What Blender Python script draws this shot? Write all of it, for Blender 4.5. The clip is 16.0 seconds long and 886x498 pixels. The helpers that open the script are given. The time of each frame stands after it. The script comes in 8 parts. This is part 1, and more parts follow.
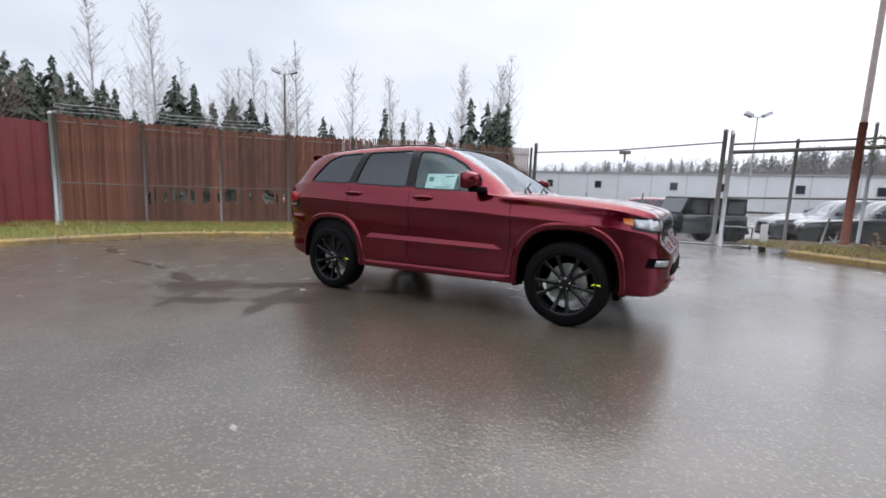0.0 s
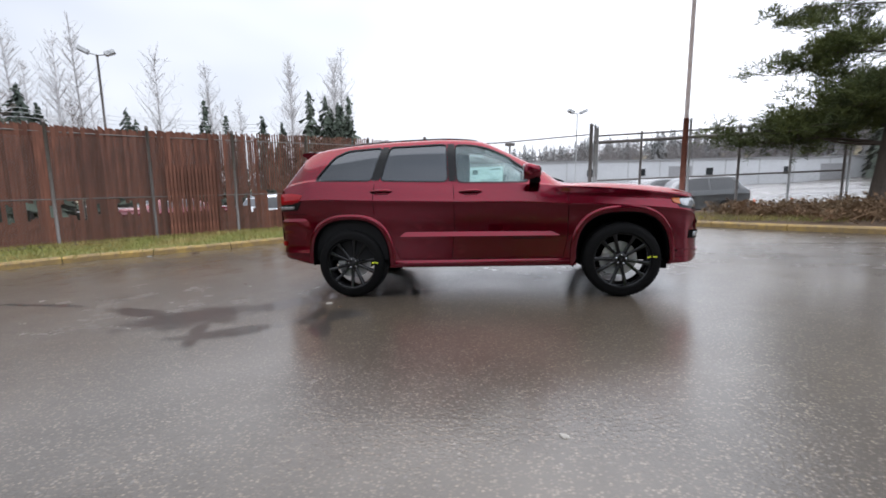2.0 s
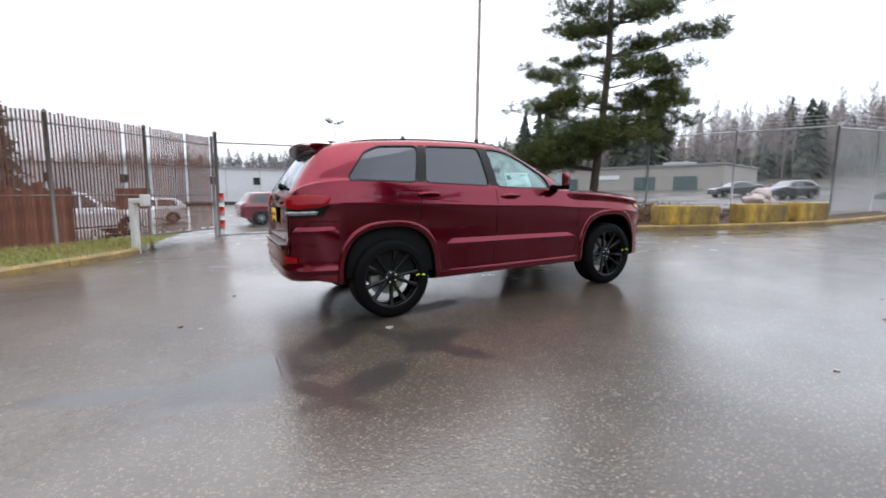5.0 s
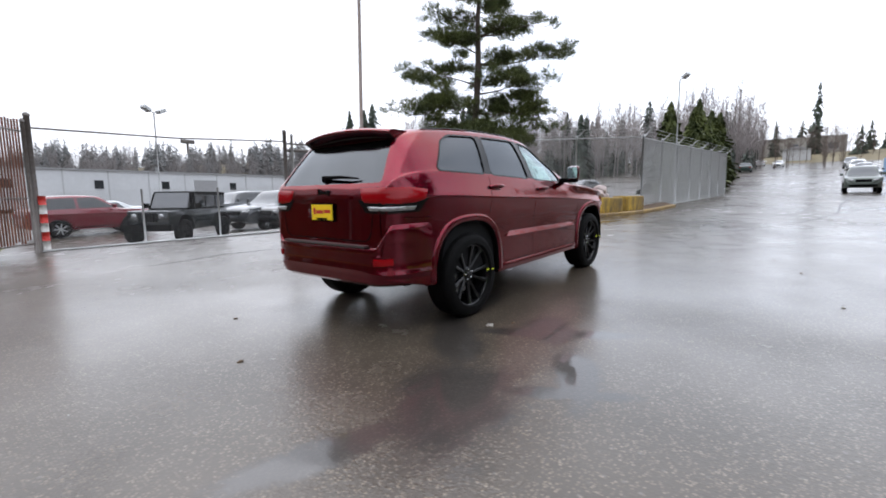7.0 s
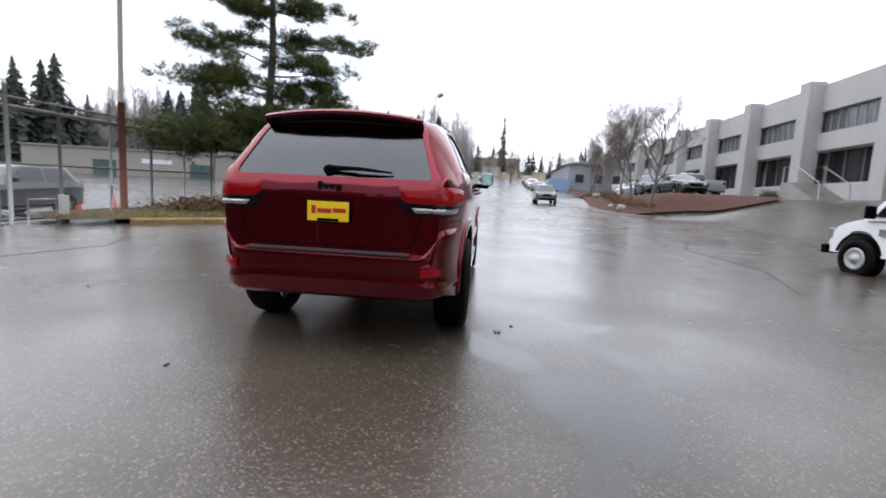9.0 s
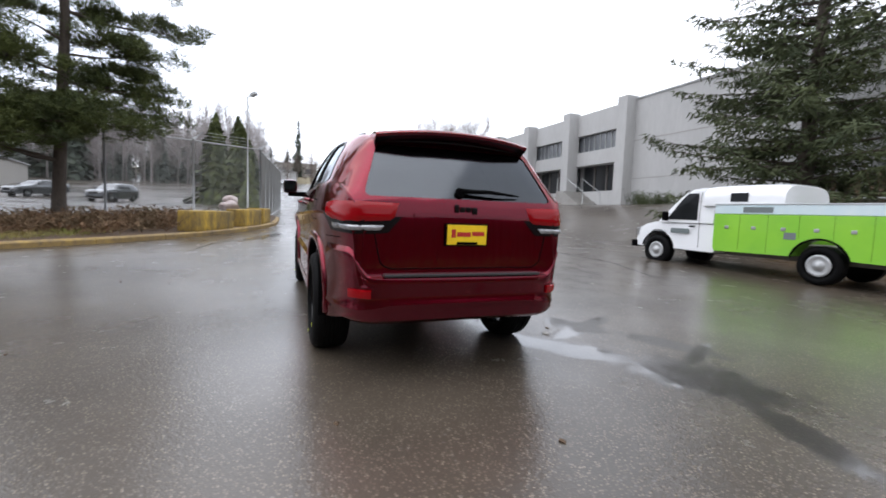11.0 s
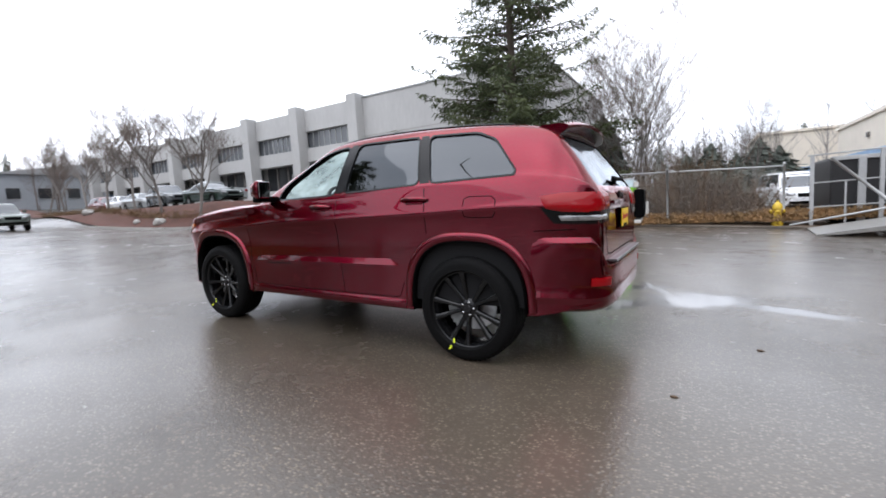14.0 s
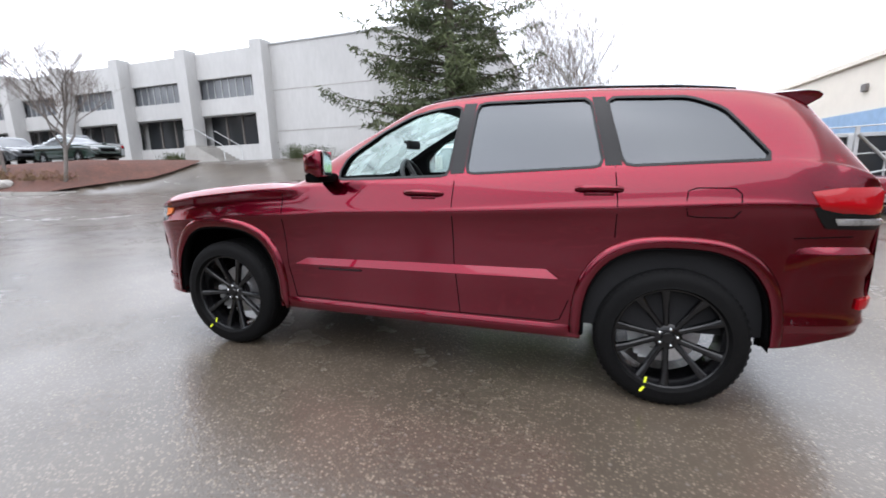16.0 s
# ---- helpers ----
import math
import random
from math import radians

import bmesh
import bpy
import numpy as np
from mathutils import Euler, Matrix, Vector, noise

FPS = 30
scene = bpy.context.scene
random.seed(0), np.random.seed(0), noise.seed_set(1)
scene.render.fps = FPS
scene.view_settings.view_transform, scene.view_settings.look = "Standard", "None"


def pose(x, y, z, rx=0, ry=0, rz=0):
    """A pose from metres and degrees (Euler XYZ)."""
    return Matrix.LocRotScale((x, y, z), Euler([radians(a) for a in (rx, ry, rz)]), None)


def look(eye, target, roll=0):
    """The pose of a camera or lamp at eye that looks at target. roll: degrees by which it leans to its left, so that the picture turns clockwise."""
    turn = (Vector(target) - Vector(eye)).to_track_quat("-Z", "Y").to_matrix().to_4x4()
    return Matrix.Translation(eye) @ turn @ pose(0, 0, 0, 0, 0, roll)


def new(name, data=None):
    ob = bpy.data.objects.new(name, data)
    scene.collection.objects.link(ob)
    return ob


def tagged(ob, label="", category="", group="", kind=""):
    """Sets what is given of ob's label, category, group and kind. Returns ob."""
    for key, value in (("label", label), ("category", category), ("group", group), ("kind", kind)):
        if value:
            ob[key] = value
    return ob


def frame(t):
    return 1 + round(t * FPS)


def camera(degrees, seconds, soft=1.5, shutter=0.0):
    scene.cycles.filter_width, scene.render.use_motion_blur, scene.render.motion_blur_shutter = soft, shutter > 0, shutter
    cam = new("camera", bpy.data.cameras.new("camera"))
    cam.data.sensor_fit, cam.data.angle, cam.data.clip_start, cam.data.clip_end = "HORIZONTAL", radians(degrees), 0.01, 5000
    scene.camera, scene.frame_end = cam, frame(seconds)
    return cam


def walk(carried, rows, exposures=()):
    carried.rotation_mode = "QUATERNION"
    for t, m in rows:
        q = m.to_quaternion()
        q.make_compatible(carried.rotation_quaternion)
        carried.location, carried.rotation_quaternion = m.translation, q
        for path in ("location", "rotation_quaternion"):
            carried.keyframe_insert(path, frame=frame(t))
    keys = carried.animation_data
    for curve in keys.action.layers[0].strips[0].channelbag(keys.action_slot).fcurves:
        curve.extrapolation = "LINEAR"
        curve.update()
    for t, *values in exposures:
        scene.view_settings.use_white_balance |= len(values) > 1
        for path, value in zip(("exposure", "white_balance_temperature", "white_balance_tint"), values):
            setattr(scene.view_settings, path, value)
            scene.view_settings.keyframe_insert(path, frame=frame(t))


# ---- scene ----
# The lot climbs gently towards +x; the camera's rows are given in the lot's own plane.
GRADE = 1.7
SLOPE = pose(0, 0, 0, 0, -GRADE, 0)
cam = camera(90.7, 16.0, 1.7, 0.3)
PATH = [
    (0, (2.541, -4.821, 1.16), (1.511, -3.122, 0.922), 0.9),
    (0.5, (2.063, -5.08, 1.177), (1.177, -3.303, 0.933), 0.8),
    (1, (1.527, -5.274, 1.174), (0.836, -3.423, 0.863), 0.9),
    (1.5, (0.972, -5.46, 1.195), (0.464, -3.546, 0.913), -1.3),
    (2, (0.388, -5.586, 1.18), (0.059, -3.632, 0.91), -2.4),
    (2.5, (-0.191, -5.696, 1.163), (-0.351, -3.711, 0.972), -1.3),
    (3, (-0.784, -5.654, 1.153), (-0.795, -3.673, 0.875), -1.0),
    (3.5, (-1.359, -5.555, 1.193), (-1.117, -3.586, 0.94), 1.6),
    (4, (-1.915, -5.366, 1.2), (-1.437, -3.448, 0.893), -0.1),
    (4.5, (-2.46, -5.116, 1.233), (-1.758, -3.261, 0.973), 0.1),
    (5, (-2.954, -4.827, 1.224), (-2.034, -3.072, 0.956), -1.0),
    (5.2, (-3.154, -4.676, 1.218), (-2.124, -2.99, 0.907), -2.2),
    (7.3, (-4.871, -2.932, 1.196), (-3.31, -1.711, 0.927), -1.0),
    (7.5, (-4.976, -2.73, 1.204), (-3.397, -1.534, 0.933), -0.7),
    (8, (-5.148, -2.148, 1.208), (-3.413, -1.192, 0.932), -0.4),
    (8.5, (-5.214, -1.61, 1.197), (-3.347, -0.964, 0.884), -0.9),
    (9, (-5.266, -1.064, 1.208), (-3.295, -0.879, 0.925), 2.8),
    (9.5, (-5.299, -0.515, 1.2), (-3.318, -0.534, 0.924), -1.7),
    (10, (-5.33, 0.072, 1.213), (-3.361, -0.174, 0.968), -1.5),
    (10.2, (-5.312, 0.313, 1.219), (-3.357, -0.019, 0.963), -0.4),
    (12.3, (-4.409, 2.467, 1.208), (-2.863, 1.212, 1.025), 2.5),
    (12.5, (-4.275, 2.647, 1.216), (-2.78, 1.337, 0.996), 2.4),
    (13, (-3.85, 3.043, 1.214), (-2.483, 1.595, 1.03), 2.4),
    (13.5, (-3.422, 3.418, 1.213), (-2.24, 1.815, 1.033), 1.5),
    (14, (-2.925, 3.646, 1.185), (-1.9, 1.944, 0.958), -1.9),
    (14.5, (-2.407, 3.793, 1.223), (-1.525, 2.006, 1.057), -4.5),
    (15, (-1.894, 3.801, 1.246), (-1.017, 2.02, 1.006), -5.7),
    (15.5, (-1.394, 3.633, 1.283), (-0.637, 1.811, 0.956), -1.4),
    (16, (-0.982, 3.388, 1.328), (-0.382, 1.521, 0.937), -0.3),
]
walk(cam, [(t, SLOPE @ look(eye, target, roll)) for t, eye, target, roll in PATH],
     [(t, stops, 6150, 13) for t, stops in ((0, 1.08), (4.5, 1.18), (8, 0.88), (12.5, 1.08), (14, 1.14), (15, 1.32), (16, 1.66))])

# ---------------------------------------------------------------- light
# A bright overcast sky after rain: a cloud sheet over a washed-out sky, and a very wide weak sun.
world = bpy.data.worlds.new("overcast_sky")
scene.world = world
world.use_nodes = True
wn, wl = world.node_tree.nodes, world.node_tree.links
wn.clear()
w_out, w_bg = wn.new("ShaderNodeOutputWorld"), wn.new("ShaderNodeBackground")
w_sky = wn.new("ShaderNodeTexSky")
w_sky.sky_type, w_sky.sun_disc, w_sky.sun_elevation, w_sky.sun_rotation = "NISHITA", False, radians(68), radians(342)
w_sky.air_density, w_sky.dust_density = 1.0, 4.0
w_str = wn.new("ShaderNodeVectorMath")
w_str.operation = "SCALE"
w_str.inputs["Scale"].default_value = 0.10
w_hsv = wn.new("ShaderNodeHueSaturation")
w_hsv.inputs["Saturation"].default_value = 0.35
w_geo, w_map, w_noise, w_ramp, w_mix = (wn.new("ShaderNodeTexCoord"), wn.new("ShaderNodeMapping"), wn.new("ShaderNodeTexNoise"),
                                        wn.new("ShaderNodeValToRGB"), wn.new("ShaderNodeMix"))
w_map.inputs["Scale"].default_value = (1.0, 1.0, 2.5)
w_noise.inputs["Scale"].default_value, w_noise.inputs["Detail"].default_value = 1.3, 3.0
w_ramp.color_ramp.elements[0].position, w_ramp.color_ramp.elements[0].color = 0.25, (0.62, 0.675, 0.74, 1)
w_ramp.color_ramp.elements[1].position, w_ramp.color_ramp.elements[1].color = 0.6, (0.965, 0.99, 1.02, 1)
w_mix.data_type, w_mix.inputs["Factor"].default_value = "RGBA", 0.86
wl.new(w_sky.outputs["Color"], w_str.inputs[0])
wl.new(w_str.outputs["Vector"], w_hsv.inputs["Color"])
wl.new(w_geo.outputs["Generated"], w_map.inputs["Vector"])
wl.new(w_map.outputs["Vector"], w_noise.inputs["Vector"])
wl.new(w_noise.outputs["Fac"], w_ramp.inputs["Fac"])
wl.new(w_hsv.outputs["Color"], w_mix.inputs["A"])
wl.new(w_ramp.outputs["Color"], w_mix.inputs["B"])
# the cloud is thinner and brighter towards the east-south-east
w_dot, w_grad, w_mul = wn.new("ShaderNodeVectorMath"), wn.new("ShaderNodeMapRange"), wn.new("ShaderNodeVectorMath")
w_dot.operation, w_mul.operation = "DOT_PRODUCT", "SCALE"
w_dot.inputs[1].default_value = (0.93, -0.37, 0.0)
w_grad.interpolation_type = "SMOOTHERSTEP"
for k_, v_ in (("From Min", -1.05), ("From Max", 0.9), ("To Min", 0.52), ("To Max", 1.16)):
    w_grad.inputs[k_].default_value = v_
wl.new(w_geo.outputs["Generated"], w_dot.inputs[0])
wl.new(w_dot.outputs["Value"], w_grad.inputs["Value"])
wl.new(w_mix.outputs["Result"], w_mul.inputs[0])
wl.new(w_grad.outputs["Result"], w_mul.inputs["Scale"])
wl.new(w_mul.outputs["Vector"], w_bg.inputs["Color"])
w_bg.inputs["Strength"].default_value = 1.0
wl.new(w_bg.outputs["Background"], w_out.inputs["Surface"])

sun = new("sun", bpy.data.lights.new("sun", "SUN"))
sun.data.energy, sun.data.angle, sun.data.color = 1.1, radians(90), (1.0, 0.985, 0.965)
sun.matrix_world = look((-5, 14, 37), (0, 0, 0))

# ---------------------------------------------------------------- materials
def material(name, colour, rough=0.6, metal=0.0, grain=0.0, scale=20.0, dark=None, bump=0.0, bump_scale=None, coat=0.0, spec=0.5, patch=0.0, patch_scale=1.2, stretch=(1, 1, 1), vary=0.0):
    """A surface with fine grain, larger patches and relief, in the object's own metres."""
    m = bpy.data.materials.new(name)
    m.use_nodes = True
    n, l = m.node_tree.nodes, m.node_tree.links
    b = n["Principled BSDF"]
    b.inputs["Base Color"].default_value = (*colour, 1)
    b.inputs["Roughness"].default_value, b.inputs["Metallic"].default_value = rough, metal
    b.inputs["Coat Weight"].default_value, b.inputs["Coat Roughness"].default_value = coat, 0.03
    b.inputs["Specular IOR Level"].default_value = spec
    if not (grain or patch or bump or vary):
        return m
    geo, mp = n.new("ShaderNodeTexCoord"), n.new("ShaderNodeMapping")
    l.new(geo.outputs["Object"], mp.inputs["Vector"])
    mp.inputs["Scale"].default_value = stretch
    last = None
    dark = dark or tuple(c * 0.45 for c in colour)
    col = n.new("ShaderNodeRGB")
    col.outputs[0].default_value = (*colour, 1)
    last = col.outputs[0]
    for amount, size, detail in ((patch, patch_scale, 4), (grain, scale, 6)):
        if amount:
            t, r, x = n.new("ShaderNodeTexNoise"), n.new("ShaderNodeMapRange"), n.new("ShaderNodeMix")
            l.new(mp.outputs["Vector"], t.inputs["Vector"])
            t.inputs["Scale"].default_value, t.inputs["Detail"].default_value, t.inputs["Roughness"].default_value = size, detail, 0.6
            r.inputs["From Min"].default_value, r.inputs["From Max"].default_value, r.inputs["To Max"].default_value = 0.35, 0.68, amount
            x.data_type = "RGBA"
            x.inputs["B"].default_value = (*dark, 1)
            l.new(t.outputs["Fac"], r.inputs["Value"])
            l.new(r.outputs["Result"], x.inputs["Factor"])
            l.new(last, x.inputs["A"])
            last = x.outputs["Result"]
    if vary:
        info, r, h = n.new("ShaderNodeObjectInfo"), n.new("ShaderNodeMapRange"), n.new("ShaderNodeHueSaturation")
        r.inputs["To Min"].default_value, r.inputs["To Max"].default_value = 1 - vary, 1 + vary
        l.new(info.outputs["Random"], r.inputs["Value"])
        l.new(r.outputs["Result"], h.inputs["Value"])
        l.new(last, h.inputs["Color"])
        last = h.outputs["Color"]
    l.new(last, b.inputs["Base Color"])
    if bump:
        t, p = n.new("ShaderNodeTexNoise"), n.new("ShaderNodeBump")
        l.new(mp.outputs["Vector"], t.inputs["Vector"])
        t.inputs["Scale"].default_value, t.inputs["Detail"].default_value = bump_scale or scale, 6
        p.inputs["Strength"].default_value, p.inputs["Distance"].default_value = min(1.0, bump), 0.01
        l.new(t.outputs["Fac"], p.inputs["Height"])
        l.new(p.outputs["Normal"], b.inputs["Normal"])
    return m


POOLS = ((-1.40, -1.68, 0.40, 0.20, 35), (-2.85, -1.80, 0.66, 0.38, 25), (-2.0, -1.15, 0.80, 0.20, 40), (-3.6, -1.60, 0.60, 0.14, 165), (-2.15, -2.2, 0.50, 0.14, 25), (-1.5, -1.75, 0.75, 0.10, 118),
         (-5.2, -1.32, 0.7, 0.07, 177), (-7.6, -0.85, 0.6, 0.12, 162), (-2.45, -2.2, 0.42, 0.09, 118), (8.2, 1.6, 1.5, 0.22, -20), (-1.0, -0.75, 0.5, 0.14, 15))


def wet_asphalt():
    """Old wet asphalt: dark binder, pale stone chips, damp and drier stretches, hairline cracks."""
    m = bpy.data.materials.new("wet_asphalt")
    m.use_nodes = True
    n, l = m.node_tree.nodes, m.node_tree.links
    b = n["Principled BSDF"]
    geo = n.new("ShaderNodeTexCoord")
    P = geo.outputs["Object"]

    def noise_of(scale, detail=4, rough=0.55):
        t = n.new("ShaderNodeTexNoise")
        t.inputs["Scale"].default_value, t.inputs["Detail"].default_value, t.inputs["Roughness"].default_value = scale, detail, rough
        l.new(P, t.inputs["Vector"])
        return t.outputs["Fac"]

    def spread(v, a, b_, lo=0.0, hi=1.0):
        r = n.new("ShaderNodeMapRange")
        for k, x in (("From Min", a), ("From Max", b_), ("To Min", lo), ("To Max", hi)):
            r.inputs[k].default_value = x
        l.new(v, r.inputs["Value"])
        return r.outputs["Result"]

    def blend(f, a, c):
        x = n.new("ShaderNodeMix")
        x.data_type = "RGBA"
        for k, v in (("Factor", f), ("A", a), ("B", c)):
            if isinstance(v, (tuple, float)):
                x.inputs[k].default_value = v
            else:
                l.new(v, x.inputs[k])
        return x.outputs["Result"]

    def maths(op, a, c):
        x = n.new("ShaderNodeMath")
        x.operation = op
        for k, v in ((0, a), (1, c)):
            if isinstance(v, float):
                x.inputs[k].default_value = v
            else:
                l.new(v, x.inputs[k])
        return x.outputs[0]

    chips = n.new("ShaderNodeTexVoronoi")
    chips.inputs["Scale"].default_value = 66.0
    l.new(P, chips.inputs["Vector"])
    tone = n.new("ShaderNodeSeparateColor")
    l.new(chips.outputs["Color"], tone.inputs["Color"])
    big = n.new("ShaderNodeTexVoronoi")
    big.inputs["Scale"].default_value = 27.0
    l.new(P, big.inputs["Vector"])
    btone = n.new("ShaderNodeSeparateColor")
    l.new(big.outputs["Color"], btone.inputs["Color"])
    stains, wide = noise_of(0.45, 5), noise_of(0.16, 3)
    ripple = noise_of(2.2, 5, 0.65)
    crumbs = noise_of(26.0, 3, 0.7)
    # standing water: (x, y, half length, half width, turn), with ragged soft edges
    pool = None
    for x, y, a, c, turn in POOLS:
        mp, ln = n.new("ShaderNodeMapping"), n.new("ShaderNodeVectorMath")
        mp.vector_type = "TEXTURE"
        mp.inputs["Location"].default_value, mp.inputs["Rotation"].default_value, mp.inputs["Scale"].default_value = (x, y, 0), (0, 0, radians(turn)), (a, c, 50)
        ln.operation = "LENGTH"
        l.new(P, mp.inputs["Vector"])
        l.new(mp.outputs["Vector"], ln.inputs[0])
        edge = maths("ADD", ln.outputs["Value"], maths("ADD", maths("MULTIPLY", maths("SUBTRACT", ripple, 0.5), 1.7), maths("MULTIPLY", maths("SUBTRACT", crumbs, 0.5), 0.9)))
        one = spread(edge, 1.18, 0.74)
        pool = one if pool is None else maths("MAXIMUM", pool, one)
    base = blend(spread(stains, 0.35, 0.65), (0.043, 0.034, 0.025, 1), (0.080, 0.064, 0.048, 1))
    stone = maths("MULTIPLY", spread(tone.outputs["Red"], 0.45, 0.95, 0.0, 0.85), spread(chips.outputs["Distance"], 0.62, 0.30))
    base = blend(maths("MULTIPLY", stone, spread(noise_of(9.0, 6, 0.7), 0.35, 0.65, 0.3, 1.0)), base, (0.232, 0.190, 0.140, 1))
    white = maths("MULTIPLY", spread(btone.outputs["Green"], 0.88, 0.96), spread(big.outputs["Distance"], 0.32, 0.18))
    base = blend(maths("MULTIPLY", white, 0.14), base, (0.40, 0.385, 0.36, 1))
    base = blend(maths("MULTIPLY", pool, 0.75), base, (0.030, 0.028, 0.027, 1))
    l.new(base, b.inputs["Base Color"])
    wet = spread(maths("ADD", maths("MULTIPLY", stains, 0.5), maths("MULTIPLY", wide, 0.6)), 0.45, 0.66)
    wet = maths("MAXIMUM", wet, pool)
    l.new(spread(wet, 0.0, 1.0, 0.46, 0.34), b.inputs["Roughness"])
    b.inputs["Specular IOR Level"].default_value = 0.2
    l.new(maths("MAXIMUM", spread(wet, 0.0, 1.0, 0.70, 1.0), pool), b.inputs["Coat Weight"])
    b.inputs["Coat IOR"].default_value = 1.48
    film = maths("SUBTRACT", maths("ADD", spread(wet, 0.0, 1.0, 0.26, 0.155), spread(ripple, 0.36, 0.64, -0.055, 0.055)), maths("MULTIPLY", pool, 0.10))
    l.new(film, b.inputs["Coat Roughness"])
    h = maths("ADD", maths("MULTIPLY", spread(chips.outputs["Distance"], 0.0, 0.6, 1.0, 0.0), 0.6), maths("MULTIPLY", spread(big.outputs["Distance"], 0.0, 0.7, 1.0, 0.0), 0.5))
    h = maths("ADD", h, maths("MULTIPLY", noise_of(6.0, 4), 0.4))
    for strength, socket in ((spread(wet, 0.0, 1.0, 0.35, 0.2), "Normal"), (maths("MULTIPLY", spread(wet, 0.0, 1.0, 0.42, 0.24), spread(pool, 0.0, 0.8, 1.0, 0.02)), "Coat Normal")):
        bump = n.new("ShaderNodeBump")
        bump.inputs["Distance"].default_value = 0.004
        l.new(strength, bump.inputs["Strength"])
        l.new(h, bump.inputs["Height"])
        l.new(bump.outputs["Normal"], b.inputs[socket])
    return m


def car_paint(name, deep, flake, rough=0.28, metal=0.7):
    """Metallic paint under clear lacquer."""
    m = material(name, deep, rough, metal, coat=1.0, spec=0.4)
    n, l = m.node_tree.nodes, m.node_tree.links
    b = n["Principled BSDF"]
    geo, t, x = n.new("ShaderNodeTexCoord"), n.new("ShaderNodeTexNoise"), n.new("ShaderNodeMix")
    t.inputs["Scale"].default_value, t.inputs["Detail"].default_value = 900.0, 2
    x.data_type = "RGBA"
    x.inputs["A"].default_value, x.inputs["B"].default_value = (*deep, 1), (*flake, 1)
    l.new(geo.outputs["Object"], t.inputs["Vector"])
    l.new(t.outputs["Fac"], x.inputs["Factor"])
    l.new(x.outputs["Result"], b.inputs["Base Color"])
    b.inputs["Coat Roughness"].default_value, b.inputs["Coat Weight"].default_value = 0.010, 1.0
    b.inputs["Coat IOR"].default_value = 1.42
    b.inputs["Specular Tint"].default_value = (0.62, 0.16, 0.20, 1)
    return m


def clear_glass(name, tint, rough=0.01, normal=0.045, dew=0.0):
    """Thin glass: sees through, tinted, and mirrors the sky at its surface; dew on it scatters light."""
    m = bpy.data.materials.new(name)
    m.use_nodes = True
    n, l = m.node_tree.nodes, m.node_tree.links
    n.remove(n["Principled BSDF"])
    out = n["Material Output"]
    tr, gl, fr, mx = n.new("ShaderNodeBsdfTransparent"), n.new("ShaderNodeBsdfGlossy"), n.new("ShaderNodeLayerWeight"), n.new("ShaderNodeMixShader")
    po, mr = n.new("ShaderNodeMath"), n.new("ShaderNodeMapRange")
    tr.inputs["Color"].default_value = (*tint, 1)
    gl.inputs["Roughness"].default_value = rough
    gl.inputs["Color"].default_value = (0.90, 0.95, 1.0, 1)
    fr.inputs["Blend"].default_value = 0.5
    po.operation = "POWER"
    po.inputs[1].default_value = 5.0
    mr.inputs["To Min"].default_value = normal
    l.new(fr.outputs["Facing"], po.inputs[0])
    l.new(po.outputs[0], mr.inputs["Value"])
    l.new(mr.outputs["Result"], mx.inputs["Fac"])
    clear = tr.outputs["BSDF"]
    if dew:
        mist, wet, tc, no, ra = n.new("ShaderNodeBsdfTranslucent"), n.new("ShaderNodeMixShader"), n.new("ShaderNodeTexCoord"), n.new("ShaderNodeTexNoise"), n.new("ShaderNodeMapRange")
        mist.inputs["Color"].default_value = (0.60, 0.74, 0.72, 1)
        no.inputs["Scale"].default_value, no.inputs["Detail"].default_value = 5.0, 6
        ra.inputs["From Min"].default_value, ra.inputs["From Max"].default_value = 0.3, 0.7
        ra.inputs["To Min"].default_value, ra.inputs["To Max"].default_value = dew * 0.6, dew * 1.4
        l.new(tc.outputs["Object"], no.inputs["Vector"])
        l.new(no.outputs["Fac"], ra.inputs["Value"])
        l.new(ra.outputs["Result"], wet.inputs["Fac"])
        l.new(clear, wet.inputs[1])
        l.new(mist.outputs["BSDF"], wet.inputs[2])
        clear = wet.outputs["Shader"]
    l.new(clear, mx.inputs[1])
    l.new(gl.outputs["BSDF"], mx.inputs[2])
    l.new(mx.outputs["Shader"], out.inputs["Surface"])
    return m


ASPHALT = wet_asphalt()
RED = car_paint("garnet_red_paint", (0.108, 0.0011, 0.0098), (0.170, 0.0020, 0.0156), 0.20, 0.96)
BLACK_PLASTIC = material("black_plastic", (0.0026, 0.0026, 0.0028), 0.6, spec=0.03, grain=0.3, scale=300)
BLACK_GLOSS = material("satin_black_trim", (0.004, 0.004, 0.0045), 0.22, spec=0.25)
RIM_BLACK = material("gloss_black_alloy", (0.004, 0.004, 0.0045), 0.16, 0.0, coat=0.0, spec=0.38)
RUBBER = material("tyre_rubber", (0.0042, 0.0042, 0.0045), 0.62, spec=0.07, grain=0.5, scale=60, dark=(0.009, 0.0088, 0.0085), bump=0.2, bump_scale=400)
TINT = clear_glass("privacy_glass", (0.055, 0.060, 0.066), normal=0.085)
REAR_GLASS = clear_glass("wet_privacy_glass", (0.10, 0.105, 0.11), rough=0.10, normal=0.09)
SCUFF = material("wet_black_plastic", (0.035, 0.035, 0.036), 0.3, coat=0.5)
GLASS = clear_glass("dewy_green_tinted_glass", (0.76, 0.86, 0.84), dew=0.20)
SCREEN = clear_glass("rain_wet_windscreen_glass", (0.72, 0.83, 0.82), rough=0.06, normal=0.10, dew=0.42)
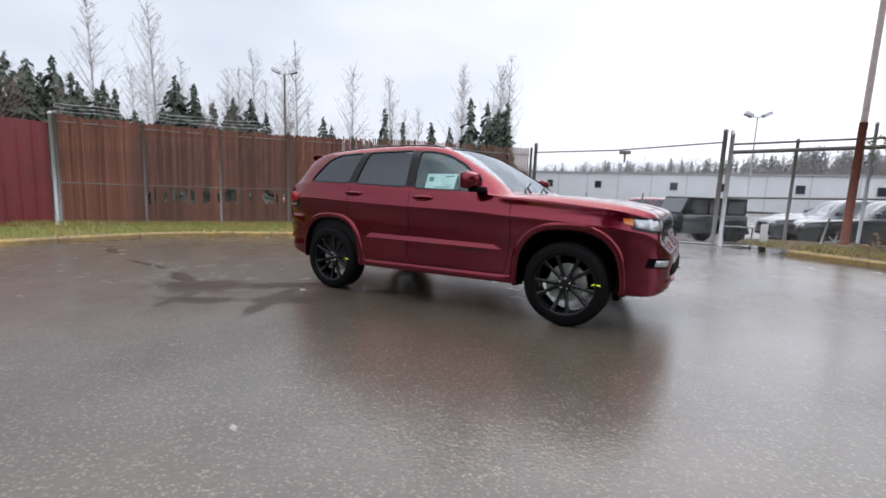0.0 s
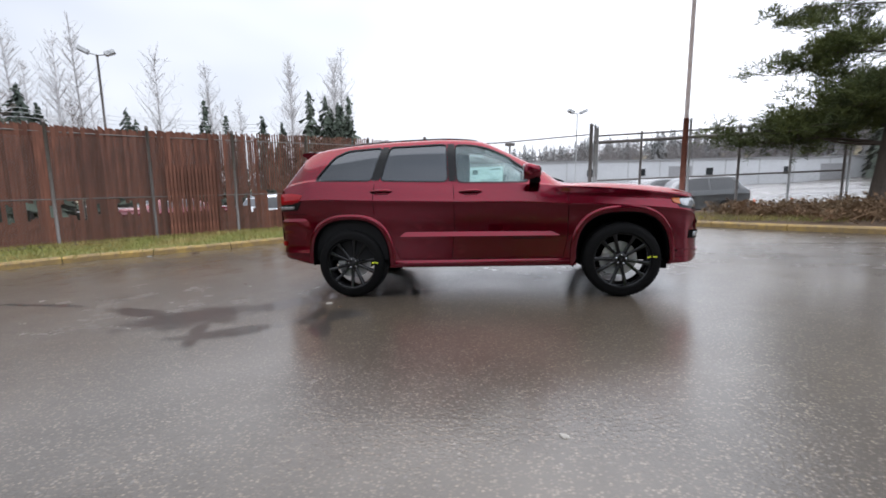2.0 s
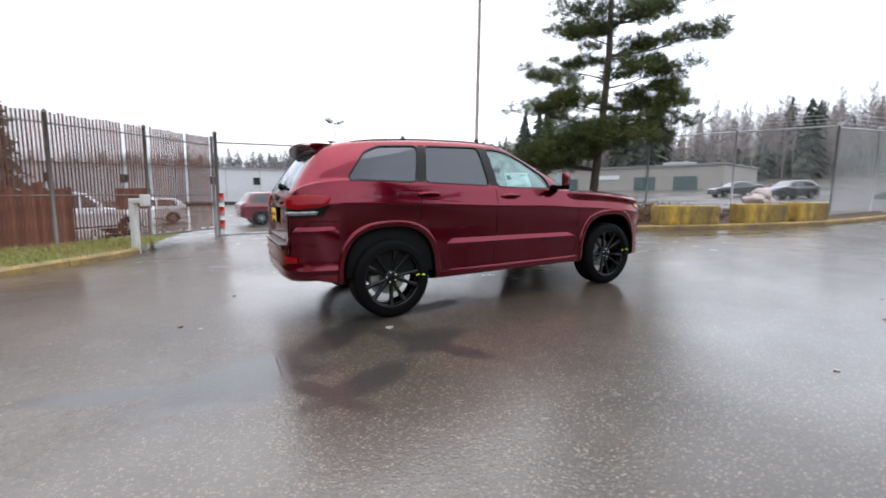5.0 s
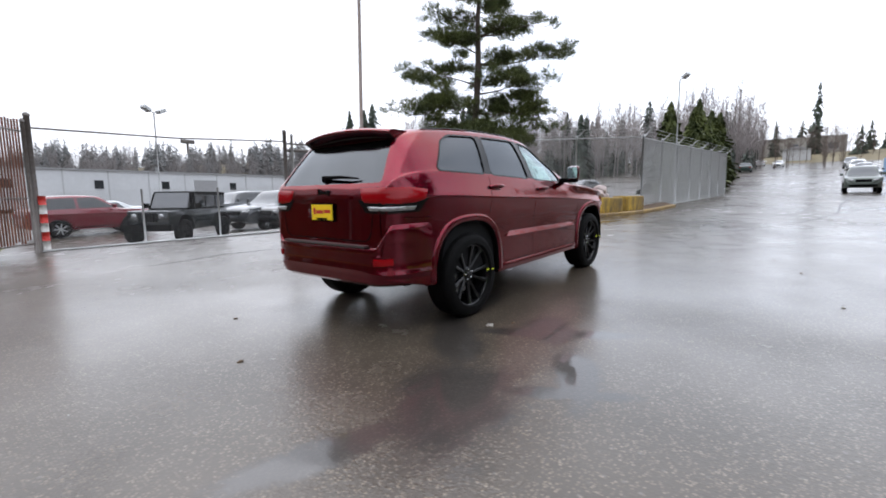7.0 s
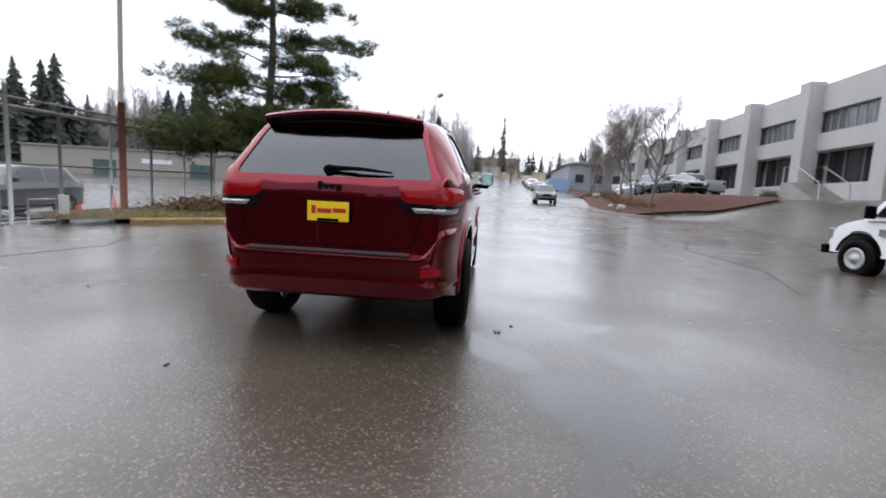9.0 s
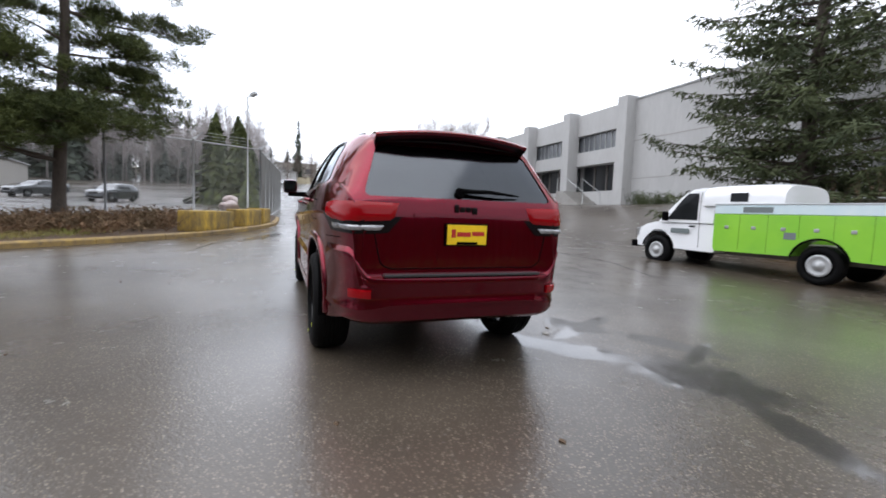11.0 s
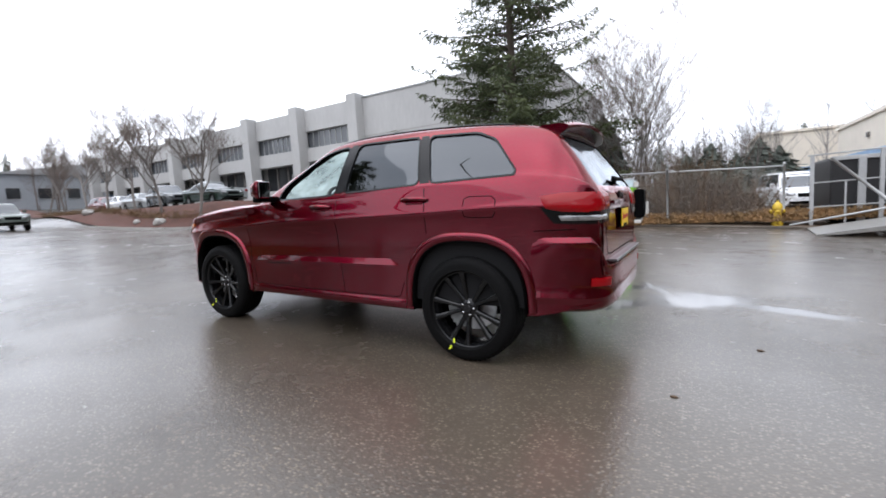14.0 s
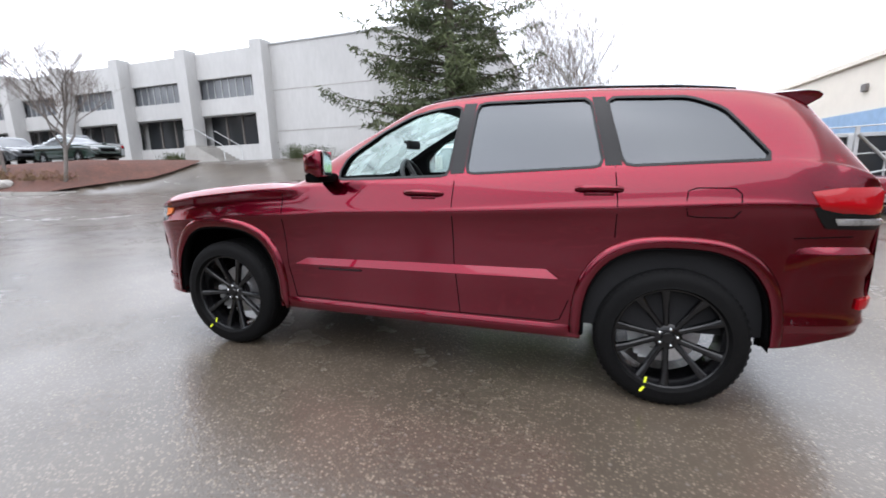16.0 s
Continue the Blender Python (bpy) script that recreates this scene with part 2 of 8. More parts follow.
CHROME = material("chrome", (0.75, 0.76, 0.77), 0.09, 1.0)
STEEL = material("bare_steel", (0.56, 0.56, 0.57), 0.38, 1.0, grain=0.4, scale=50)
LAMP_RED = material("tail_lamp_red", (0.25, 0.002, 0.005), 0.4, coat=0.7, spec=0.0)
LAMP_CLEAR = material("clear_lamp", (0.46, 0.47, 0.48), 0.16, 0.6, grain=0.7, scale=28, dark=(0.12, 0.12, 0.125), coat=0.8)
AMBER = material("amber_lamp", (0.50, 0.12, 0.012), 0.2, coat=0.6)
CABIN = material("cabin_black_trim", (0.014, 0.014, 0.015), 0.75, spec=0.12, grain=0.4, scale=120)
SEAT = material("seat_leather", (0.018, 0.018, 0.019), 0.48, grain=0.3, scale=200, bump=0.2, bump_scale=250)
YELLOW_PLATE = material("yellow_plate", (0.90, 0.62, 0.01), 0.4, grain=0.15, scale=30)
RED_INK = material("red_ink", (0.45, 0.02, 0.02), 0.5)
NEON = material("yellow_sticker", (0.75, 0.85, 0.03), 0.5)
PAPER = material("white_paper", (0.82, 0.84, 0.83), 0.8, grain=0.08, scale=15)
GREY_INK = material("grey_ink", (0.16, 0.19, 0.19), 0.8)
GALV = material("galvanised_steel", (0.46, 0.47, 0.47), 0.5, 0.35, grain=0.5, scale=25, dark=(0.30, 0.30, 0.30))
DARK_STEEL = material("dark_painted_steel", (0.17, 0.16, 0.15), 0.55, 0.1, grain=0.5, scale=18, dark=(0.10, 0.065, 0.05))
RUST = material("rusty_red_steel", (0.20, 0.065, 0.040), 0.7, 0.1, grain=0.8, scale=12, dark=(0.085, 0.035, 0.022), bump=0.3)
SLAT = material("brown_fence_slat", (0.262, 0.110, 0.071), 0.75, spec=0.2, grain=0.8, scale=7, dark=(0.070, 0.034, 0.025), patch=0.85, patch_scale=0.9, stretch=(3, 3, 0.5), vary=0.28)
RED_PANEL = material("dark_red_sheet_metal", (0.176, 0.024, 0.027), 0.45, grain=0.4, scale=4, dark=(0.095, 0.019, 0.020), patch=0.4)
KERB_YELLOW = material("worn_yellow_kerb_paint", (0.44, 0.29, 0.075), 0.75, grain=0.75, scale=9, dark=(0.16, 0.115, 0.07), patch=0.9, patch_scale=1.7, bump=0.5, bump_scale=40)
YELLOW_CONC = material("yellow_painted_concrete", (0.66, 0.42, 0.05), 0.8, grain=0.7, scale=12, dark=(0.13, 0.095, 0.05), patch=0.9, patch_scale=2.6, bump=0.5, bump_scale=40, stretch=(1, 1, 0.45))
CONC = material("weathered_concrete", (0.425, 0.413, 0.388), 0.85, grain=0.5, scale=18, dark=(0.225, 0.213, 0.200), patch=0.5, patch_scale=1.1, bump=0.4)
TILT_WALL = material("grey_tilt_up_concrete", (0.50, 0.498, 0.49), 0.85, grain=0.35, scale=5, dark=(0.37, 0.365, 0.36), patch=0.55, patch_scale=0.35, stretch=(1, 1, 0.3))
WHITE_METAL = material("white_metal_cladding", (0.60, 0.61, 0.62), 0.55, grain=0.3, scale=2, dark=(0.44, 0.45, 0.46), patch=0.4, patch_scale=0.2)
CREAM = material("cream_cladding", (0.812, 0.742, 0.638), 0.7, grain=0.3, scale=2, dark=(0.638, 0.580, 0.499), patch=0.3, patch_scale=0.2)
TAN_WALL = material("taupe_stucco", (0.390, 0.370, 0.338), 0.85, grain=0.3, scale=4, patch=0.3, patch_scale=0.3, dark=(0.273, 0.260, 0.240))
BLUE_PAINT = material("faded_blue_paint", (0.288, 0.432, 0.624), 0.6, grain=0.3, scale=3)
ROOFING = material("grey_roofing", (0.33, 0.33, 0.335), 0.8, grain=0.5, scale=6, dark=(0.22, 0.22, 0.22))
DARK_GLASS = material("dark_window_glass", (0.030, 0.032, 0.035), 0.06, coat=0.3)
BAND_GLASS = material("grey_band_glass", (0.11, 0.118, 0.13), 0.1, coat=0.3)
GRASS = material("verge_turf", (0.182, 0.169, 0.047), 0.9, grain=0.8, scale=14, dark=(0.074, 0.101, 0.020), patch=0.7, patch_scale=1.3, bump=1.0, bump_scale=45)
BLADE = material("grass_blade", (0.216, 0.230, 0.047), 0.7, patch=0.9, patch_scale=1.1, dark=(0.324, 0.230, 0.081))
MULCH = material("red_bark_mulch", (0.125, 0.046, 0.030), 0.9, grain=0.9, scale=9, dark=(0.045, 0.021, 0.015), patch=0.6, bump=1.0, bump_scale=30)
SOIL = material("damp_leaf_litter", (0.115, 0.070, 0.038), 0.9, grain=0.8, scale=22, dark=(0.041, 0.027, 0.016), patch=0.6, bump=1.0, bump_scale=40)
DRY_GRASS = material("tan_hillside_grass", (0.264, 0.222, 0.132), 0.95, grain=0.6, scale=1.5, dark=(0.108, 0.090, 0.054), patch=0.8, patch_scale=0.06)
PINE_NEEDLE = material("pine_needles", (0.100, 0.118, 0.034), 0.7, spec=0.2, patch=0.9, patch_scale=1.3, dark=(0.030, 0.042, 0.017))
SPRUCE_NEEDLE = material("spruce_needles", (0.092, 0.108, 0.048), 0.7, spec=0.2, patch=0.9, patch_scale=0.7, dark=(0.032, 0.044, 0.022))
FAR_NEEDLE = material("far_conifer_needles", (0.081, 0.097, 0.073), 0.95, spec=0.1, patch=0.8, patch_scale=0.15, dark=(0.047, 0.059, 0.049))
# distance haze is mixed into these greyed base colours
HAZE_NEEDLE = material("haze_tinted_needles", (0.185, 0.19, 0.19), 0.95, spec=0.0, patch=0.6, patch_scale=0.05, dark=(0.145, 0.15, 0.152))
HAZE_WOOD = material("haze_tinted_brown_wood", (0.235, 0.218, 0.212), 0.95, spec=0.0, patch=0.6, patch_scale=0.04, dark=(0.17, 0.16, 0.158))
# paler wood and needles: haze over the east side is put into the colour
EAST_HAZE_WOOD = material("haze_tinted_grey_wood", (0.36, 0.325, 0.315), 0.95, spec=0.0, patch=0.7, patch_scale=0.05, dark=(0.25, 0.225, 0.22))
EAST_HAZE_NEEDLE = material("haze_tinted_green_needles", (0.150, 0.165, 0.145), 0.95, spec=0.0, patch=0.8, patch_scale=0.1, dark=(0.085, 0.100, 0.085))
# wall grey with the distance haze already in its colour
FAR_HAZE_WALL = material("haze_tinted_grey_wall", (0.34, 0.36, 0.385), 0.9, grain=0.3, scale=2, dark=(0.27, 0.285, 0.305), patch=0.3, patch_scale=0.2)
WIRE = material("dull_zinc_wire", (0.552, 0.564, 0.564), 0.6, 0.0)
BARK = material("brown_bark", (0.085, 0.065, 0.050), 0.9, grain=0.8, scale=18, dark=(0.036, 0.029, 0.024), bump=0.8, bump_scale=30, stretch=(2, 2, 0.4))
GREY_BARK = material("pale_grey_bark", (0.19, 0.17, 0.155), 0.9, grain=0.6, scale=10, dark=(0.085, 0.073, 0.065), stretch=(2, 2, 0.5))
TWIG = material("winter_twigs", (0.150, 0.118, 0.100), 0.9)
# poplar grey is lifted so the bare wood looks faded by haze
HAZE_POPLAR = material("haze_tinted_bare_wood", (0.46, 0.445, 0.44), 0.9)
SHRUB = material("brown_winter_shrub", (0.190, 0.108, 0.056), 0.85, patch=0.8, patch_scale=1.2, dark=(0.075, 0.062, 0.030))
SCRUB = material("dark_winter_scrub", (0.135, 0.085, 0.050), 0.9, patch=0.8, patch_scale=1.0, dark=(0.055, 0.043, 0.030))
STRAW = material("rusty_straw_grass", (0.275, 0.150, 0.060), 0.85, patch=0.8, patch_scale=1.4, dark=(0.120, 0.082, 0.034))
WHITE_PAINT = material("white_vehicle_paint", (0.799, 0.810, 0.821), 0.25, coat=0.8)
GREEN_WRAP = material("lime_green_wrap", (0.276, 0.600, 0.042), 0.35, coat=0.5, patch=0.6, patch_scale=0.9, dark=(0.156, 0.456, 0.036))
SKY_WRAP = material("pale_sky_wrap", (0.575, 0.713, 0.759), 0.35, coat=0.5, patch=0.5, patch_scale=1.4, dark=(0.805, 0.850, 0.828))
BLACK_PAINT = material("black_vehicle_paint", (0.009, 0.013, 0.014), 0.2, coat=1.0)
GREY_PAINT = material("dark_grey_vehicle_paint", (0.066, 0.072, 0.079), 0.25, 0.4, coat=1.0)
SILVER_PAINT = material("silver_vehicle_paint", (0.42, 0.44, 0.45), 0.28, 0.5, coat=1.0)
SAGE_PAINT = material("sage_green_vehicle_paint", (0.085, 0.105, 0.09), 0.3, 0.3, coat=0.8)
MAROON_PAINT = material("maroon_vehicle_paint", (0.16, 0.012, 0.022), 0.25, 0.2, coat=1.0)
DARK_GREEN_PAINT = material("dark_green_vehicle_paint", (0.012, 0.028, 0.022), 0.2, coat=1.0)
HYDRANT_YELLOW = material("hydrant_yellow", (0.62, 0.42, 0.03), 0.5, grain=0.3, scale=20)
WHITE_POST = material("chalky_white_paint", (0.62, 0.61, 0.58), 0.7, grain=0.4, scale=16, dark=(0.35, 0.32, 0.28))
SAFETY_RED = material("safety_red", (0.55, 0.035, 0.025), 0.5, grain=0.3, scale=20)
ORANGE = material("traffic_orange", (0.75, 0.13, 0.03), 0.6)
# near-black that stands for shade inside the recess behind the rack
RECESS_BLACK = material("recess_black", (0.012, 0.012, 0.013), 0.5, grain=0.4, scale=5, bump=0.5, bump_scale=4)
DECK = material("wet_deck_planks", (0.238, 0.231, 0.217), 0.35, grain=0.5, scale=12)
TEAL = material("teal_door", (0.075, 0.135, 0.135), 0.5, grain=0.6, scale=3, dark=(0.035, 0.045, 0.048), stretch=(1, 1, 0.5))
DAMP_TAR = material("damp_tar", (0.032, 0.030, 0.028), 0.22, grain=0.6, scale=60, dark=(0.07, 0.066, 0.06), bump=0.4, bump_scale=120)
LEAF_BIT = material("wet_litter", (0.28, 0.26, 0.23), 0.6)

# ---------------------------------------------------------------- building helpers
def lerp(a, b, t):
    return a + (b - a) * t


def mesh_of(name, bm, *mats, smooth=None):
    me = bpy.data.meshes.new(name)
    bm.to_mesh(me)
    bm.free()
    for m in mats:
        me.materials.append(m)
    if smooth is not None:
        me.shade_smooth()
        me.set_sharp_from_angle(angle=radians(smooth))
    return me


def part(name, bm, mat, parent=None, label="", smooth=None, at=None):
    """Links a bmesh (or a shared mesh) as one object under a thing."""
    me = bm if isinstance(bm, bpy.types.Mesh) else mesh_of(name, bm, *(mat if isinstance(mat, (list, tuple)) else (mat,)), smooth=smooth)
    ob = new(name, me)
    ob.parent = parent
    if at is not None:
        ob.matrix_basis = at
    return tagged(ob, label)


def thing(name, label, category, group="", at=None, kind=""):
    ob = new(name)
    if at is not None:
        ob.matrix_world = at
    return tagged(ob, label, category, group, kind)


def box(bm, x0, y0, z0, x1, y1, z1, bevel=0.0, mat=0):
    vs = [bm.verts.new((x, y, z)) for x in (x0, x1) for y in (y0, y1) for z in (z0, z1)]
    fs = [bm.faces.new([vs[i] for i in q]) for q in ((0, 1, 3, 2), (4, 6, 7, 5), (0, 4, 5, 1), (2, 3, 7, 6), (0, 2, 6, 4), (1, 5, 7, 3))]
    for f in fs:
        f.material_index = mat
    if bevel:
        bmesh.ops.bevel(bm, geom=list({e for f in fs for e in f.edges}), offset=bevel, segments=2, affect="EDGES", profile=0.6)
    return fs


def tube(bm, points, radii, sides=8, mat=0, cap=True):
    """A tube through points; radii: one number or one for each point."""
    pts = [Vector(p) for p in points]
    radii = radii if isinstance(radii, (list, tuple)) else [radii] * len(pts)
    rings, ref = [], None
    for i, p in enumerate(pts):
        d = (pts[min(i + 1, len(pts) - 1)] - pts[max(i - 1, 0)]).normalized()
        if ref is None or abs(ref.dot(d)) > 0.98:
            ref = Vector((0, 0, 1)) if abs(d.z) < 0.9 else Vector((1, 0, 0))
        u = d.cross(ref).normalized()
        v = d.cross(u).normalized()
        ref = -u.cross(d).normalized() if False else ref
        rings.append([bm.verts.new(p + radii[i] * (math.cos(a) * u + math.sin(a) * v)) for a in (2 * math.pi * k / sides for k in range(sides))])
    for a, b in zip(rings, rings[1:]):
        for k in range(sides):
            f = bm.faces.new((a[k], a[(k + 1) % sides], b[(k + 1) % sides], b[k]))
            f.smooth, f.material_index = True, mat
    if cap and sides > 2:
        for r in (rings[0], rings[-1][::-1]):
            bm.faces.new(r).material_index = mat
    return rings


def lathe(bm, profile, axis="y", steps=48, mat=0, centre=(0, 0, 0)):
    """Turns a profile of (radius, along) round an axis."""
    rings = []
    for r, s in profile:
        ring = []
        for k in range(steps):
            a = 2 * math.pi * k / steps
            c, d = r * math.cos(a), r * math.sin(a)
            p = {"y": (c, s, d), "x": (s, c, d), "z": (c, d, s)}[axis]
            ring.append(bm.verts.new(Vector(p) + Vector(centre)))
        rings.append(ring)
    for a, b in zip(rings, rings[1:]):
        for k in range(steps):
            f = bm.faces.new((a[k], a[(k + 1) % steps], b[(k + 1) % steps], b[k]))
            f.smooth, f.material_index = True, mat
    return rings


def prism(bm, outline, lift, mat=0):
    """A closed prism: an outline of points, swept by a vector."""
    a = [bm.verts.new(p) for p in outline]
    b = [bm.verts.new(Vector(p) + Vector(lift)) for p in outline]
    n = len(a)
    fs = [bm.faces.new(a), bm.faces.new(b[::-1])] + [bm.faces.new((a[k], b[k], b[(k + 1) % n], a[(k + 1) % n])) for k in range(n)]
    for f in fs:
        f.material_index = mat
    bmesh.ops.recalc_face_normals(bm, faces=fs)
    return fs


def along(points, count):
    """count points at even steps along a polyline."""
    p = np.array(points, float)
    s = np.r_[0, np.cumsum(np.linalg.norm(np.diff(p, axis=0), axis=1))]
    q = np.linspace(0, s[-1], count)
    return np.stack([np.interp(q, s, p[:, k]) for k in range(p.shape[1])], 1)


def curve_of(xs, ys):
    """A smooth curve through knots that does not overshoot."""
    x, y = np.array(xs, float), np.array(ys, float)
    h, d = np.diff(x), np.diff(y) / np.diff(x)
    m = np.r_[d[0], np.where(d[:-1] * d[1:] > 0, 2 * d[:-1] * d[1:] / np.where(d[:-1] + d[1:] == 0, 1, d[:-1] + d[1:]), 0), d[-1]]

    def value(q):
        q = min(max(q, x[0]), x[-1])
        i = min(max(int(np.searchsorted(x, q)) - 1, 0), len(h) - 1)
        t = (q - x[i]) / h[i]
        return float((2 * t**3 - 3 * t**2 + 1) * y[i] + (t**3 - 2 * t**2 + t) * h[i] * m[i] + (3 * t**2 - 2 * t**3) * y[i + 1] + (t**3 - t**2) * h[i] * m[i + 1])

    return value


def ground_z(x, y):
    """Height of the paved ground: one gentle grade, which steepens up the road to the east and dips into the fenced lot."""
    z = math.tan(radians(GRADE)) * min(max(x, -60), 170)
    if x > 42:
        z += 0.048 * (min(x, 170) - 42)
    dip = min(max((y - 9.7) / 3.2, 0.0), 1.0) * (1 - min(max((x - 12) / 14, 0.0), 1.0))
    z -= 0.45 * dip * dip * (3 - 2 * dip)
    return z

# ---------------------------------------------------------------- ground, kerbs, verges
def sheet_mesh(bm, xs, ys, height):
    grid = [[bm.verts.new((x, y, height(x, y))) for y in ys] for x in xs]
    for i in range(len(xs) - 1):
        for j in range(len(ys) - 1):
            bm.faces.new((grid[i][j], grid[i + 1][j], grid[i + 1][j + 1], grid[i][j + 1])).smooth = True
    return bm


gx = sorted({*[float(v) for v in np.linspace(-60, 60, 61)], *[float(v) for v in np.linspace(60, 180, 25)], -900, -400, -200, -120, 250, 400, 900, 42.0})
gy = sorted({*[float(v) for v in np.linspace(-40, 40, 21)], 9.7, 10.3, 11.0, 11.7, 12.4, 13.2, -900, -300, -120, -70, 70, 120, 300, 900})
tagged(part("ground", sheet_mesh(bmesh.new(), gx, gy, ground_z), ASPHALT), "worn wet dark grey asphalt with stone chips", "ground", kind="structure")

NW_KERB = [(-9.3, -26), (-9.6, -8), (-9.75, -2.2), (-9.7, -0.6), (-9.45, 0.9), (-8.7, 1.9), (-7.6, 2.8), (-6.5, 3.55), (-5.5, 4.6), (-4.55, 5.75), (-4.35, 6.2)]
NE_KERB = [(3.0, 8.15), (4.0, 7.05), (5.0, 6.0), (6.1, 4.75), (7.4, 3.6), (8.7, 2.75), (10.2, 2.1), (11.7, 1.55), (13.2, 1.25), (15.0, 1.15), (17.5, 1.1)]


def kerb_pieces(name, line, mat, label, length=1.5, width=0.15, height=0.13, sink=0.1):
    """A kerb laid in cast lengths along a line."""
    p = np.array(line, float)
    s = np.r_[0, np.cumsum(np.linalg.norm(np.diff(p, axis=0), axis=1))]
    n = max(1, int(s[-1] / length))
    root = thing(name, label, "kerb", kind="structure")
    for i in range(n):
        q = np.linspace(s[-1] * i / n + 0.008, s[-1] * (i + 1) / n - 0.008, 4)
        pts = np.stack([np.interp(q, s, p[:, k]) for k in (0, 1)], 1)
        t = np.gradient(pts, axis=0)
        nr = np.stack([-t[:, 1], t[:, 0]], 1) / np.linalg.norm(t, axis=1)[:, None]
        bm, rings = bmesh.new(), []
        for (x, y), (u, v) in zip(pts, nr):
            z = ground_z(x, y)
            rings.append([bm.verts.new((x + u * o, y + v * o, z + h)) for o, h in ((0, -sink), (0.0, height * 0.75), (0.035, height), (width, height + 0.005), (width, -sink))])
        for a, b in zip(rings, rings[1:]):
            for k in range(5):
                bm.faces.new((a[k], b[k], b[(k + 1) % 5], a[(k + 1) % 5]))
        bm.faces.new(rings[0]), bm.faces.new(rings[-1][::-1])
        bmesh.ops.recalc_face_normals(bm, faces=bm.faces)
        part("kerb_stone", bm, mat, root)
    return root


kerb_pieces("kerb_yellow_west", NW_KERB, KERB_YELLOW, "worn yellow painted concrete kerb along the verge")
kerb_pieces("kerb_yellow_east", NE_KERB[1:], KERB_YELLOW, "worn yellow painted concrete kerb round the island")


def verge(name, edge, back, mat, label, rise=0.12, extra=0.1, rows=6, category="verge"):
    """Planted ground between a kerb line and a line behind it."""
    n = 40
    a, b = along(edge, n), along(back, n)
    bm, grid = bmesh.new(), []
    for i in range(n):
        grid.append([])
        for j in range(rows + 1):
            f = j / rows
            x, y = a[i] * (1 - f) + b[i] * f
            z = ground_z(x, y) + rise + extra * math.sin(math.pi * 0.5 * f) + 0.035 * noise.noise((x * 1.7, y * 1.7, 0)) * (1 if 0 < j else 0)
            grid[-1].append(bm.verts.new((x, y, z)))
    for i in range(n - 1):
        for j in range(rows):
            bm.faces.new((grid[i][j], grid[i + 1][j], grid[i + 1][j + 1], grid[i][j + 1])).smooth = True
    bmesh.ops.recalc_face_normals(bm, faces=bm.faces)
    return tagged(part(name, bm, mat), label, category, kind="structure")


verge("verge_west", [(x - 0.12, y + 0.08) for x, y in NW_KERB], [(-22, -26), (-22, -8), (-16, -2.2), (-15, -0.2), (-14.2, 2.2), (-11.5, 4.5), (-8.5, 6.2), (-6.6, 7.6), (-5.2, 8.6), (-4.1, 9.2), (-3.3, 9.6)], GRASS, "damp patchy green and straw-coloured grass verge", 0.11, 0.10)
verge("verge_east", [(x + 0.12, y + 0.10) for x, y in NE_KERB], [(3.4, 8.75), (5.0, 8.7), (6.5, 8.7), (8.0, 8.65), (9.2, 8.6), (10.6, 7.4), (11.6, 6.0), (12.6, 4.4), (13.5, 3.2), (15.0, 2.2), (17.5, 1.7)], SOIL, "island of damp brown leaf litter", 0.11, 0.12)


def streak(path, width, label, seed):
    """A dark damp seam in the asphalt with ragged edges."""
    q = along(path, 60)
    t = np.gradient(q, axis=0)
    nr = np.stack([-t[:, 1], t[:, 0]], 1) / np.linalg.norm(t, axis=1)[:, None]
    bm, rows = bmesh.new(), []
    for i, (p, n) in enumerate(zip(q, nr)):
        taper = min(1, 4 * min(i, 59 - i) / 59)
        a = width * taper * (0.5 + 0.9 * abs(noise.noise((p[0] * 1.4, p[1] * 1.4, seed))) + 0.35 * noise.noise((p[0] * 7, p[1] * 7, seed)))
        b = width * taper * (0.5 + 0.9 * abs(noise.noise((p[0] * 1.6, p[1] * 1.6, seed + 4))) + 0.35 * noise.noise((p[0] * 6, p[1] * 6, seed + 9)))
        rows.append([bm.verts.new((*(p + n * o), ground_z(*(p + n * o)) + 0.003)) for o in (a, -b)])
    for a, b in zip(rows, rows[1:]):
        bm.faces.new((a[0], b[0], b[1], a[1]))
    bmesh.ops.recalc_face_normals(bm, faces=bm.faces)
    tagged(part("damp_seam", bm, DAMP_TAR), label, "asphalt seam", "asphalt seams", "structure")


streak([(4.6, 2.9), (6.5, 2.6), (9.0, 0.8)], 0.05, "hairline tar seam in the asphalt", 3)
streak([(9, -3.0), (14, -4.2), (20, -4.6), (30, -5.6)], 0.06, "hairline tar seam in the asphalt", 4)
streak([(0.5, -5.2), (2.8, -6.0), (5.5, -5.8), (9, -7.4)], 0.05, "hairline tar seam in the asphalt", 5)
streak([(-2.4, 5.2), (-0.8, 5.5), (1.2, 5.0), (2.4, 5.6)], 0.05, "hairline tar seam in the asphalt", 6)
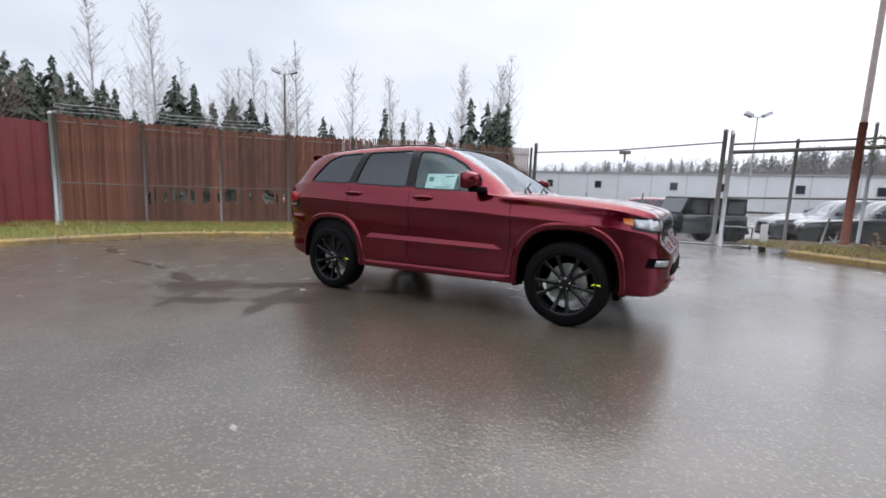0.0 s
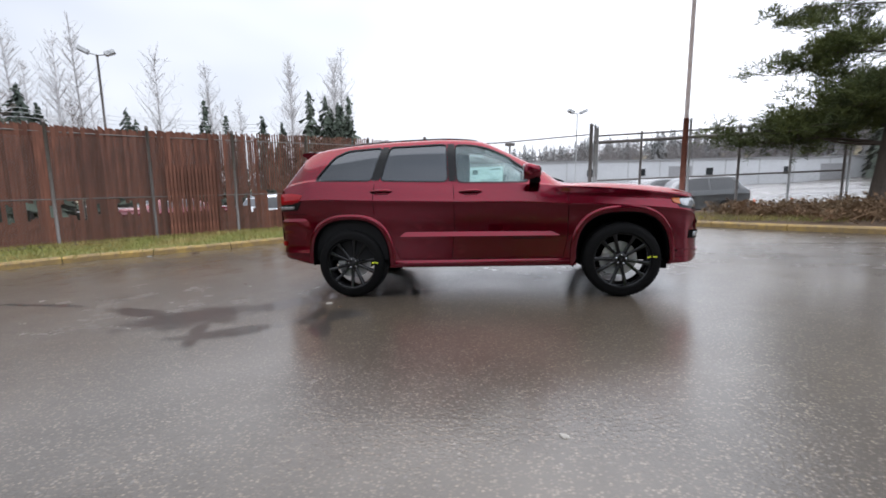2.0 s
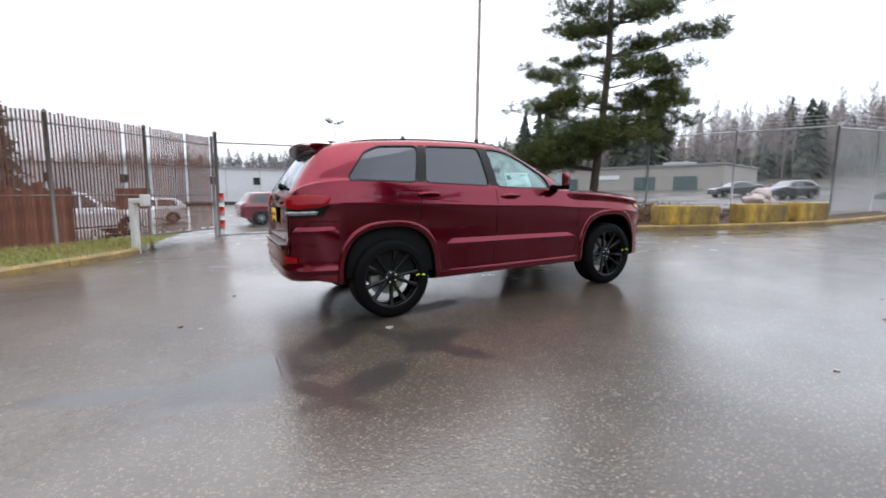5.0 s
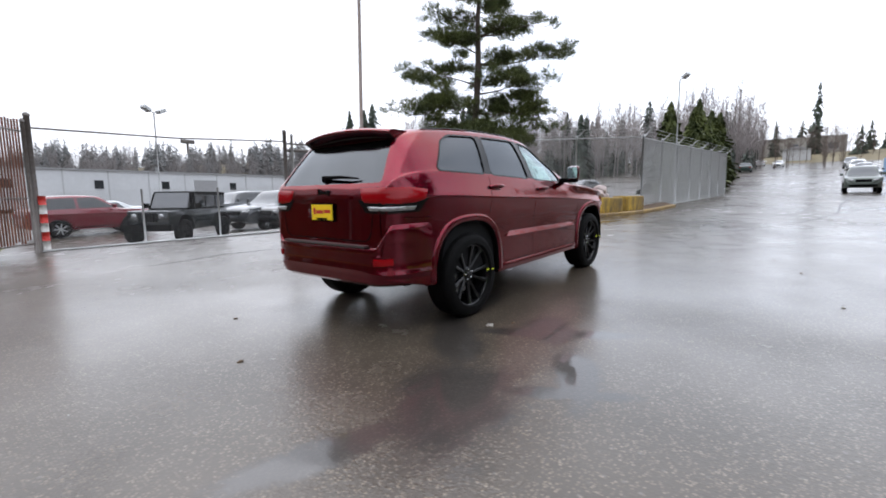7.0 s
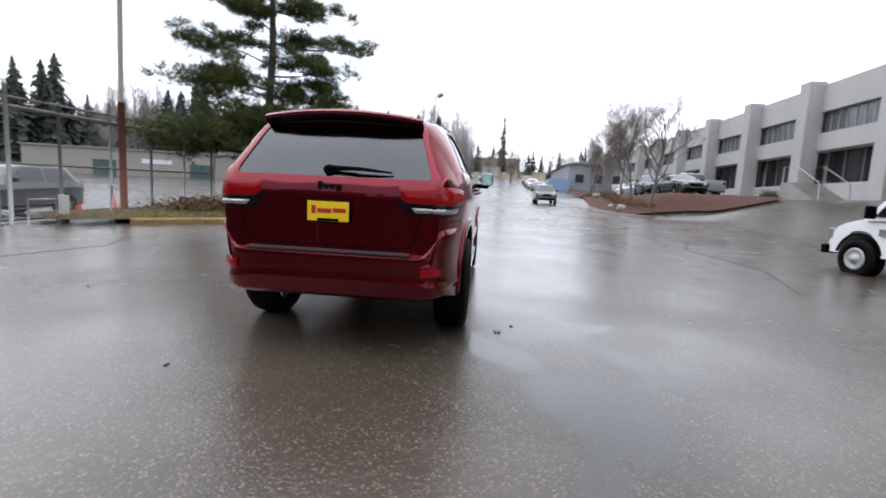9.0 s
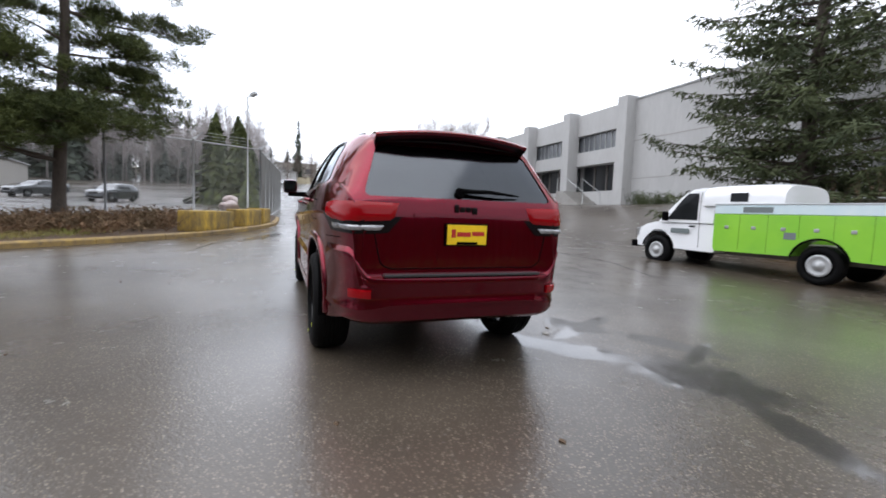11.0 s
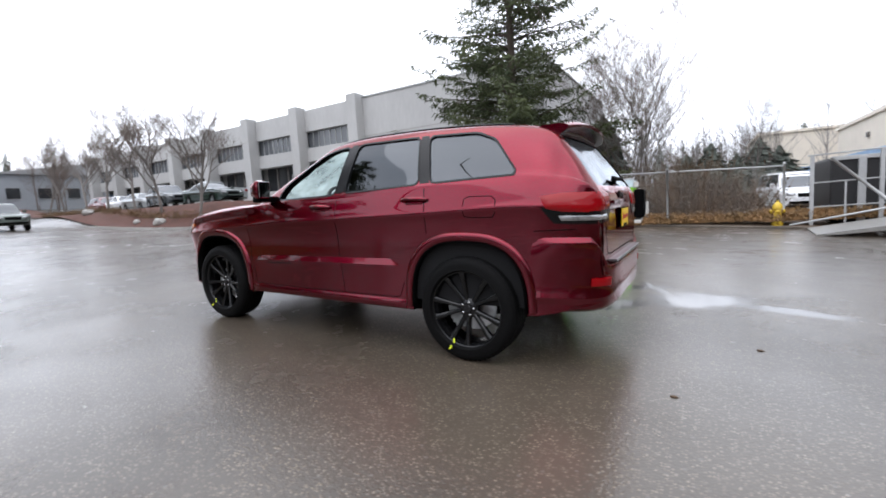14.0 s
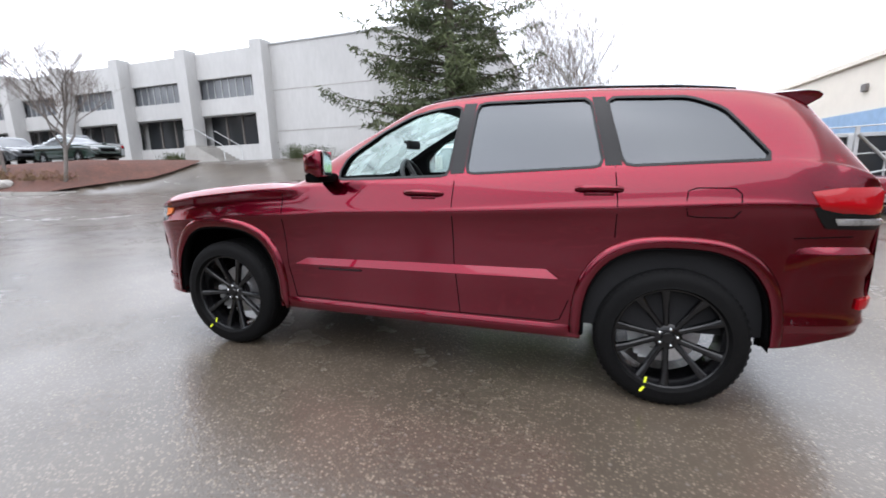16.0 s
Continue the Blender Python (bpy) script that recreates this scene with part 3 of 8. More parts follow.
for i, (x, y, s_) in enumerate(((-1.62, -1.22, 0.035), (-1.45, -1.35, 0.02), (-3.3, -0.2, 0.02), (0.6, -3.6, 0.02), (2.3, -3.3, 0.018), (-6.6, 2.98, 0.09), (-7.4, 2.6, 0.05), (3.2, -3.0, 0.015), (-2.8, 0.9, 0.018), (4.35, 6.95, 0.06), (1.6, 3.1, 0.015), (-1.2, 3.0, 0.014))):
    bm = bmesh.new()
    bmesh.ops.create_icosphere(bm, subdivisions=1, radius=s_)
    for v_ in bm.verts:
        v_.co = Vector((v_.co.x * 1.3, v_.co.y, max(v_.co.z, -0.2 * s_) * 0.45)) * (1 + 0.5 * noise.noise(v_.co * 60 + Vector((i, 0, 0))))
    tagged(part("litter", bm, LEAF_BIT if i % 3 == 0 else SOIL, at=Matrix.Translation((x, y, ground_z(x, y) + 0.003))), "scrap of wet litter lying on the asphalt", "litter", "scraps of litter")

# ---------------------------------------------------------------- raised lot, bank, buildings
def smooth01(t):
    t = min(max(t, 0.0), 1.0)
    return t * t * (3 - 2 * t)


def upper_z(x, y):
    """The drive and raised lot in front of the concrete building."""
    g = ground_z(x, y)
    a, b = smooth01((-11.0 - y) / 8.0), smooth01((-9.2 - y) / 2.9)
    t = lerp(a, b, smooth01((x - 18.6) / 3.6))
    return lerp(g - 0.04, max(2.05, g), t)


tagged(part("upper_lot", sheet_mesh(bmesh.new(), [float(v) for v in np.linspace(7.5, 90, 56)], [float(v) for v in np.linspace(-24, -9.2, 24)], upper_z), ASPHALT), "sloping wet asphalt drive and raised parking lot", "drive", kind="structure")


def strip_mesh(edge, back, height, n=60, rows=8, jitter=0.05):
    a, b = along(edge, n), along(back, n)
    bm, grid = bmesh.new(), []
    for i in range(n):
        grid.append([])
        for j in range(rows + 1):
            x, y = a[i] * (1 - j / rows) + b[i] * j / rows
            grid[-1].append(bm.verts.new((x, y, height(x, y) + (jitter * noise.noise((x * 1.3, y * 1.3, 3)) if 0 < j < rows else 0))))
    for i in range(n - 1):
        for j in range(rows):
            bm.faces.new((grid[i][j], grid[i + 1][j], grid[i + 1][j + 1], grid[i][j + 1])).smooth = True
    bmesh.ops.recalc_face_normals(bm, faces=bm.faces)
    return bm


BANK_EDGE = [(75, -15.5), (44, -11.4), (34, -9.9), (27, -9.0), (22.5, -9.1), (20.8, -9.7), (20.0, -11.0), (19.6, -13.4), (19.8, -16.0), (20.4, -17.2)]
BANK_TOP = [(75, -18.0), (44, -13.8), (34, -12.3), (28, -11.7), (24.6, -11.8), (23.2, -12.3), (22.6, -13.2), (22.3, -14.4), (22.1, -15.8), (22.0, -17.0)]
tagged(part("mulch_bank", strip_mesh(BANK_EDGE, BANK_TOP, lambda x, y: upper_z(x, y) + 0.12), MULCH), "bank covered in red bark mulch", "flower bed", kind="structure")
kerb_pieces("kerb_bank", BANK_EDGE[1:][::-1], CONC, "grey concrete kerb round the mulch bank", 2.4, 0.15, 0.14)
S_KERB = [(-30, -10.6), (-14, -11.4), (-7, -12.0), (-4.5, -12.35), (-2.5, -12.8), (0, -13.1), (4, -13.2), (7.4, -13.1)]
kerb_pieces("kerb_south", S_KERB[::-1], material("mossy_dark_concrete", (0.15, 0.125, 0.10), 0.9, grain=0.7, scale=12, dark=(0.06, 0.05, 0.04), patch=0.7, bump=0.5), "old dirty concrete kerb along the south verge", 2.0, 0.14, 0.06)
verge("verge_south", [(x, y - 0.1) for x, y in S_KERB], [(-30, -40), (-14, -40), (-7, -40), (-4.5, -40), (-2.5, -40), (0, -40), (4, -24), (7.4, -19.5)], SOIL, "weedy brown verge with leaf litter", 0.05, 0.18, 12)


def concrete_building():
    """Two-storey tilt-up building: buttresses, ribbon windows above, dark recessed bays below, blank end."""
    b = thing("concrete_building", "two-storey grey concrete building with buttresses and ribbon windows", "building", at=pose(0, -20.0, 0))
    base, top = 1.4, 8.75
    xs = [17.5 + 5.75 * k for k in range(8)]
    wall = bmesh.new()
    box(wall, 4.5, -16, base, 17.5, 0.0, top - 0.05)
    part("blank_wall", wall, TILT_WALL, b)
    for z in (3.7, 6.1):
        g = bmesh.new()
        box(g, 4.5, -0.01, z, 17.2, 0.012, z + 0.05)
        part("panel_joint", g, CONC, b)
    for k in range(7):
        x0, x1 = xs[k] + 0.3, xs[k + 1] - 0.3
        w = bmesh.new()
        box(w, xs[k], -22, base, xs[k + 1], -1.1, top - 0.1)
        for z0, z1 in ((base, 3.06), (4.98, 5.98), (7.2, top)):
            box(w, x0 - 0.3, -1.1, z0, x1 + 0.3, -0.05, z1)
        part("bay_wall", w, TILT_WALL, b)
        g = bmesh.new()
        box(g, x0, -0.42, 5.98, x1, -0.36, 7.2)
        win = part("ribbon_window", g, BAND_GLASS, b, "grey ribbon window")
        for q in range(1, 9):
            x = lerp(x0, x1, q / 9)
            m = bmesh.new()
            box(m, x - 0.03, -0.37, 5.98, x + 0.03, -0.32, 7.2)
            part("mullion", m, GALV, win)
        g = bmesh.new()
        box(g, x0, -0.95, 3.06, x1, -0.9, 4.98)
        bay = part("dark_bay", g, DARK_GLASS, b, "dark recessed glazing")
        for q in range(1, 4):
            x = lerp(x0, x1, q / 4)
            m = bmesh.new()
            box(m, x - 0.05, -0.9, 3.06, x + 0.05, -0.82, 4.98)
            part("mullion", m, DARK_STEEL, bay)
    for x in xs:
        p = bmesh.new()
        box(p, x - 0.42, -0.2, base, x + 0.42, 0.75, top + 0.18, 0.03)
        part("buttress", p, TILT_WALL, b)
    st = bmesh.new()
    box(st, 21.97, -0.8, base, 22.9, 1.6, 3.06)
    stair = part("entrance_stair", st, CONC, b, "concrete entrance landing and steps")
    for k in range(7):
        s_ = bmesh.new()
        box(s_, 20.0 + 0.28 * k, -0.6, base, 20.277 + 0.28 * k, 1.6, 2.05 + 0.144 * k, 0.012)
        part("step", s_, CONC, stair)
    for y in (0.0, 1.5):
        r = bmesh.new()
        tube(r, [(19.9, y, 2.1), (19.95, y, 2.95), (21.9, y, 4.0), (22.9, y, 4.0), (22.9, y, 3.06)], 0.025, 6)
        part("handrail", r, GALV, stair)
    lamp = bmesh.new()
    box(lamp, 9.4, 0.0, 7.0, 9.7, 0.25, 7.25, 0.03)
    part("wall_lamp", lamp, DARK_STEEL, b)
    cop = bmesh.new()
    box(cop, 4.4, -16, top - 0.05, 17.1, 0.06, top + 0.04)
    part("coping", cop, GALV, b)
    return b


concrete_building()


def shed(name, label, x0, y0, x1, y1, z0, z1, wall_mat, ridge=0.0, along_x=True, eave=0.25, turn=None, roof_mat=None):
    """A plain building with eaves and a low roof."""
    b = thing(name, label, "building", at=turn or Matrix())
    w = bmesh.new()
    box(w, x0, y0, z0, x1, y1, z1)
    part("wall", w, wall_mat, b)
    r = bmesh.new()
    if ridge:
        if along_x:
            ym = (y0 + y1) / 2
            prism(r, [(x0 - eave, y0 - eave, z1), (x0 - eave, y1 + eave, z1), (x0 - eave, ym, z1 + ridge)], (x1 - x0 + 2 * eave, 0, 0))
        else:
            xm = (x0 + x1) / 2
            prism(r, [(x0 - eave, y0 - eave, z1), (x1 + eave, y0 - eave, z1), (xm, y0 - eave, z1 + ridge)], (0, y1 - y0 + 2 * eave, 0))
    else:
        box(r, x0 - eave, y0 - eave, z1 - 0.02, x1 + eave, y1 + eave, z1 + 0.16)
    part("roof", r, roof_mat or ROOFING, b)
    return b


def openings(b, spots, mat, frame_mat, name="window"):
    """Framed panes on walls: (x0, y0, z0, x1, y1, z1) boxes, proud of the wall."""
    for s in spots:
        g = bmesh.new()
        box(g, *s)
        o = part(name, g, mat, b)
        x0, y0, z0, x1, y1, z1 = s
        d = 0.06
        ex, ey = (d, 0.02) if abs(x1 - x0) > abs(y1 - y0) else (0.02, d)
        for piece, za, zb in (("lintel", z1, z1 + d), ("sill", z0 - d, z0)):
            f = bmesh.new()
            box(f, x0 - ex, y0 - ey, za, x1 + ex, y1 + ey, zb)
            part(piece, f, frame_mat, o)


wh = shed("white_warehouse", "long low white metal warehouse behind the fenced lot", -35, 70, 75, 95, 0.0, 5.0, WHITE_METAL)
openings(wh, [(x, 69.93, 2.6, x + 1.0, 69.99, 3.7) for x in (-22, -14, -3, 3, 12, 20, 30, 41, 52)], DARK_GLASS, GALV)
openings(wh, [(x, 69.93, 0.5, x + 3.4, 69.99, 4.0) for x in (24.5, 46)], ROOFING, GALV, "loading_door")
for k in range(23):
    g = bmesh.new()
    box(g, -34.5 + 4.8 * k, 69.95, 0.0, -34.35 + 4.8 * k, 70.0, 5.0)
    part("cladding_rib", g, GALV, wh)
tb = shed("taupe_industrial_unit", "low taupe industrial unit with teal roller doors", 0, 0, 34, 15, 0.2, 4.15, TAN_WALL, turn=pose(57.7, 30, 1.6, 0, 0, 103) @ Matrix.Translation((0, -15, 0)))
openings(tb, [(3.2, 14.99, 0.3, 6.4, 15.06, 2.6), (9.0, 14.99, 0.3, 12.2, 15.06, 2.6), (22, 14.99, 0.3, 25, 15.06, 2.6)], TEAL, ROOFING, "roller_door")
openings(tb, [(14.6, 14.99, 2.4, 18.6, 15.05, 3.0)], WHITE_PAINT, GALV, "sign_board")
v = bmesh.new()
box(v, 7, 5, 4.3, 11, 8, 5.2, 0.05)
part("roof_unit", v, GALV, tb)

cb = shed("cream_warehouse", "cream metal warehouse with a blue base band", -46, -33, -10, -13.5, -1.0, 4.3, CREAM, 0, True, 0.12, roof_mat=CREAM)
g = bmesh.new()
box(g, -10.03, -33, -0.5, -9.96, -13.5, 2.65)
part("base_band", g, BLUE_PAINT, cb)
for y in (-16, -20.5, -27):
    g = bmesh.new()
    box(g, -10.02, y, 3.3, -9.9, y + 0.3, 3.55, 0.03)
    part("wall_lamp", g, DARK_STEEL, cb)
cb2 = shed("cream_annex", "far cream metal annex with a blue base band", -18, -52, -6.4, -38, -1.0, 5.0, CREAM, 0, True, 0.15, roof_mat=CREAM)
g = bmesh.new()
box(g, -18, -37.98, -0.5, -6.4, -37.94, 2.4)
part("base_band", g, BLUE_PAINT, cb2)

gb = shed("grey_blue_house", "grey building with a blue lean-to beyond the parked cars, mist tinted into its walls", 74, -35, 96, -15, 3.6, 8.4, FAR_HAZE_WALL, 1.7, True, 0.4)
openings(gb, [(73.93, -24 + 3.2 * k, 5.2, 73.99, -22.6 + 3.2 * k, 6.6) for k in range(3)], DARK_GLASS, GALV)
lt = bmesh.new()
box(lt, 72.5, -15.0, 3.6, 76, -11.5, 5.6)
part("lean_to", lt, BLUE_PAINT, gb)
gb2 = shed("grey_block_building", "dark grey flat-roofed building behind bare trees", 60, -44, 88, -29, 2.5, 10.5, TAN_WALL)
openings(gb2, [(59.93, -42 + 3.0 * k, 5.0, 59.99, -40.4 + 3.0 * k, 7.4) for k in range(4)], DARK_GLASS, GALV)
hb = shed("hilltop_building", "brown hilltop building in the mist", 185, -14, 199, 18, 10, 19.5, TAN_WALL)
openings(hb, [(184.9, -12 + 5 * k, 15.5, 184.98, -9.5 + 5 * k, 17.5) for k in range(6)], BAND_GLASS, GALV)
shed("road_end_cabin", "small pale building on the hillside", 150, -5, 156, 1, 9.0, 13.2, WHITE_METAL, 0.8)


def hill_z(x, y):
    r = math.hypot(x, y)
    a = math.degrees(math.atan2(y, x))
    up = lerp(1.0, 0.35, smooth01((abs(a - 15) - 60) / 50))
    return ground_z(x, y) - 0.6 + up * lerp(5, 13, smooth01((abs(a + 8) - 24) / 14)) * smooth01((r - 120) / 110) + 1.5 * noise.noise((x * 0.02, y * 0.02, 0)) * smooth01((r - 125) / 40)


bm, grid = bmesh.new(), []
for i in range(91):
    a = radians(-60 + 270 * i / 90)
    grid.append([bm.verts.new((r * math.cos(a), r * math.sin(a), hill_z(r * math.cos(a), r * math.sin(a)))) for r in (118, 130, 145, 165, 190, 220, 260, 330, 480)])
for i in range(90):
    for j in range(8):
        bm.faces.new((grid[i][j], grid[i + 1][j], grid[i + 1][j + 1], grid[i][j + 1])).smooth = True
bmesh.ops.recalc_face_normals(bm, faces=bm.faces)
tagged(part("hillside", bm, DRY_GRASS), "misty tan hillside ringing the site", "hill", kind="structure")

# ---------------------------------------------------------------- fences, gate, poles
def post_mesh(h, r, mat, cap=True):
    bm = bmesh.new()
    tube(bm, [(0, 0, -0.3), (0, 0, h)], r, 10)
    if cap:
        lathe(bm, [(r * 1.15, h - 0.03), (r * 1.15, h + 0.01), (r * 0.6, h + 0.04), (0.0, h + 0.05)], "z", 10)
    return mesh_of("post", bm, mat)


def chain_link(p, q, z0, z1, pitch=0.075, r=0.0022, mat=GALV):
    """Diagonal wires both ways between two posts, in the fence's plane."""
    p, q = Vector(p), Vector(q)
    L, H = (q - p).length, z1 - z0
    d, nrm = (q - p).normalized(), None
    nrm = Vector((-d.y, d.x, 0)).normalized()
    verts, faces = [], []
    n = int((L + H) / pitch)
    for s in (1, -1):
        for k in range(n + 1):
            u0 = k * pitch - H if s > 0 else k * pitch
            u1 = u0 + s * H
            a, b = (u0, 0.0), (u1, H)
            # clip to the panel
            pts = []
            for t in (0.0, 1.0):
                pts.append((a[0] + (b[0] - a[0]) * t, H * t))
            t0, t1 = 0.0, 1.0
            du = u1 - u0
            for lim, sign in ((0.0, 1), (L, -1)):
                f0, f1 = sign * (u0 - lim), sign * (u1 - lim)
                if f0 < 0 and f1 < 0:
                    t0, t1 = 1, 0
                elif f0 < 0:
                    t0 = max(t0, f0 / (f0 - f1))
                elif f1 < 0:
                    t1 = min(t1, f0 / (f0 - f1))
            if t1 - t0 < 0.01:
                continue
            A = p + d * (u0 + du * t0) + Vector((0, 0, z0 + H * t0)) + nrm * (0.003 * s)
            B = p + d * (u0 + du * t1) + Vector((0, 0, z0 + H * t1)) + nrm * (0.003 * s)
            w = (B - A).normalized().cross(nrm) * r
            for off in (w, nrm * r):
                i = len(verts)
                verts += [A - off, A + off, B + off, B - off]
                faces.append((i, i + 1, i + 2, i + 3))
    me = bpy.data.meshes.new("wire_mesh")
    me.from_pydata([tuple(v) for v in verts], [], faces)
    me.materials.append(mat)
    return me


def wire_fence(name, label, line, height, posts_every=3.0, rails=(1.0,), mat=GALV, pitch=0.075, barbs=False, wire_r=0.0022, post_r=0.035):
    """Chain-link fence along a line: posts, rails, wire, and barbed wire on outriggers where asked."""
    f = thing(name, label, "fence")
    pts = np.array(line, float)
    for a, b in zip(pts, pts[1:]):
        L = float(np.linalg.norm(b - a))
        n = max(1, round(L / posts_every))
        za, zb = ground_z(*a), ground_z(*b)
        for k in range(n + 1):
            x, y = a + (b - a) * k / n
            z = lerp(za, zb, k / n)
            po = part("post", post_mesh(height + 0.08, post_r, mat), None, f, at=Matrix.Translation((x, y, z)))
            if barbs:
                o = bmesh.new()
                tube(o, [(0, 0, height), (0.18, -0.28, height + 0.35)], 0.02, 6)
                part("outrigger", o, mat, po)
        for h in rails:
            r = bmesh.new()
            tube(r, [(a[0], a[1], za + height * h), (b[0], b[1], zb + height * h)], 0.024, 8)
            part("rail", r, mat, f)
        for k in range(n):
            p, q = a + (b - a) * k / n, a + (b - a) * (k + 1) / n
            me = chain_link((p[0], p[1], lerp(za, zb, k / n)), (q[0], q[1], lerp(za, zb, (k + 1) / n)), 0.05, height - 0.02, pitch, wire_r, WIRE)
            tagged(part("wire_mesh", me, None, f), kind="stuff")
        if barbs:
            for s in (0.33, 0.66, 1.0):
                r = bmesh.new()
                tube(r, [(a[0] + 0.18 * s, a[1] - 0.28 * s, za + height + 0.35 * s), (b[0] + 0.18 * s, b[1] - 0.28 * s, zb + height + 0.35 * s)], 0.006, 4)
                part("barbed_wire", r, mat, f)
    return f


# Brown slatted fence along the west verge, going over to pale slats towards the gate.
W_FENCE = [(-12.9, 0.1), (-11.4, 2.3), (-9.6, 4.3), (-7.2, 6.2), (-5.0, 7.8), (-2.9, 9.75)]
rnd = random.Random(7)
fence = thing("slatted_fence", "tall brown slatted chain-link fence with gaps and broken slats", "fence")
wp = np.array(W_FENCE)
ws_ = np.r_[0, np.cumsum(np.linalg.norm(np.diff(wp, axis=0), axis=1))]
total = ws_[-1]


def fence_at(s):
    return float(np.interp(s, ws_, wp[:, 0])), float(np.interp(s, ws_, wp[:, 1]))


def fence_top(s):
    return lerp(3.15, 2.72, s / total)


slats = {}
for kind, width in (("brown", 0.080),):
    for k in range(4):
        bm = bmesh.new()
        box(bm, -width / 2, -0.006, 0.0, width / 2, 0.006, 1.0, 0.0)
        bm.verts.ensure_lookup_table()
        if k:
            for v_ in bm.verts:
                if v_.co.z > 0.5 and v_.co.x > 0:
                    v_.co.z -= 0.012 * k
        slats[kind, k] = mesh_of("slat", bm, SLAT)
s, count, woven = 0.05, 0, ([], [])
while s < total - 0.1:
    x, y = fence_at(s)
    x2, y2 = fence_at(min(total, s + 0.05))
    turn = math.degrees(math.atan2(y2 - y, x2 - x))
    z, top = ground_z(x, y) + 0.14, fence_top(s)
    far = s / total
    pale = far > 0.62 or (far > 0.52 and rnd.random() < (far - 0.52) * 6)
    lo = 0.02 + rnd.random() * 0.04
    hi = top - 0.09 + rnd.choice((0, 0, 0, 0, 0.03, -0.02)) + rnd.random() * 0.015
    spans = [(lo, hi)]
    if 0.10 < far < 0.62 and rnd.random() < 0.40:
        spans = [(lo, lo + 0.62 + rnd.random() * 0.15), (1.0 + rnd.random() * 0.2, hi)]
    if pale:
        solid = far < 0.74 or 0.80 < far < 0.86
        spans = [(lo, (0.62 if rnd.random() < 0.4 and far < 0.66 else 1.22) + rnd.random() * rnd.choice((0.04, 0.2)))] if solid and far < 0.8 else [(0.75, 1.25)] if solid else []
        for q in (0.0,):
            if rnd.random() < 0.97:
                x3, y3 = fence_at(min(total, s + q))
                i = len(woven[0])
                u = Vector((math.cos(radians(turn)), math.sin(radians(turn)), 0)) * 0.019
                o, n_ = Vector((x3, y3, z)), Vector((-u.y, u.x, 0)) * 0.3
                za, zb = (1.15 if far < 0.74 else 0.05) + rnd.random() * 0.12, top - 0.06 + rnd.random() * 0.05
                woven[0].extend(o + e * u + f * n_ + Vector((0, 0, h_)) for h_ in (za, zb) for e, f in ((-1, -1), (1, -1), (1, 1), (-1, 1)))
                woven[1].extend(tuple(i + k for k in q4) for q4 in ((0, 1, 5, 4), (1, 2, 6, 5), (2, 3, 7, 6), (3, 0, 4, 7), (4, 5, 6, 7), (3, 2, 1, 0)))
    for a, b in spans:
        if count < 350:
            part("slat", slats["brown", rnd.randrange(4)], None, fence,
                 at=pose(x, y, z + a, rnd.uniform(-0.6, 0.6), rnd.uniform(-0.2, 0.2), turn) @ Matrix.Diagonal((1, 1, b - a, 1)))
            count += 1
    s += 0.066 + rnd.random() * 0.005
woven_me = bpy.data.meshes.new("woven_slats")
woven_me.from_pydata([tuple(v_) for v_ in woven[0]], [], woven[1])
woven_me.materials.append(SLAT)
tagged(part("woven_slats", woven_me, None, fence, "thin dark brown slats with gaps between them"), kind="stuff")
for k in range(8):
    x, y = fence_at(total * k / 7)
    part("post", post_mesh(fence_top(total * k / 7) + 0.12, 0.038, DARK_STEEL), None, fence, at=Matrix.Translation((x, y, ground_z(x, y))))
for h in (0.03, 0.42, 0.98):
    r = bmesh.new()
    tube(r, [(*fence_at(q), ground_z(*fence_at(q)) + 0.14 + (fence_top(q) - 0.2) * h) for q in np.linspace(0, total, 16)], 0.018, 6)
    part("rail", r, DARK_STEEL, fence)
for dz in (0.16, 0.26, 0.36):
    r = bmesh.new()
    tube(r, [(*fence_at(q), ground_z(*fence_at(q)) + fence_top(q) + dz + 0.02 * math.sin(9 * q)) for q in np.linspace(0, total * 0.62, 20)], 0.005, 4)
    part("barbed_wire", r, GALV, fence)
for k in range(5):
    a, b = fence_at(total * (0.10 + 0.18 * k)), fence_at(total * (0.28 + 0.18 * k))
    tagged(part("wire_mesh", chain_link((*a, ground_z(*a)), (*b, ground_z(*b)), 0.1, fence_top(total * 0.8), 0.07, 0.0022, DARK_STEEL), None, fence), kind="stuff")
for k in range(14):
    x, y = fence_at(total * (0.455 + 0.006 * k))
    bm = bmesh.new()
    box(bm, -0.03, -0.02, 0.0, 0.03, 0.0, 2.0)
    part("patch_board", bm, SLAT, fence, at=pose(x + 0.06, y - 0.08, ground_z(x, y) + 0.12, 0, 0, 38))

rp = thing("red_sheet_fence", "dark red sheet-metal panel wall beside the slatted fence", "fence")
for k in range(8):
    y0, x0, z0 = -1.9 * k, -13.12 - 0.25 * k, ground_z(-13, 0) + 0.05
    ribs = [(x0 + (0.03 if q % 4 in (1, 2) else 0.0), y0 - 1.86 * q / 24) for q in range(25)]
    bm = bmesh.new()
    prism(bm, [(x, y, z0) for x, y in ribs] + [(x - 0.006, y, z0) for x, y in ribs[::-1]], (0, 0, 2.95))
    part("panel", bm, RED_PANEL, rp)
part("post", post_mesh(3.25, 0.06, GALV), None, rp, at=Matrix.Translation((-13.0, 0.05, ground_z(-13, 0))))

# The gate: two posts, a top rail with a roller, a ground track, and the slid-back leaf to the east.
GW, GE = (-2.8, 9.9), (2.65, 8.75)
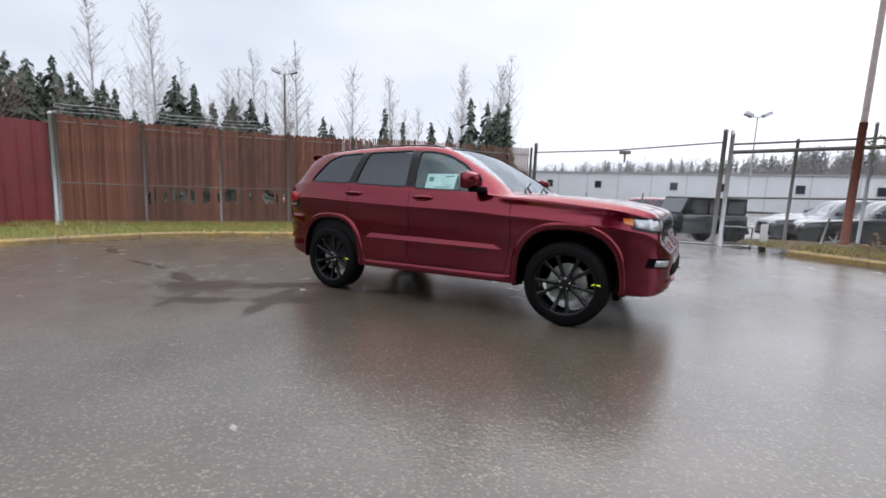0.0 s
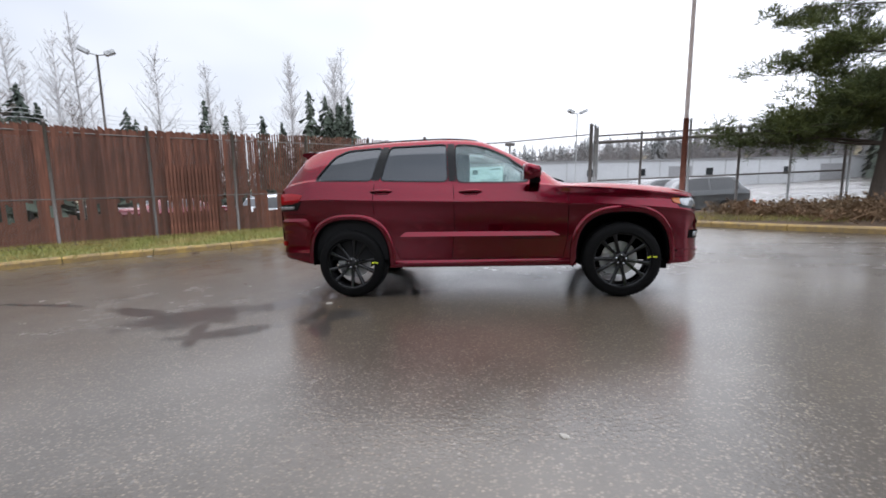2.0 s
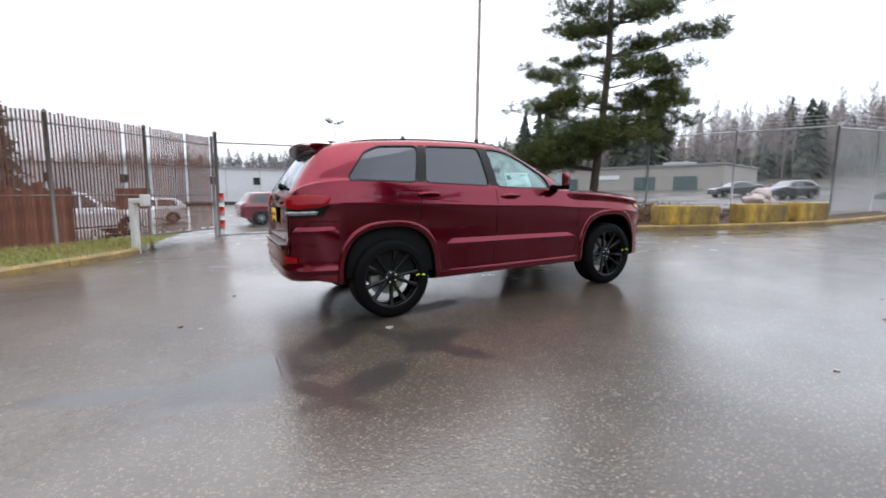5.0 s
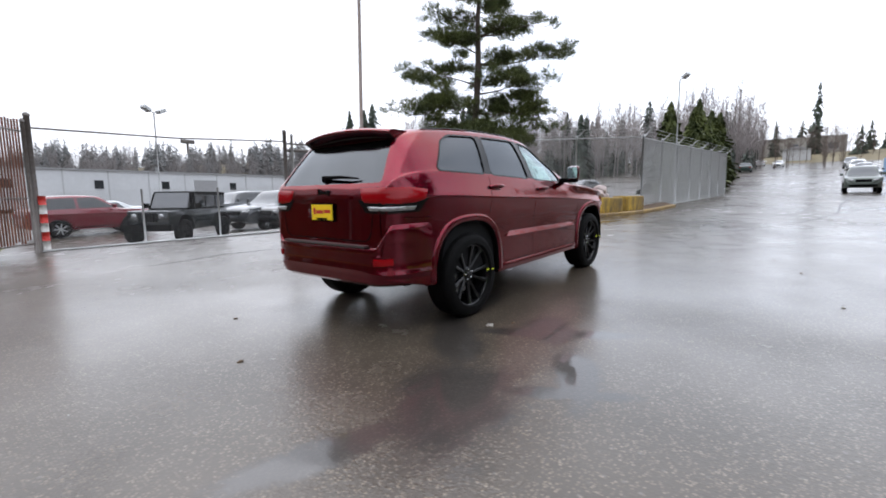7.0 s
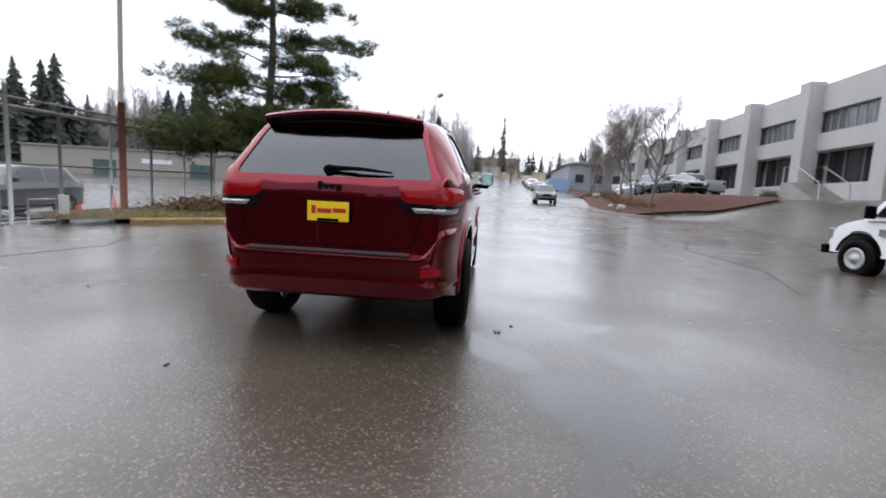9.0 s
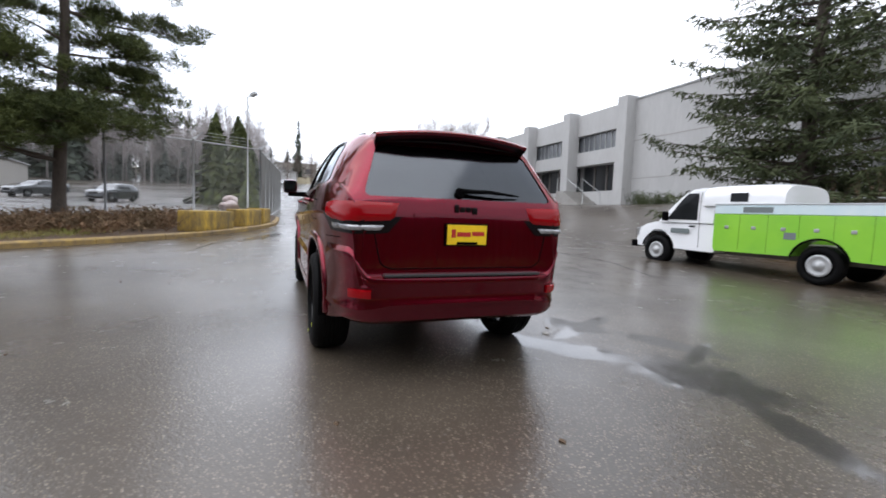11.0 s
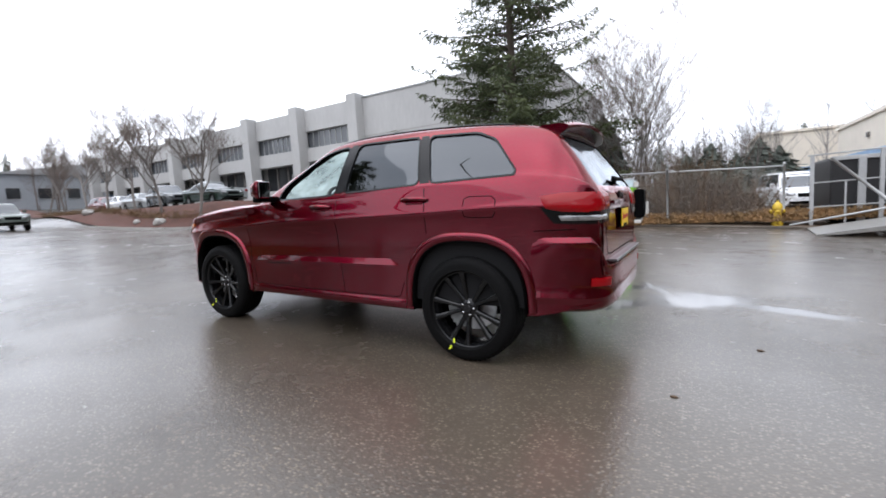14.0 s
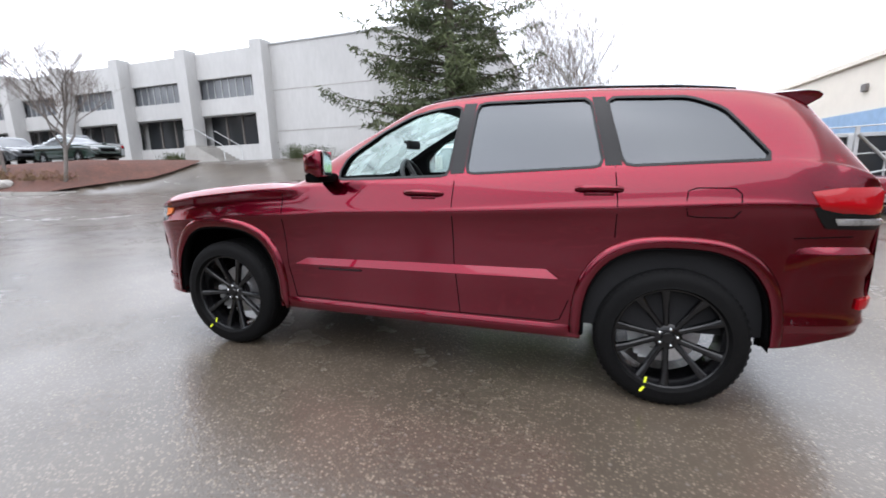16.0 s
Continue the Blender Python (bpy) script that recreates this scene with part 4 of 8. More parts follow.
gate = thing("sliding_gate", "rusty sliding gate with its leaf slid open behind the pole", "gate")
for (x, y), h in ((GW, 3.0), (GE, 2.95)):
    part("post", post_mesh(h, 0.055, DARK_STEEL), None, gate, at=Matrix.Translation((x, y, ground_z(x, y))))
part("post", post_mesh(2.85, 0.04, GALV), None, gate, at=Matrix.Translation((GE[0] + 0.17, GE[1] - 0.1, ground_z(*GE))))
for k in range(6):
    bm = bmesh.new()
    tube(bm, [(GW[0] + 0.09, GW[1] - 0.06, ground_z(*GW) + 0.05 + 0.2 * k), (GW[0] + 0.09, GW[1] - 0.06, ground_z(*GW) + 0.25 + 0.2 * k)], 0.07, 10)
    part("warning_band", bm, SAFETY_RED if k % 2 else WHITE_POST, gate)
r = bmesh.new()
tube(r, [(*GW, ground_z(*GW) + 2.72), ((GW[0] + GE[0]) / 2, (GW[1] + GE[1]) / 2, 2.62), (*GE, ground_z(*GE) + 2.66)], 0.02, 8)
part("top_rail", r, DARK_STEEL, gate)
r = bmesh.new()
box(r, 0.02, 9.24, 2.5, 0.34, 9.34, 2.6, 0.02)
tube(r, [(0.18, 9.3, 2.52), (0.18, 9.3, 2.25)], 0.03, 8)
part("roller", r, DARK_STEEL, gate)
for off in (0.0, 0.12):
    r = bmesh.new()
    tube(r, [(GW[0], GW[1] - off, ground_z(*GW) + 0.025), (GE[0], GE[1] - off, ground_z(*GE) + 0.025)], 0.02, 6)
    part("ground_track", r, GALV, gate)
tagged(part("wire_mesh", chain_link((*GW, ground_z(*GW)), (*GE, ground_z(*GE)), 0.06, 1.35, 0.07, 0.0013), None, gate), kind="stuff")
for off in (0.35, 0.66):
    px, py = lerp(GW[0], GE[0], off), lerp(GW[1], GE[1], off)
    part("gate_upright", post_mesh(1.35, 0.022, GALV, False), None, gate, at=Matrix.Translation((px, py, ground_z(px, py))))
LEAF = [(2.8, 8.95), (9.6, 8.75)]
for h, rad in ((0.06, 0.03), (1.25, 0.025), (2.42, 0.05), (2.62, 0.028)):
    r = bmesh.new()
    tube(r, [(*LEAF[0], ground_z(*LEAF[0]) + h), (*LEAF[1], ground_z(*LEAF[1]) + h)], rad, 8)
    part("leaf_bar", r, DARK_STEEL, gate)
for k in range(6):
    x, y = lerp(LEAF[0][0], LEAF[1][0], k / 5), lerp(LEAF[0][1], LEAF[1][1], k / 5)
    part("leaf_upright", post_mesh(2.65 if k % 2 else 2.95, 0.035, GALV if k % 2 == 0 else DARK_STEEL), None, gate, at=Matrix.Translation((x, y, ground_z(x, y))))
    if k < 5:
        x2, y2 = lerp(LEAF[0][0], LEAF[1][0], (k + 1) / 5), lerp(LEAF[0][1], LEAF[1][1], (k + 1) / 5)
        tagged(part("wire_mesh", chain_link((x, y, ground_z(x, y)), (x2, y2, ground_z(x2, y2)), 0.08, 1.25, 0.065, 0.002), None, gate), kind="stuff")
cage = bmesh.new()
for zz in (0.12, 0.62):
    tube(cage, [(2.85, 8.3, zz), (3.45, 8.3, zz), (3.45, 8.65, zz)], 0.02, 6)
for xx in (2.85, 3.45):
    tube(cage, [(xx, 8.3, 0.0), (xx, 8.3, 0.62)], 0.02, 6)
part("motor_guard", cage, GALV, gate)
bx = bmesh.new()
box(bx, 3.62, 8.3, 0.05, 3.76, 8.44, 0.72, 0.01)
part("guard_post", bx, WHITE_POST, gate)
st = bmesh.new()
tube(st, [(4.7, 8.2, 0.05), (4.85, 8.25, 0.95)], 0.022, 6)
part("stub_post", st, GALV, gate)

wire_fence("chain_link_fence", "tall galvanised chain-link fence round the east lot", [(9.7, 8.7), (11.4, 6.2), (14.57, 1.85)], 3.0, 2.6, (1.0,), barbs=True)
wire_fence("chain_link_fence", "galvanised chain-link fence with barbed wire along the road", [(14.57, 1.85), (32.5, 0.95)], 2.95, 2.6, (1.0, 0.03), pitch=0.055, barbs=True, wire_r=0.0042)
wire_fence("chain_link_fence", "old chain-link fence along the south verge", [(3.5, -14.2), (-1.8, -13.45), (-5.0, -13.4)], 1.85, 3.2, (1.0,), wire_r=0.0010)


def flood_lamp(label, x, y, h, heads, r=0.07, mat=RUST, lean=(0, 0), size=1.0):
    lamp = thing("street_lamp", label, "lamp post", at=Matrix.Translation((x, y, ground_z(x, y))))
    bm = bmesh.new()
    tube(bm, [(0, 0, -0.2), (lean[0], lean[1], h)], [r, r * 0.7], 10)
    part("pole", bm, mat, lamp)
    for a in heads:
        bm = bmesh.new()
        box(bm, -0.30 * size, -0.24 * size, -0.12 * size, 0.30 * size, 0.24 * size, 0.14 * size, 0.04 * size)
        part("lamp_head", bm, GALV, lamp, at=pose(lean[0] + 0.42 * math.cos(radians(a)), lean[1] + 0.42 * math.sin(radians(a)), h + 0.12, 0, -25, a))
        bm = bmesh.new()
        tube(bm, [(lean[0], lean[1], h - 0.02), (lean[0] + 0.3 * math.cos(radians(a)), lean[1] + 0.3 * math.sin(radians(a)), h + 0.05)], 0.03, 6)
        part("arm", bm, GALV, lamp)
    return lamp


flood_lamp("twin floodlight on a weathered pole behind the brown fence", -15.9, 10.1, 7.0, (40, 220), 0.055, DARK_STEEL, size=0.62)
flood_lamp("twin floodlight on a grey pole in the fenced lot", 4.1, 23.2, 5.9, (20, 200), 0.04, GALV, size=0.7)
flood_lamp("single floodlight on a grey pole behind the chain-link fence", 26.5, 3.0, 7.4, (-120,), 0.045, GALV, size=0.7)
tp = thing("steel_pole", "tall pole, rusty red below and bare galvanised above", "pole", at=Matrix.Translation((5.15, 8.2, ground_z(5, 8))))
bm = bmesh.new()
tube(bm, [(0, 0, -0.2), (0, 0, 2.9)], [0.085, 0.075], 14)
part("lower_pole", bm, RUST, tp, "rusty red lower pole")
bm = bmesh.new()
tube(bm, [(0, 0, 2.9), (-0.05, -0.25, 15)], [0.062, 0.04], 14)
part("upper_pole", bm, material("weathered_pole", (0.22, 0.19, 0.17), 0.6, 0.2, grain=0.6, scale=10, dark=(0.14, 0.08, 0.06)), tp, "weathered grey upper pole")
bm = bmesh.new()
lathe(bm, [(0.22, 0.0), (0.22, 0.18), (0.12, 0.22), (0.0, 0.22)], "z", 16)
part("footing", bm, CONC, tp)

vp = thing("standpipe", "chalky white post with a pipe elbow at the verge", "bollard", at=pose(-4.42, 6.25, ground_z(-4.4, 6.2) + 0.08, 0, 0, -35))
bm = bmesh.new()
box(bm, -0.06, -0.06, -0.1, 0.06, 0.06, 0.98, 0.012)
part("post", bm, WHITE_POST, vp)
bm = bmesh.new()
box(bm, -0.06, -0.06, 0.98, 0.28, 0.06, 1.08, 0.02)
box(bm, 0.22, -0.08, 0.92, 0.34, 0.08, 1.16, 0.02)
part("head", bm, WHITE_POST, vp)


for k, (x, y, turn) in enumerate(((9.0, 3.07, -27), (11.15, 2.22, -19), (12.85, 1.84, -10))):
    bm = bmesh.new()
    box(bm, (-0.84, -0.72, -0.66)[k], -0.30, 0.0, (0.84, 0.72, 0.66)[k], 0.30, 0.56, 0.045)
    bmesh.ops.subdivide_edges(bm, edges=[e for e in bm.edges if e.calc_length() > 0.2], cuts=3, use_grid_fill=True)
    for v_ in bm.verts:
        v_.co += Vector((0.6, 1, 0.8)) * 0.022 * noise.noise(v_.co * 4 + Vector((7 * k, 0, 0)))
    ob = part("concrete_barrier", bm, YELLOW_CONC, smooth=45, at=pose(x, y, ground_z(x, y) + 0.10, 0, 0, turn))
    tagged(ob, "chipped yellow concrete barrier block on the island", "barrier", "yellow barriers")
SACKING = material("crumpled_white_sacking", (0.50, 0.44, 0.42), 0.7, grain=0.6, scale=9, dark=(0.26, 0.15, 0.13), bump=0.6, bump_scale=12)
for k, (x, y, z, rad) in enumerate(((-0.38, 0.0, 0.10, 0.30), (0.30, 0.06, 0.10, 0.27), (-0.04, 0.03, 0.31, 0.25))):
    bm = bmesh.new()
    bmesh.ops.create_icosphere(bm, subdivisions=3, radius=rad)
    for v_ in bm.verts:
        v_.co = Vector((v_.co.x * 1.35, v_.co.y, v_.co.z * 0.72)) * (1 + 0.35 * noise.noise(v_.co * 5 + Vector((3 * k, 0, 0))))
    tagged(part("sack", bm, SACKING, smooth=60, at=pose(12.35 + x, 2.75 + y, ground_z(12.3, 2.7) + 0.60 + z)), "crumpled pale sack heaped on a concrete block", "sack", "heap of sacks")
plinth = bmesh.new()
box(plinth, -0.75, -0.38, -0.1, 0.8, 0.38, 0.48, 0.04)
tagged(part("concrete_block", plinth, CONC, at=pose(12.35, 2.75, ground_z(12.3, 2.7) + 0.1, 0, 0, -12)), "grey concrete block under the pale sacks", "concrete block")

# ---------------------------------------------------------------- the red car
from mathutils.bvhtree import BVHTree

# Knots along the car (x forward, metres): half width, underside, belt, glass top, roof edge and centre line.
BODY = {
    "W": ([-2.42, -2.41, -2.38, -2.33, -2.25, -2.1, -1.9, -1.4, 0, 1.2, 1.7, 1.9182, 2.0611, 2.1705, 2.2461, 2.2882, 2.305],
          [0.40, 0.58, 0.705, 0.78, 0.835, 0.885, 0.925, 0.960, 0.970, 0.965, 0.955, 0.925, 0.88, 0.80, 0.69, 0.52, 0.30]),
    "zb": ([-2.42, -2.38, -2.2, -1.95, -1, 1, 1.9182, 2.1284, 2.263, 2.305], [0.53, 0.47, 0.425, 0.375, 0.33, 0.33, 0.33, 0.33, 0.38, 0.46]),
    "top": ([-2.42, -2.4, -2.375, -2.368, -2.362, -2.35, -2.335, -2.28, -2.2, -2.1, -2.03, -1.95, -1.75, -1.4, -0.9, -0.5, -0.2, 0, 0.12, 0.3, 0.5, 0.7, 0.86, 0.92, 1.1, 1.5, 1.8761, 2.0443, 2.1284, 2.1705, 2.1915, 2.2041, 2.2461, 2.2798, 2.305],
            [0.66, 0.705, 0.725, 0.79, 1.08, 1.17, 1.215, 1.305, 1.430, 1.568, 1.652, 1.690, 1.730, 1.756, 1.770, 1.768, 1.752, 1.724, 1.683, 1.590, 1.472, 1.338, 1.215, 1.200, 1.196, 1.170, 1.122, 1.085, 1.055, 1.022, 0.96, 0.81, 0.74, 0.69, 0.58]),
    "belt": ([-2.42, -2.37, -2.34, -2.25, -2.1, -1.85, -1.1, -0.25, 0.5, 0.86, 1.2, 1.8761, 2.0864, 2.1873, 2.305], [0.66, 0.76, 1.18, 1.262, 1.300, 1.318, 1.285, 1.235, 1.20, 1.165, 1.14, 1.062, 1.018, 0.945, 0.56]),
    "yr": ([-2.42, -2.3, -2.03, -1.7, -0.9, -0.2, 0.1, 0.5, 0.86, 1.2, 1.9602, 2.1705, 2.305], [0.70, 0.66, 0.615, 0.635, 0.655, 0.645, 0.64, 0.70, 0.76, 0.79, 0.77, 0.72, 0.6]),
}


def section(c, x):
    """Half of the car's cross-section at x, from the underside's middle to the roof's."""
    W, zb, top, belt, yr = (c[k](x) for k in ("W", "zb", "top", "belt", "yr"))
    top = max(top, zb + 0.06)
    belt = min(max(belt, zb + 0.04), top - 0.012)
    k = min(1.0, W / 0.95)
    lift = top - belt
    yb = W - 0.055 * min(1, lift / 0.25) - 0.02 * (1 - smooth01((lift - 0.08) / 0.3))
    yr = min(yr, yb - 0.02) if W > 0.3 else yb * 0.8
    low = belt - zb
    pts = [(0, zb), (0.55 * W, zb), (W - 0.075 * k, zb + 0.004), (W - 0.042 * k, zb + min(0.035, 0.1 * low)), (W - 0.041 * k, zb + 0.18 * low),
           (W - 0.036 * k, zb + 0.38 * low), (W - 0.035 * k, zb + 0.58 * low), (W - 0.018 * k, zb + 0.72 * low), (W - 0.001 * k, zb + 0.785 * low),
           (W - 0.009 * k, zb + 0.822 * low), (W - 0.030 * k, zb + 0.91 * low), (yb, belt)]
    pts += [(lerp(yb - 0.006, yr + 0.035, u), lerp(belt, top - 0.082 * min(1, lift / 0.35), v)) for u, v in ((0.08, 0.10), (0.34, 0.42), (0.68, 0.76), (1.0, 1.0))]
    pts += [(yr - 0.02, top - 0.040 * min(1, lift / 0.35)), (yr - 0.15, top - 0.018 * min(1, lift / 0.35)), (0.5 * yr, top - 0.009), (0.25 * yr, top - 0.002), (0, top)]
    return pts


def fine(points, per=3):
    """Catmull-Rom through the points."""
    p = np.array(points, float)
    p = np.vstack([2 * p[0] - p[1], p, 2 * p[-1] - p[-2]])
    out = []
    for i in range(1, len(p) - 2):
        for k in range(per):
            t = k / per
            out.append(0.5 * (2 * p[i] + (p[i + 1] - p[i - 1]) * t + (2 * p[i - 1] - 5 * p[i] + 4 * p[i + 1] - p[i + 2]) * t**2 + (3 * p[i] - p[i - 1] - 3 * p[i + 1] + p[i + 2]) * t**3))
    return np.vstack([out, p[-2]])


def loft(table, stations, per=3, inset=0.0, floor=None):
    """A closed body lofted through cross-sections."""
    c = {k: curve_of(*v) for k, v in table.items()}
    bm, rows = bmesh.new(), []
    for x in stations:
        half = fine(section(c, x), per)
        if inset:
            half = np.stack([np.maximum(half[:, 0] - inset, 0), np.maximum(half[:, 1] - inset, floor)], 1)
        loop = [(y, z) for y, z in half] + [(-y, z) for y, z in half[-2:0:-1]]
        rows.append([bm.verts.new((x, y, z)) for y, z in loop])
    n = len(rows[0])
    for a, b in zip(rows, rows[1:]):
        for k in range(n):
            bm.faces.new((a[k], b[k], b[(k + 1) % n], a[(k + 1) % n])).smooth = True
    bm.faces.new(rows[0])
    bm.faces.new(rows[-1][::-1])
    bmesh.ops.recalc_face_normals(bm, faces=bm.faces)
    return bm


STATIONS = sorted({round(float(v), 4) for v in [*np.linspace(-2.42, -2.33, 22), *np.linspace(-2.33, -1.9, 26), *np.linspace(-1.9, 1.85, 95), *np.linspace(1.85, 2.19, 24), *np.linspace(2.19, 2.305, 20)]})


class Skin:
    """The uncut body, onto which panes, lamps and trim are laid."""

    def __init__(self, bm):
        bm.normal_update()
        self.tree = BVHTree.FromBMesh(bm)

    def lay(self, way, a, b, centre=(0, 0)):
        """The place and normal where the point (a, b) meets the skin: seen from a side ('+y', '-y': a = x), an end ('+x', '-x': a = y),
        from above ('z': b = y) or round an upright axis ('round': a = degrees)."""
        if way in ("+y", "-y"):
            s = 1 if way == "+y" else -1
            o, d = Vector((a, s * 3, b)), Vector((0, -s, 0))
        elif way in ("+x", "-x"):
            s = 1 if way == "+x" else -1
            o, d = Vector((s * 4, a, b)), Vector((-s, 0, 0))
        elif way == "z":
            o, d = Vector((a, b, 4)), Vector((0, 0, -1))
        else:
            u = Vector((math.cos(radians(a)), math.sin(radians(a)), 0))
            o, d = Vector((centre[0], centre[1], b)) + 3 * u, -u
        p, n, _, _ = self.tree.ray_cast(o, d)
        if p is None:
            p, n, _, _ = self.tree.find_nearest(o + d * 2.2)
        return p, (n if n.dot(d) < 0 else -n)

    def sheet(self, way, low, high, cols=16, rows=6, out=0.0, thick=0.006, centre=(0, 0), bm=None, mat=0, round_edge=0.0):
        """A plate laid on the skin between two edges (polylines), raised by out and thick deep."""
        bm = bm or bmesh.new()
        lo, hi = along(low, cols + 1), along(high, cols + 1)
        top, back = [], []
        for j in range(rows + 1):
            f = j / rows
            a, b = [], []
            for i in range(cols + 1):
                u, v = lo[i] * (1 - f) + hi[i] * f
                p, n = self.lay(way, u, v, centre)
                edge = min(i, cols - i, j, rows - j)
                rise = lerp(out[0], out[1], f) if isinstance(out, tuple) else out
                a.append(bm.verts.new(p + n * (rise - (round_edge if edge == 0 else 0))))
                b.append(bm.verts.new(p + n * (rise - thick)))
            top.append(a)
            back.append(b)
        fs = []
        for j in range(rows):
            for i in range(cols):
                fs.append(bm.faces.new((top[j][i], top[j][i + 1], top[j + 1][i + 1], top[j + 1][i])))
                fs.append(bm.faces.new((back[j][i], back[j + 1][i], back[j + 1][i + 1], back[j][i + 1])))
        for i in range(cols):
            fs.append(bm.faces.new((top[0][i], back[0][i], back[0][i + 1], top[0][i + 1])))
            fs.append(bm.faces.new((top[rows][i], top[rows][i + 1], back[rows][i + 1], back[rows][i])))
        for j in range(rows):
            fs.append(bm.faces.new((top[j][0], top[j + 1][0], back[j + 1][0], back[j][0])))
            fs.append(bm.faces.new((top[j][cols], back[j][cols], back[j + 1][cols], top[j + 1][cols])))
        for f in fs:
            f.material_index = mat
            f.smooth = True
        bmesh.ops.recalc_face_normals(bm, faces=fs)
        return bm

    def line(self, way, path, width, out=0.002, thick=0.008, closed=False, bm=None, steps=None, centre=(0, 0)):
        """A narrow strip along a path."""
        p = np.array(path + [path[0]] if closed else path, float)
        n = steps or max(4, int(np.sum(np.linalg.norm(np.diff(p, axis=0), axis=1)) / (0.04 if way != "round" else 4)))
        q = along(p, n + 1)
        t = np.gradient(q, axis=0)
        if closed:
            t[0] = t[-1] = q[1] - q[-2]
        if way == "round":
            side = np.tile([0.0, 1.0], (len(q), 1))
        else:
            side = np.stack([-t[:, 1], t[:, 0]], 1) / np.maximum(np.linalg.norm(t, axis=1), 1e-9)[:, None]
        return self.sheet(way, q - side * width / 2, q + side * width / 2, n, 1, out, thick, centre, bm)


def rounded(points, r, seg=4):
    """An outline with its corners rounded."""
    out, n = [], len(points)
    for i in range(n):
        p, a, b = (np.array(points[j % n], float) for j in (i, i - 1, i + 1))
        u, v = (a - p) / np.linalg.norm(a - p), (b - p) / np.linalg.norm(b - p)
        k = min(r, 0.45 * np.linalg.norm(a - p), 0.45 * np.linalg.norm(b - p))
        for s in range(seg + 1):
            t = s / seg
            out.append(tuple((1 - t) ** 2 * (p + u * k) + 2 * t * (1 - t) * p + t**2 * (p + v * k)))
    return out


def grown(points, d):
    """An outline moved outward by d (anticlockwise outlines)."""
    p = np.array(points, float)
    a = 0.5 * np.sum(p[:, 0] * np.roll(p[:, 1], -1) - np.roll(p[:, 0], -1) * p[:, 1])
    t = np.roll(p, -1, 0) - np.roll(p, 1, 0)
    nrm = np.stack([t[:, 1], -t[:, 0]], 1) / np.maximum(np.linalg.norm(t, axis=1), 1e-9)[:, None]
    return [tuple(q) for q in p + nrm * d * (1 if a > 0 else -1)]


HUB_X, HUB_Z = 1.4575, 0.386


def arch(cx, a, b, n=2.7, lo=-28, hi=208, steps=30):
    """A wheel arch: a squared ellipse about the hub."""
    pts = []
    for k in range(steps + 1):
        t = radians(lerp(lo, hi, k / steps))
        c, s = math.cos(t), math.sin(t)
        r = (abs(c / a) ** n + abs(s / b) ** n) ** (-1 / n)
        pts.append((cx + r * c, HUB_Z + r * s))
    return pts


WINDOWS = {
    "front": [(-0.215, 1.25), (0.53, 1.222), (0.50, 1.352), (0.30, 1.505), (0.09, 1.605), (-0.07, 1.642), (-0.252, 1.658)],
    "rear": [(-1.07, 1.302), (-0.325, 1.262), (-0.352, 1.668), (-0.985, 1.668)],
    "quarter": [(-1.845, 1.335), (-1.175, 1.306), (-1.075, 1.668), (-1.48, 1.656), (-1.635, 1.592)],
}


def edges_of(name):
    """The lower and upper edge of a side window."""
    w = WINDOWS[name]
    if name == "front":
        return [w[0], w[1]], [w[6], w[5], w[4], w[3], w[2], (0.515, 1.29)]
    if name == "rear":
        return [w[0], w[1]], [w[3], w[2]]
    return [w[0], w[1]], [(-1.80, 1.40), w[4], w[3], w[2]]


def cut(me, cutters):
    """The mesh with the closed cutter meshes taken out of it."""
    ob = bpy.data.objects.new("cut", me)
    scene.collection.objects.link(ob)
    tools = []
    for c in cutters:
        t = bpy.data.objects.new("tool", c)
        scene.collection.objects.link(t)
        tools.append(t)
        m = ob.modifiers.new("cut", "BOOLEAN")
        m.operation, m.solver, m.object = "DIFFERENCE", "EXACT", t
    got = bpy.data.meshes.new_from_object(ob.evaluated_get(bpy.context.evaluated_depsgraph_get()))
    for o in (ob, *tools):
        bpy.data.objects.remove(o)
    return got


def restore_normals(me, tree_bm):
    """Gives the cut body the smooth normals of the uncut one."""
    tree_bm.normal_update()
    tree = BVHTree.FromBMesh(tree_bm)
    tree_bm.faces.ensure_lookup_table()
    normals = []
    for poly in me.polygons:
        for li in poly.loop_indices:
            co = me.vertices[me.loops[li].vertex_index].co
            if poly.material_index == 0:
                p, n, i, d = tree.find_nearest(co)
                f = tree_bm.faces[i]
                ws = [1 / (1e-5 + (v.co - p).length) ** 2 for v in f.verts]
                s = sum((v.normal * w for v, w in zip(f.verts, ws)), Vector())
                normals.append(s.normalized() if s.dot(poly.normal) > 0.2 else poly.normal.copy())
            else:
                normals.append(poly.normal.copy())
    me.shade_smooth()
    me.normals_split_custom_set(normals)


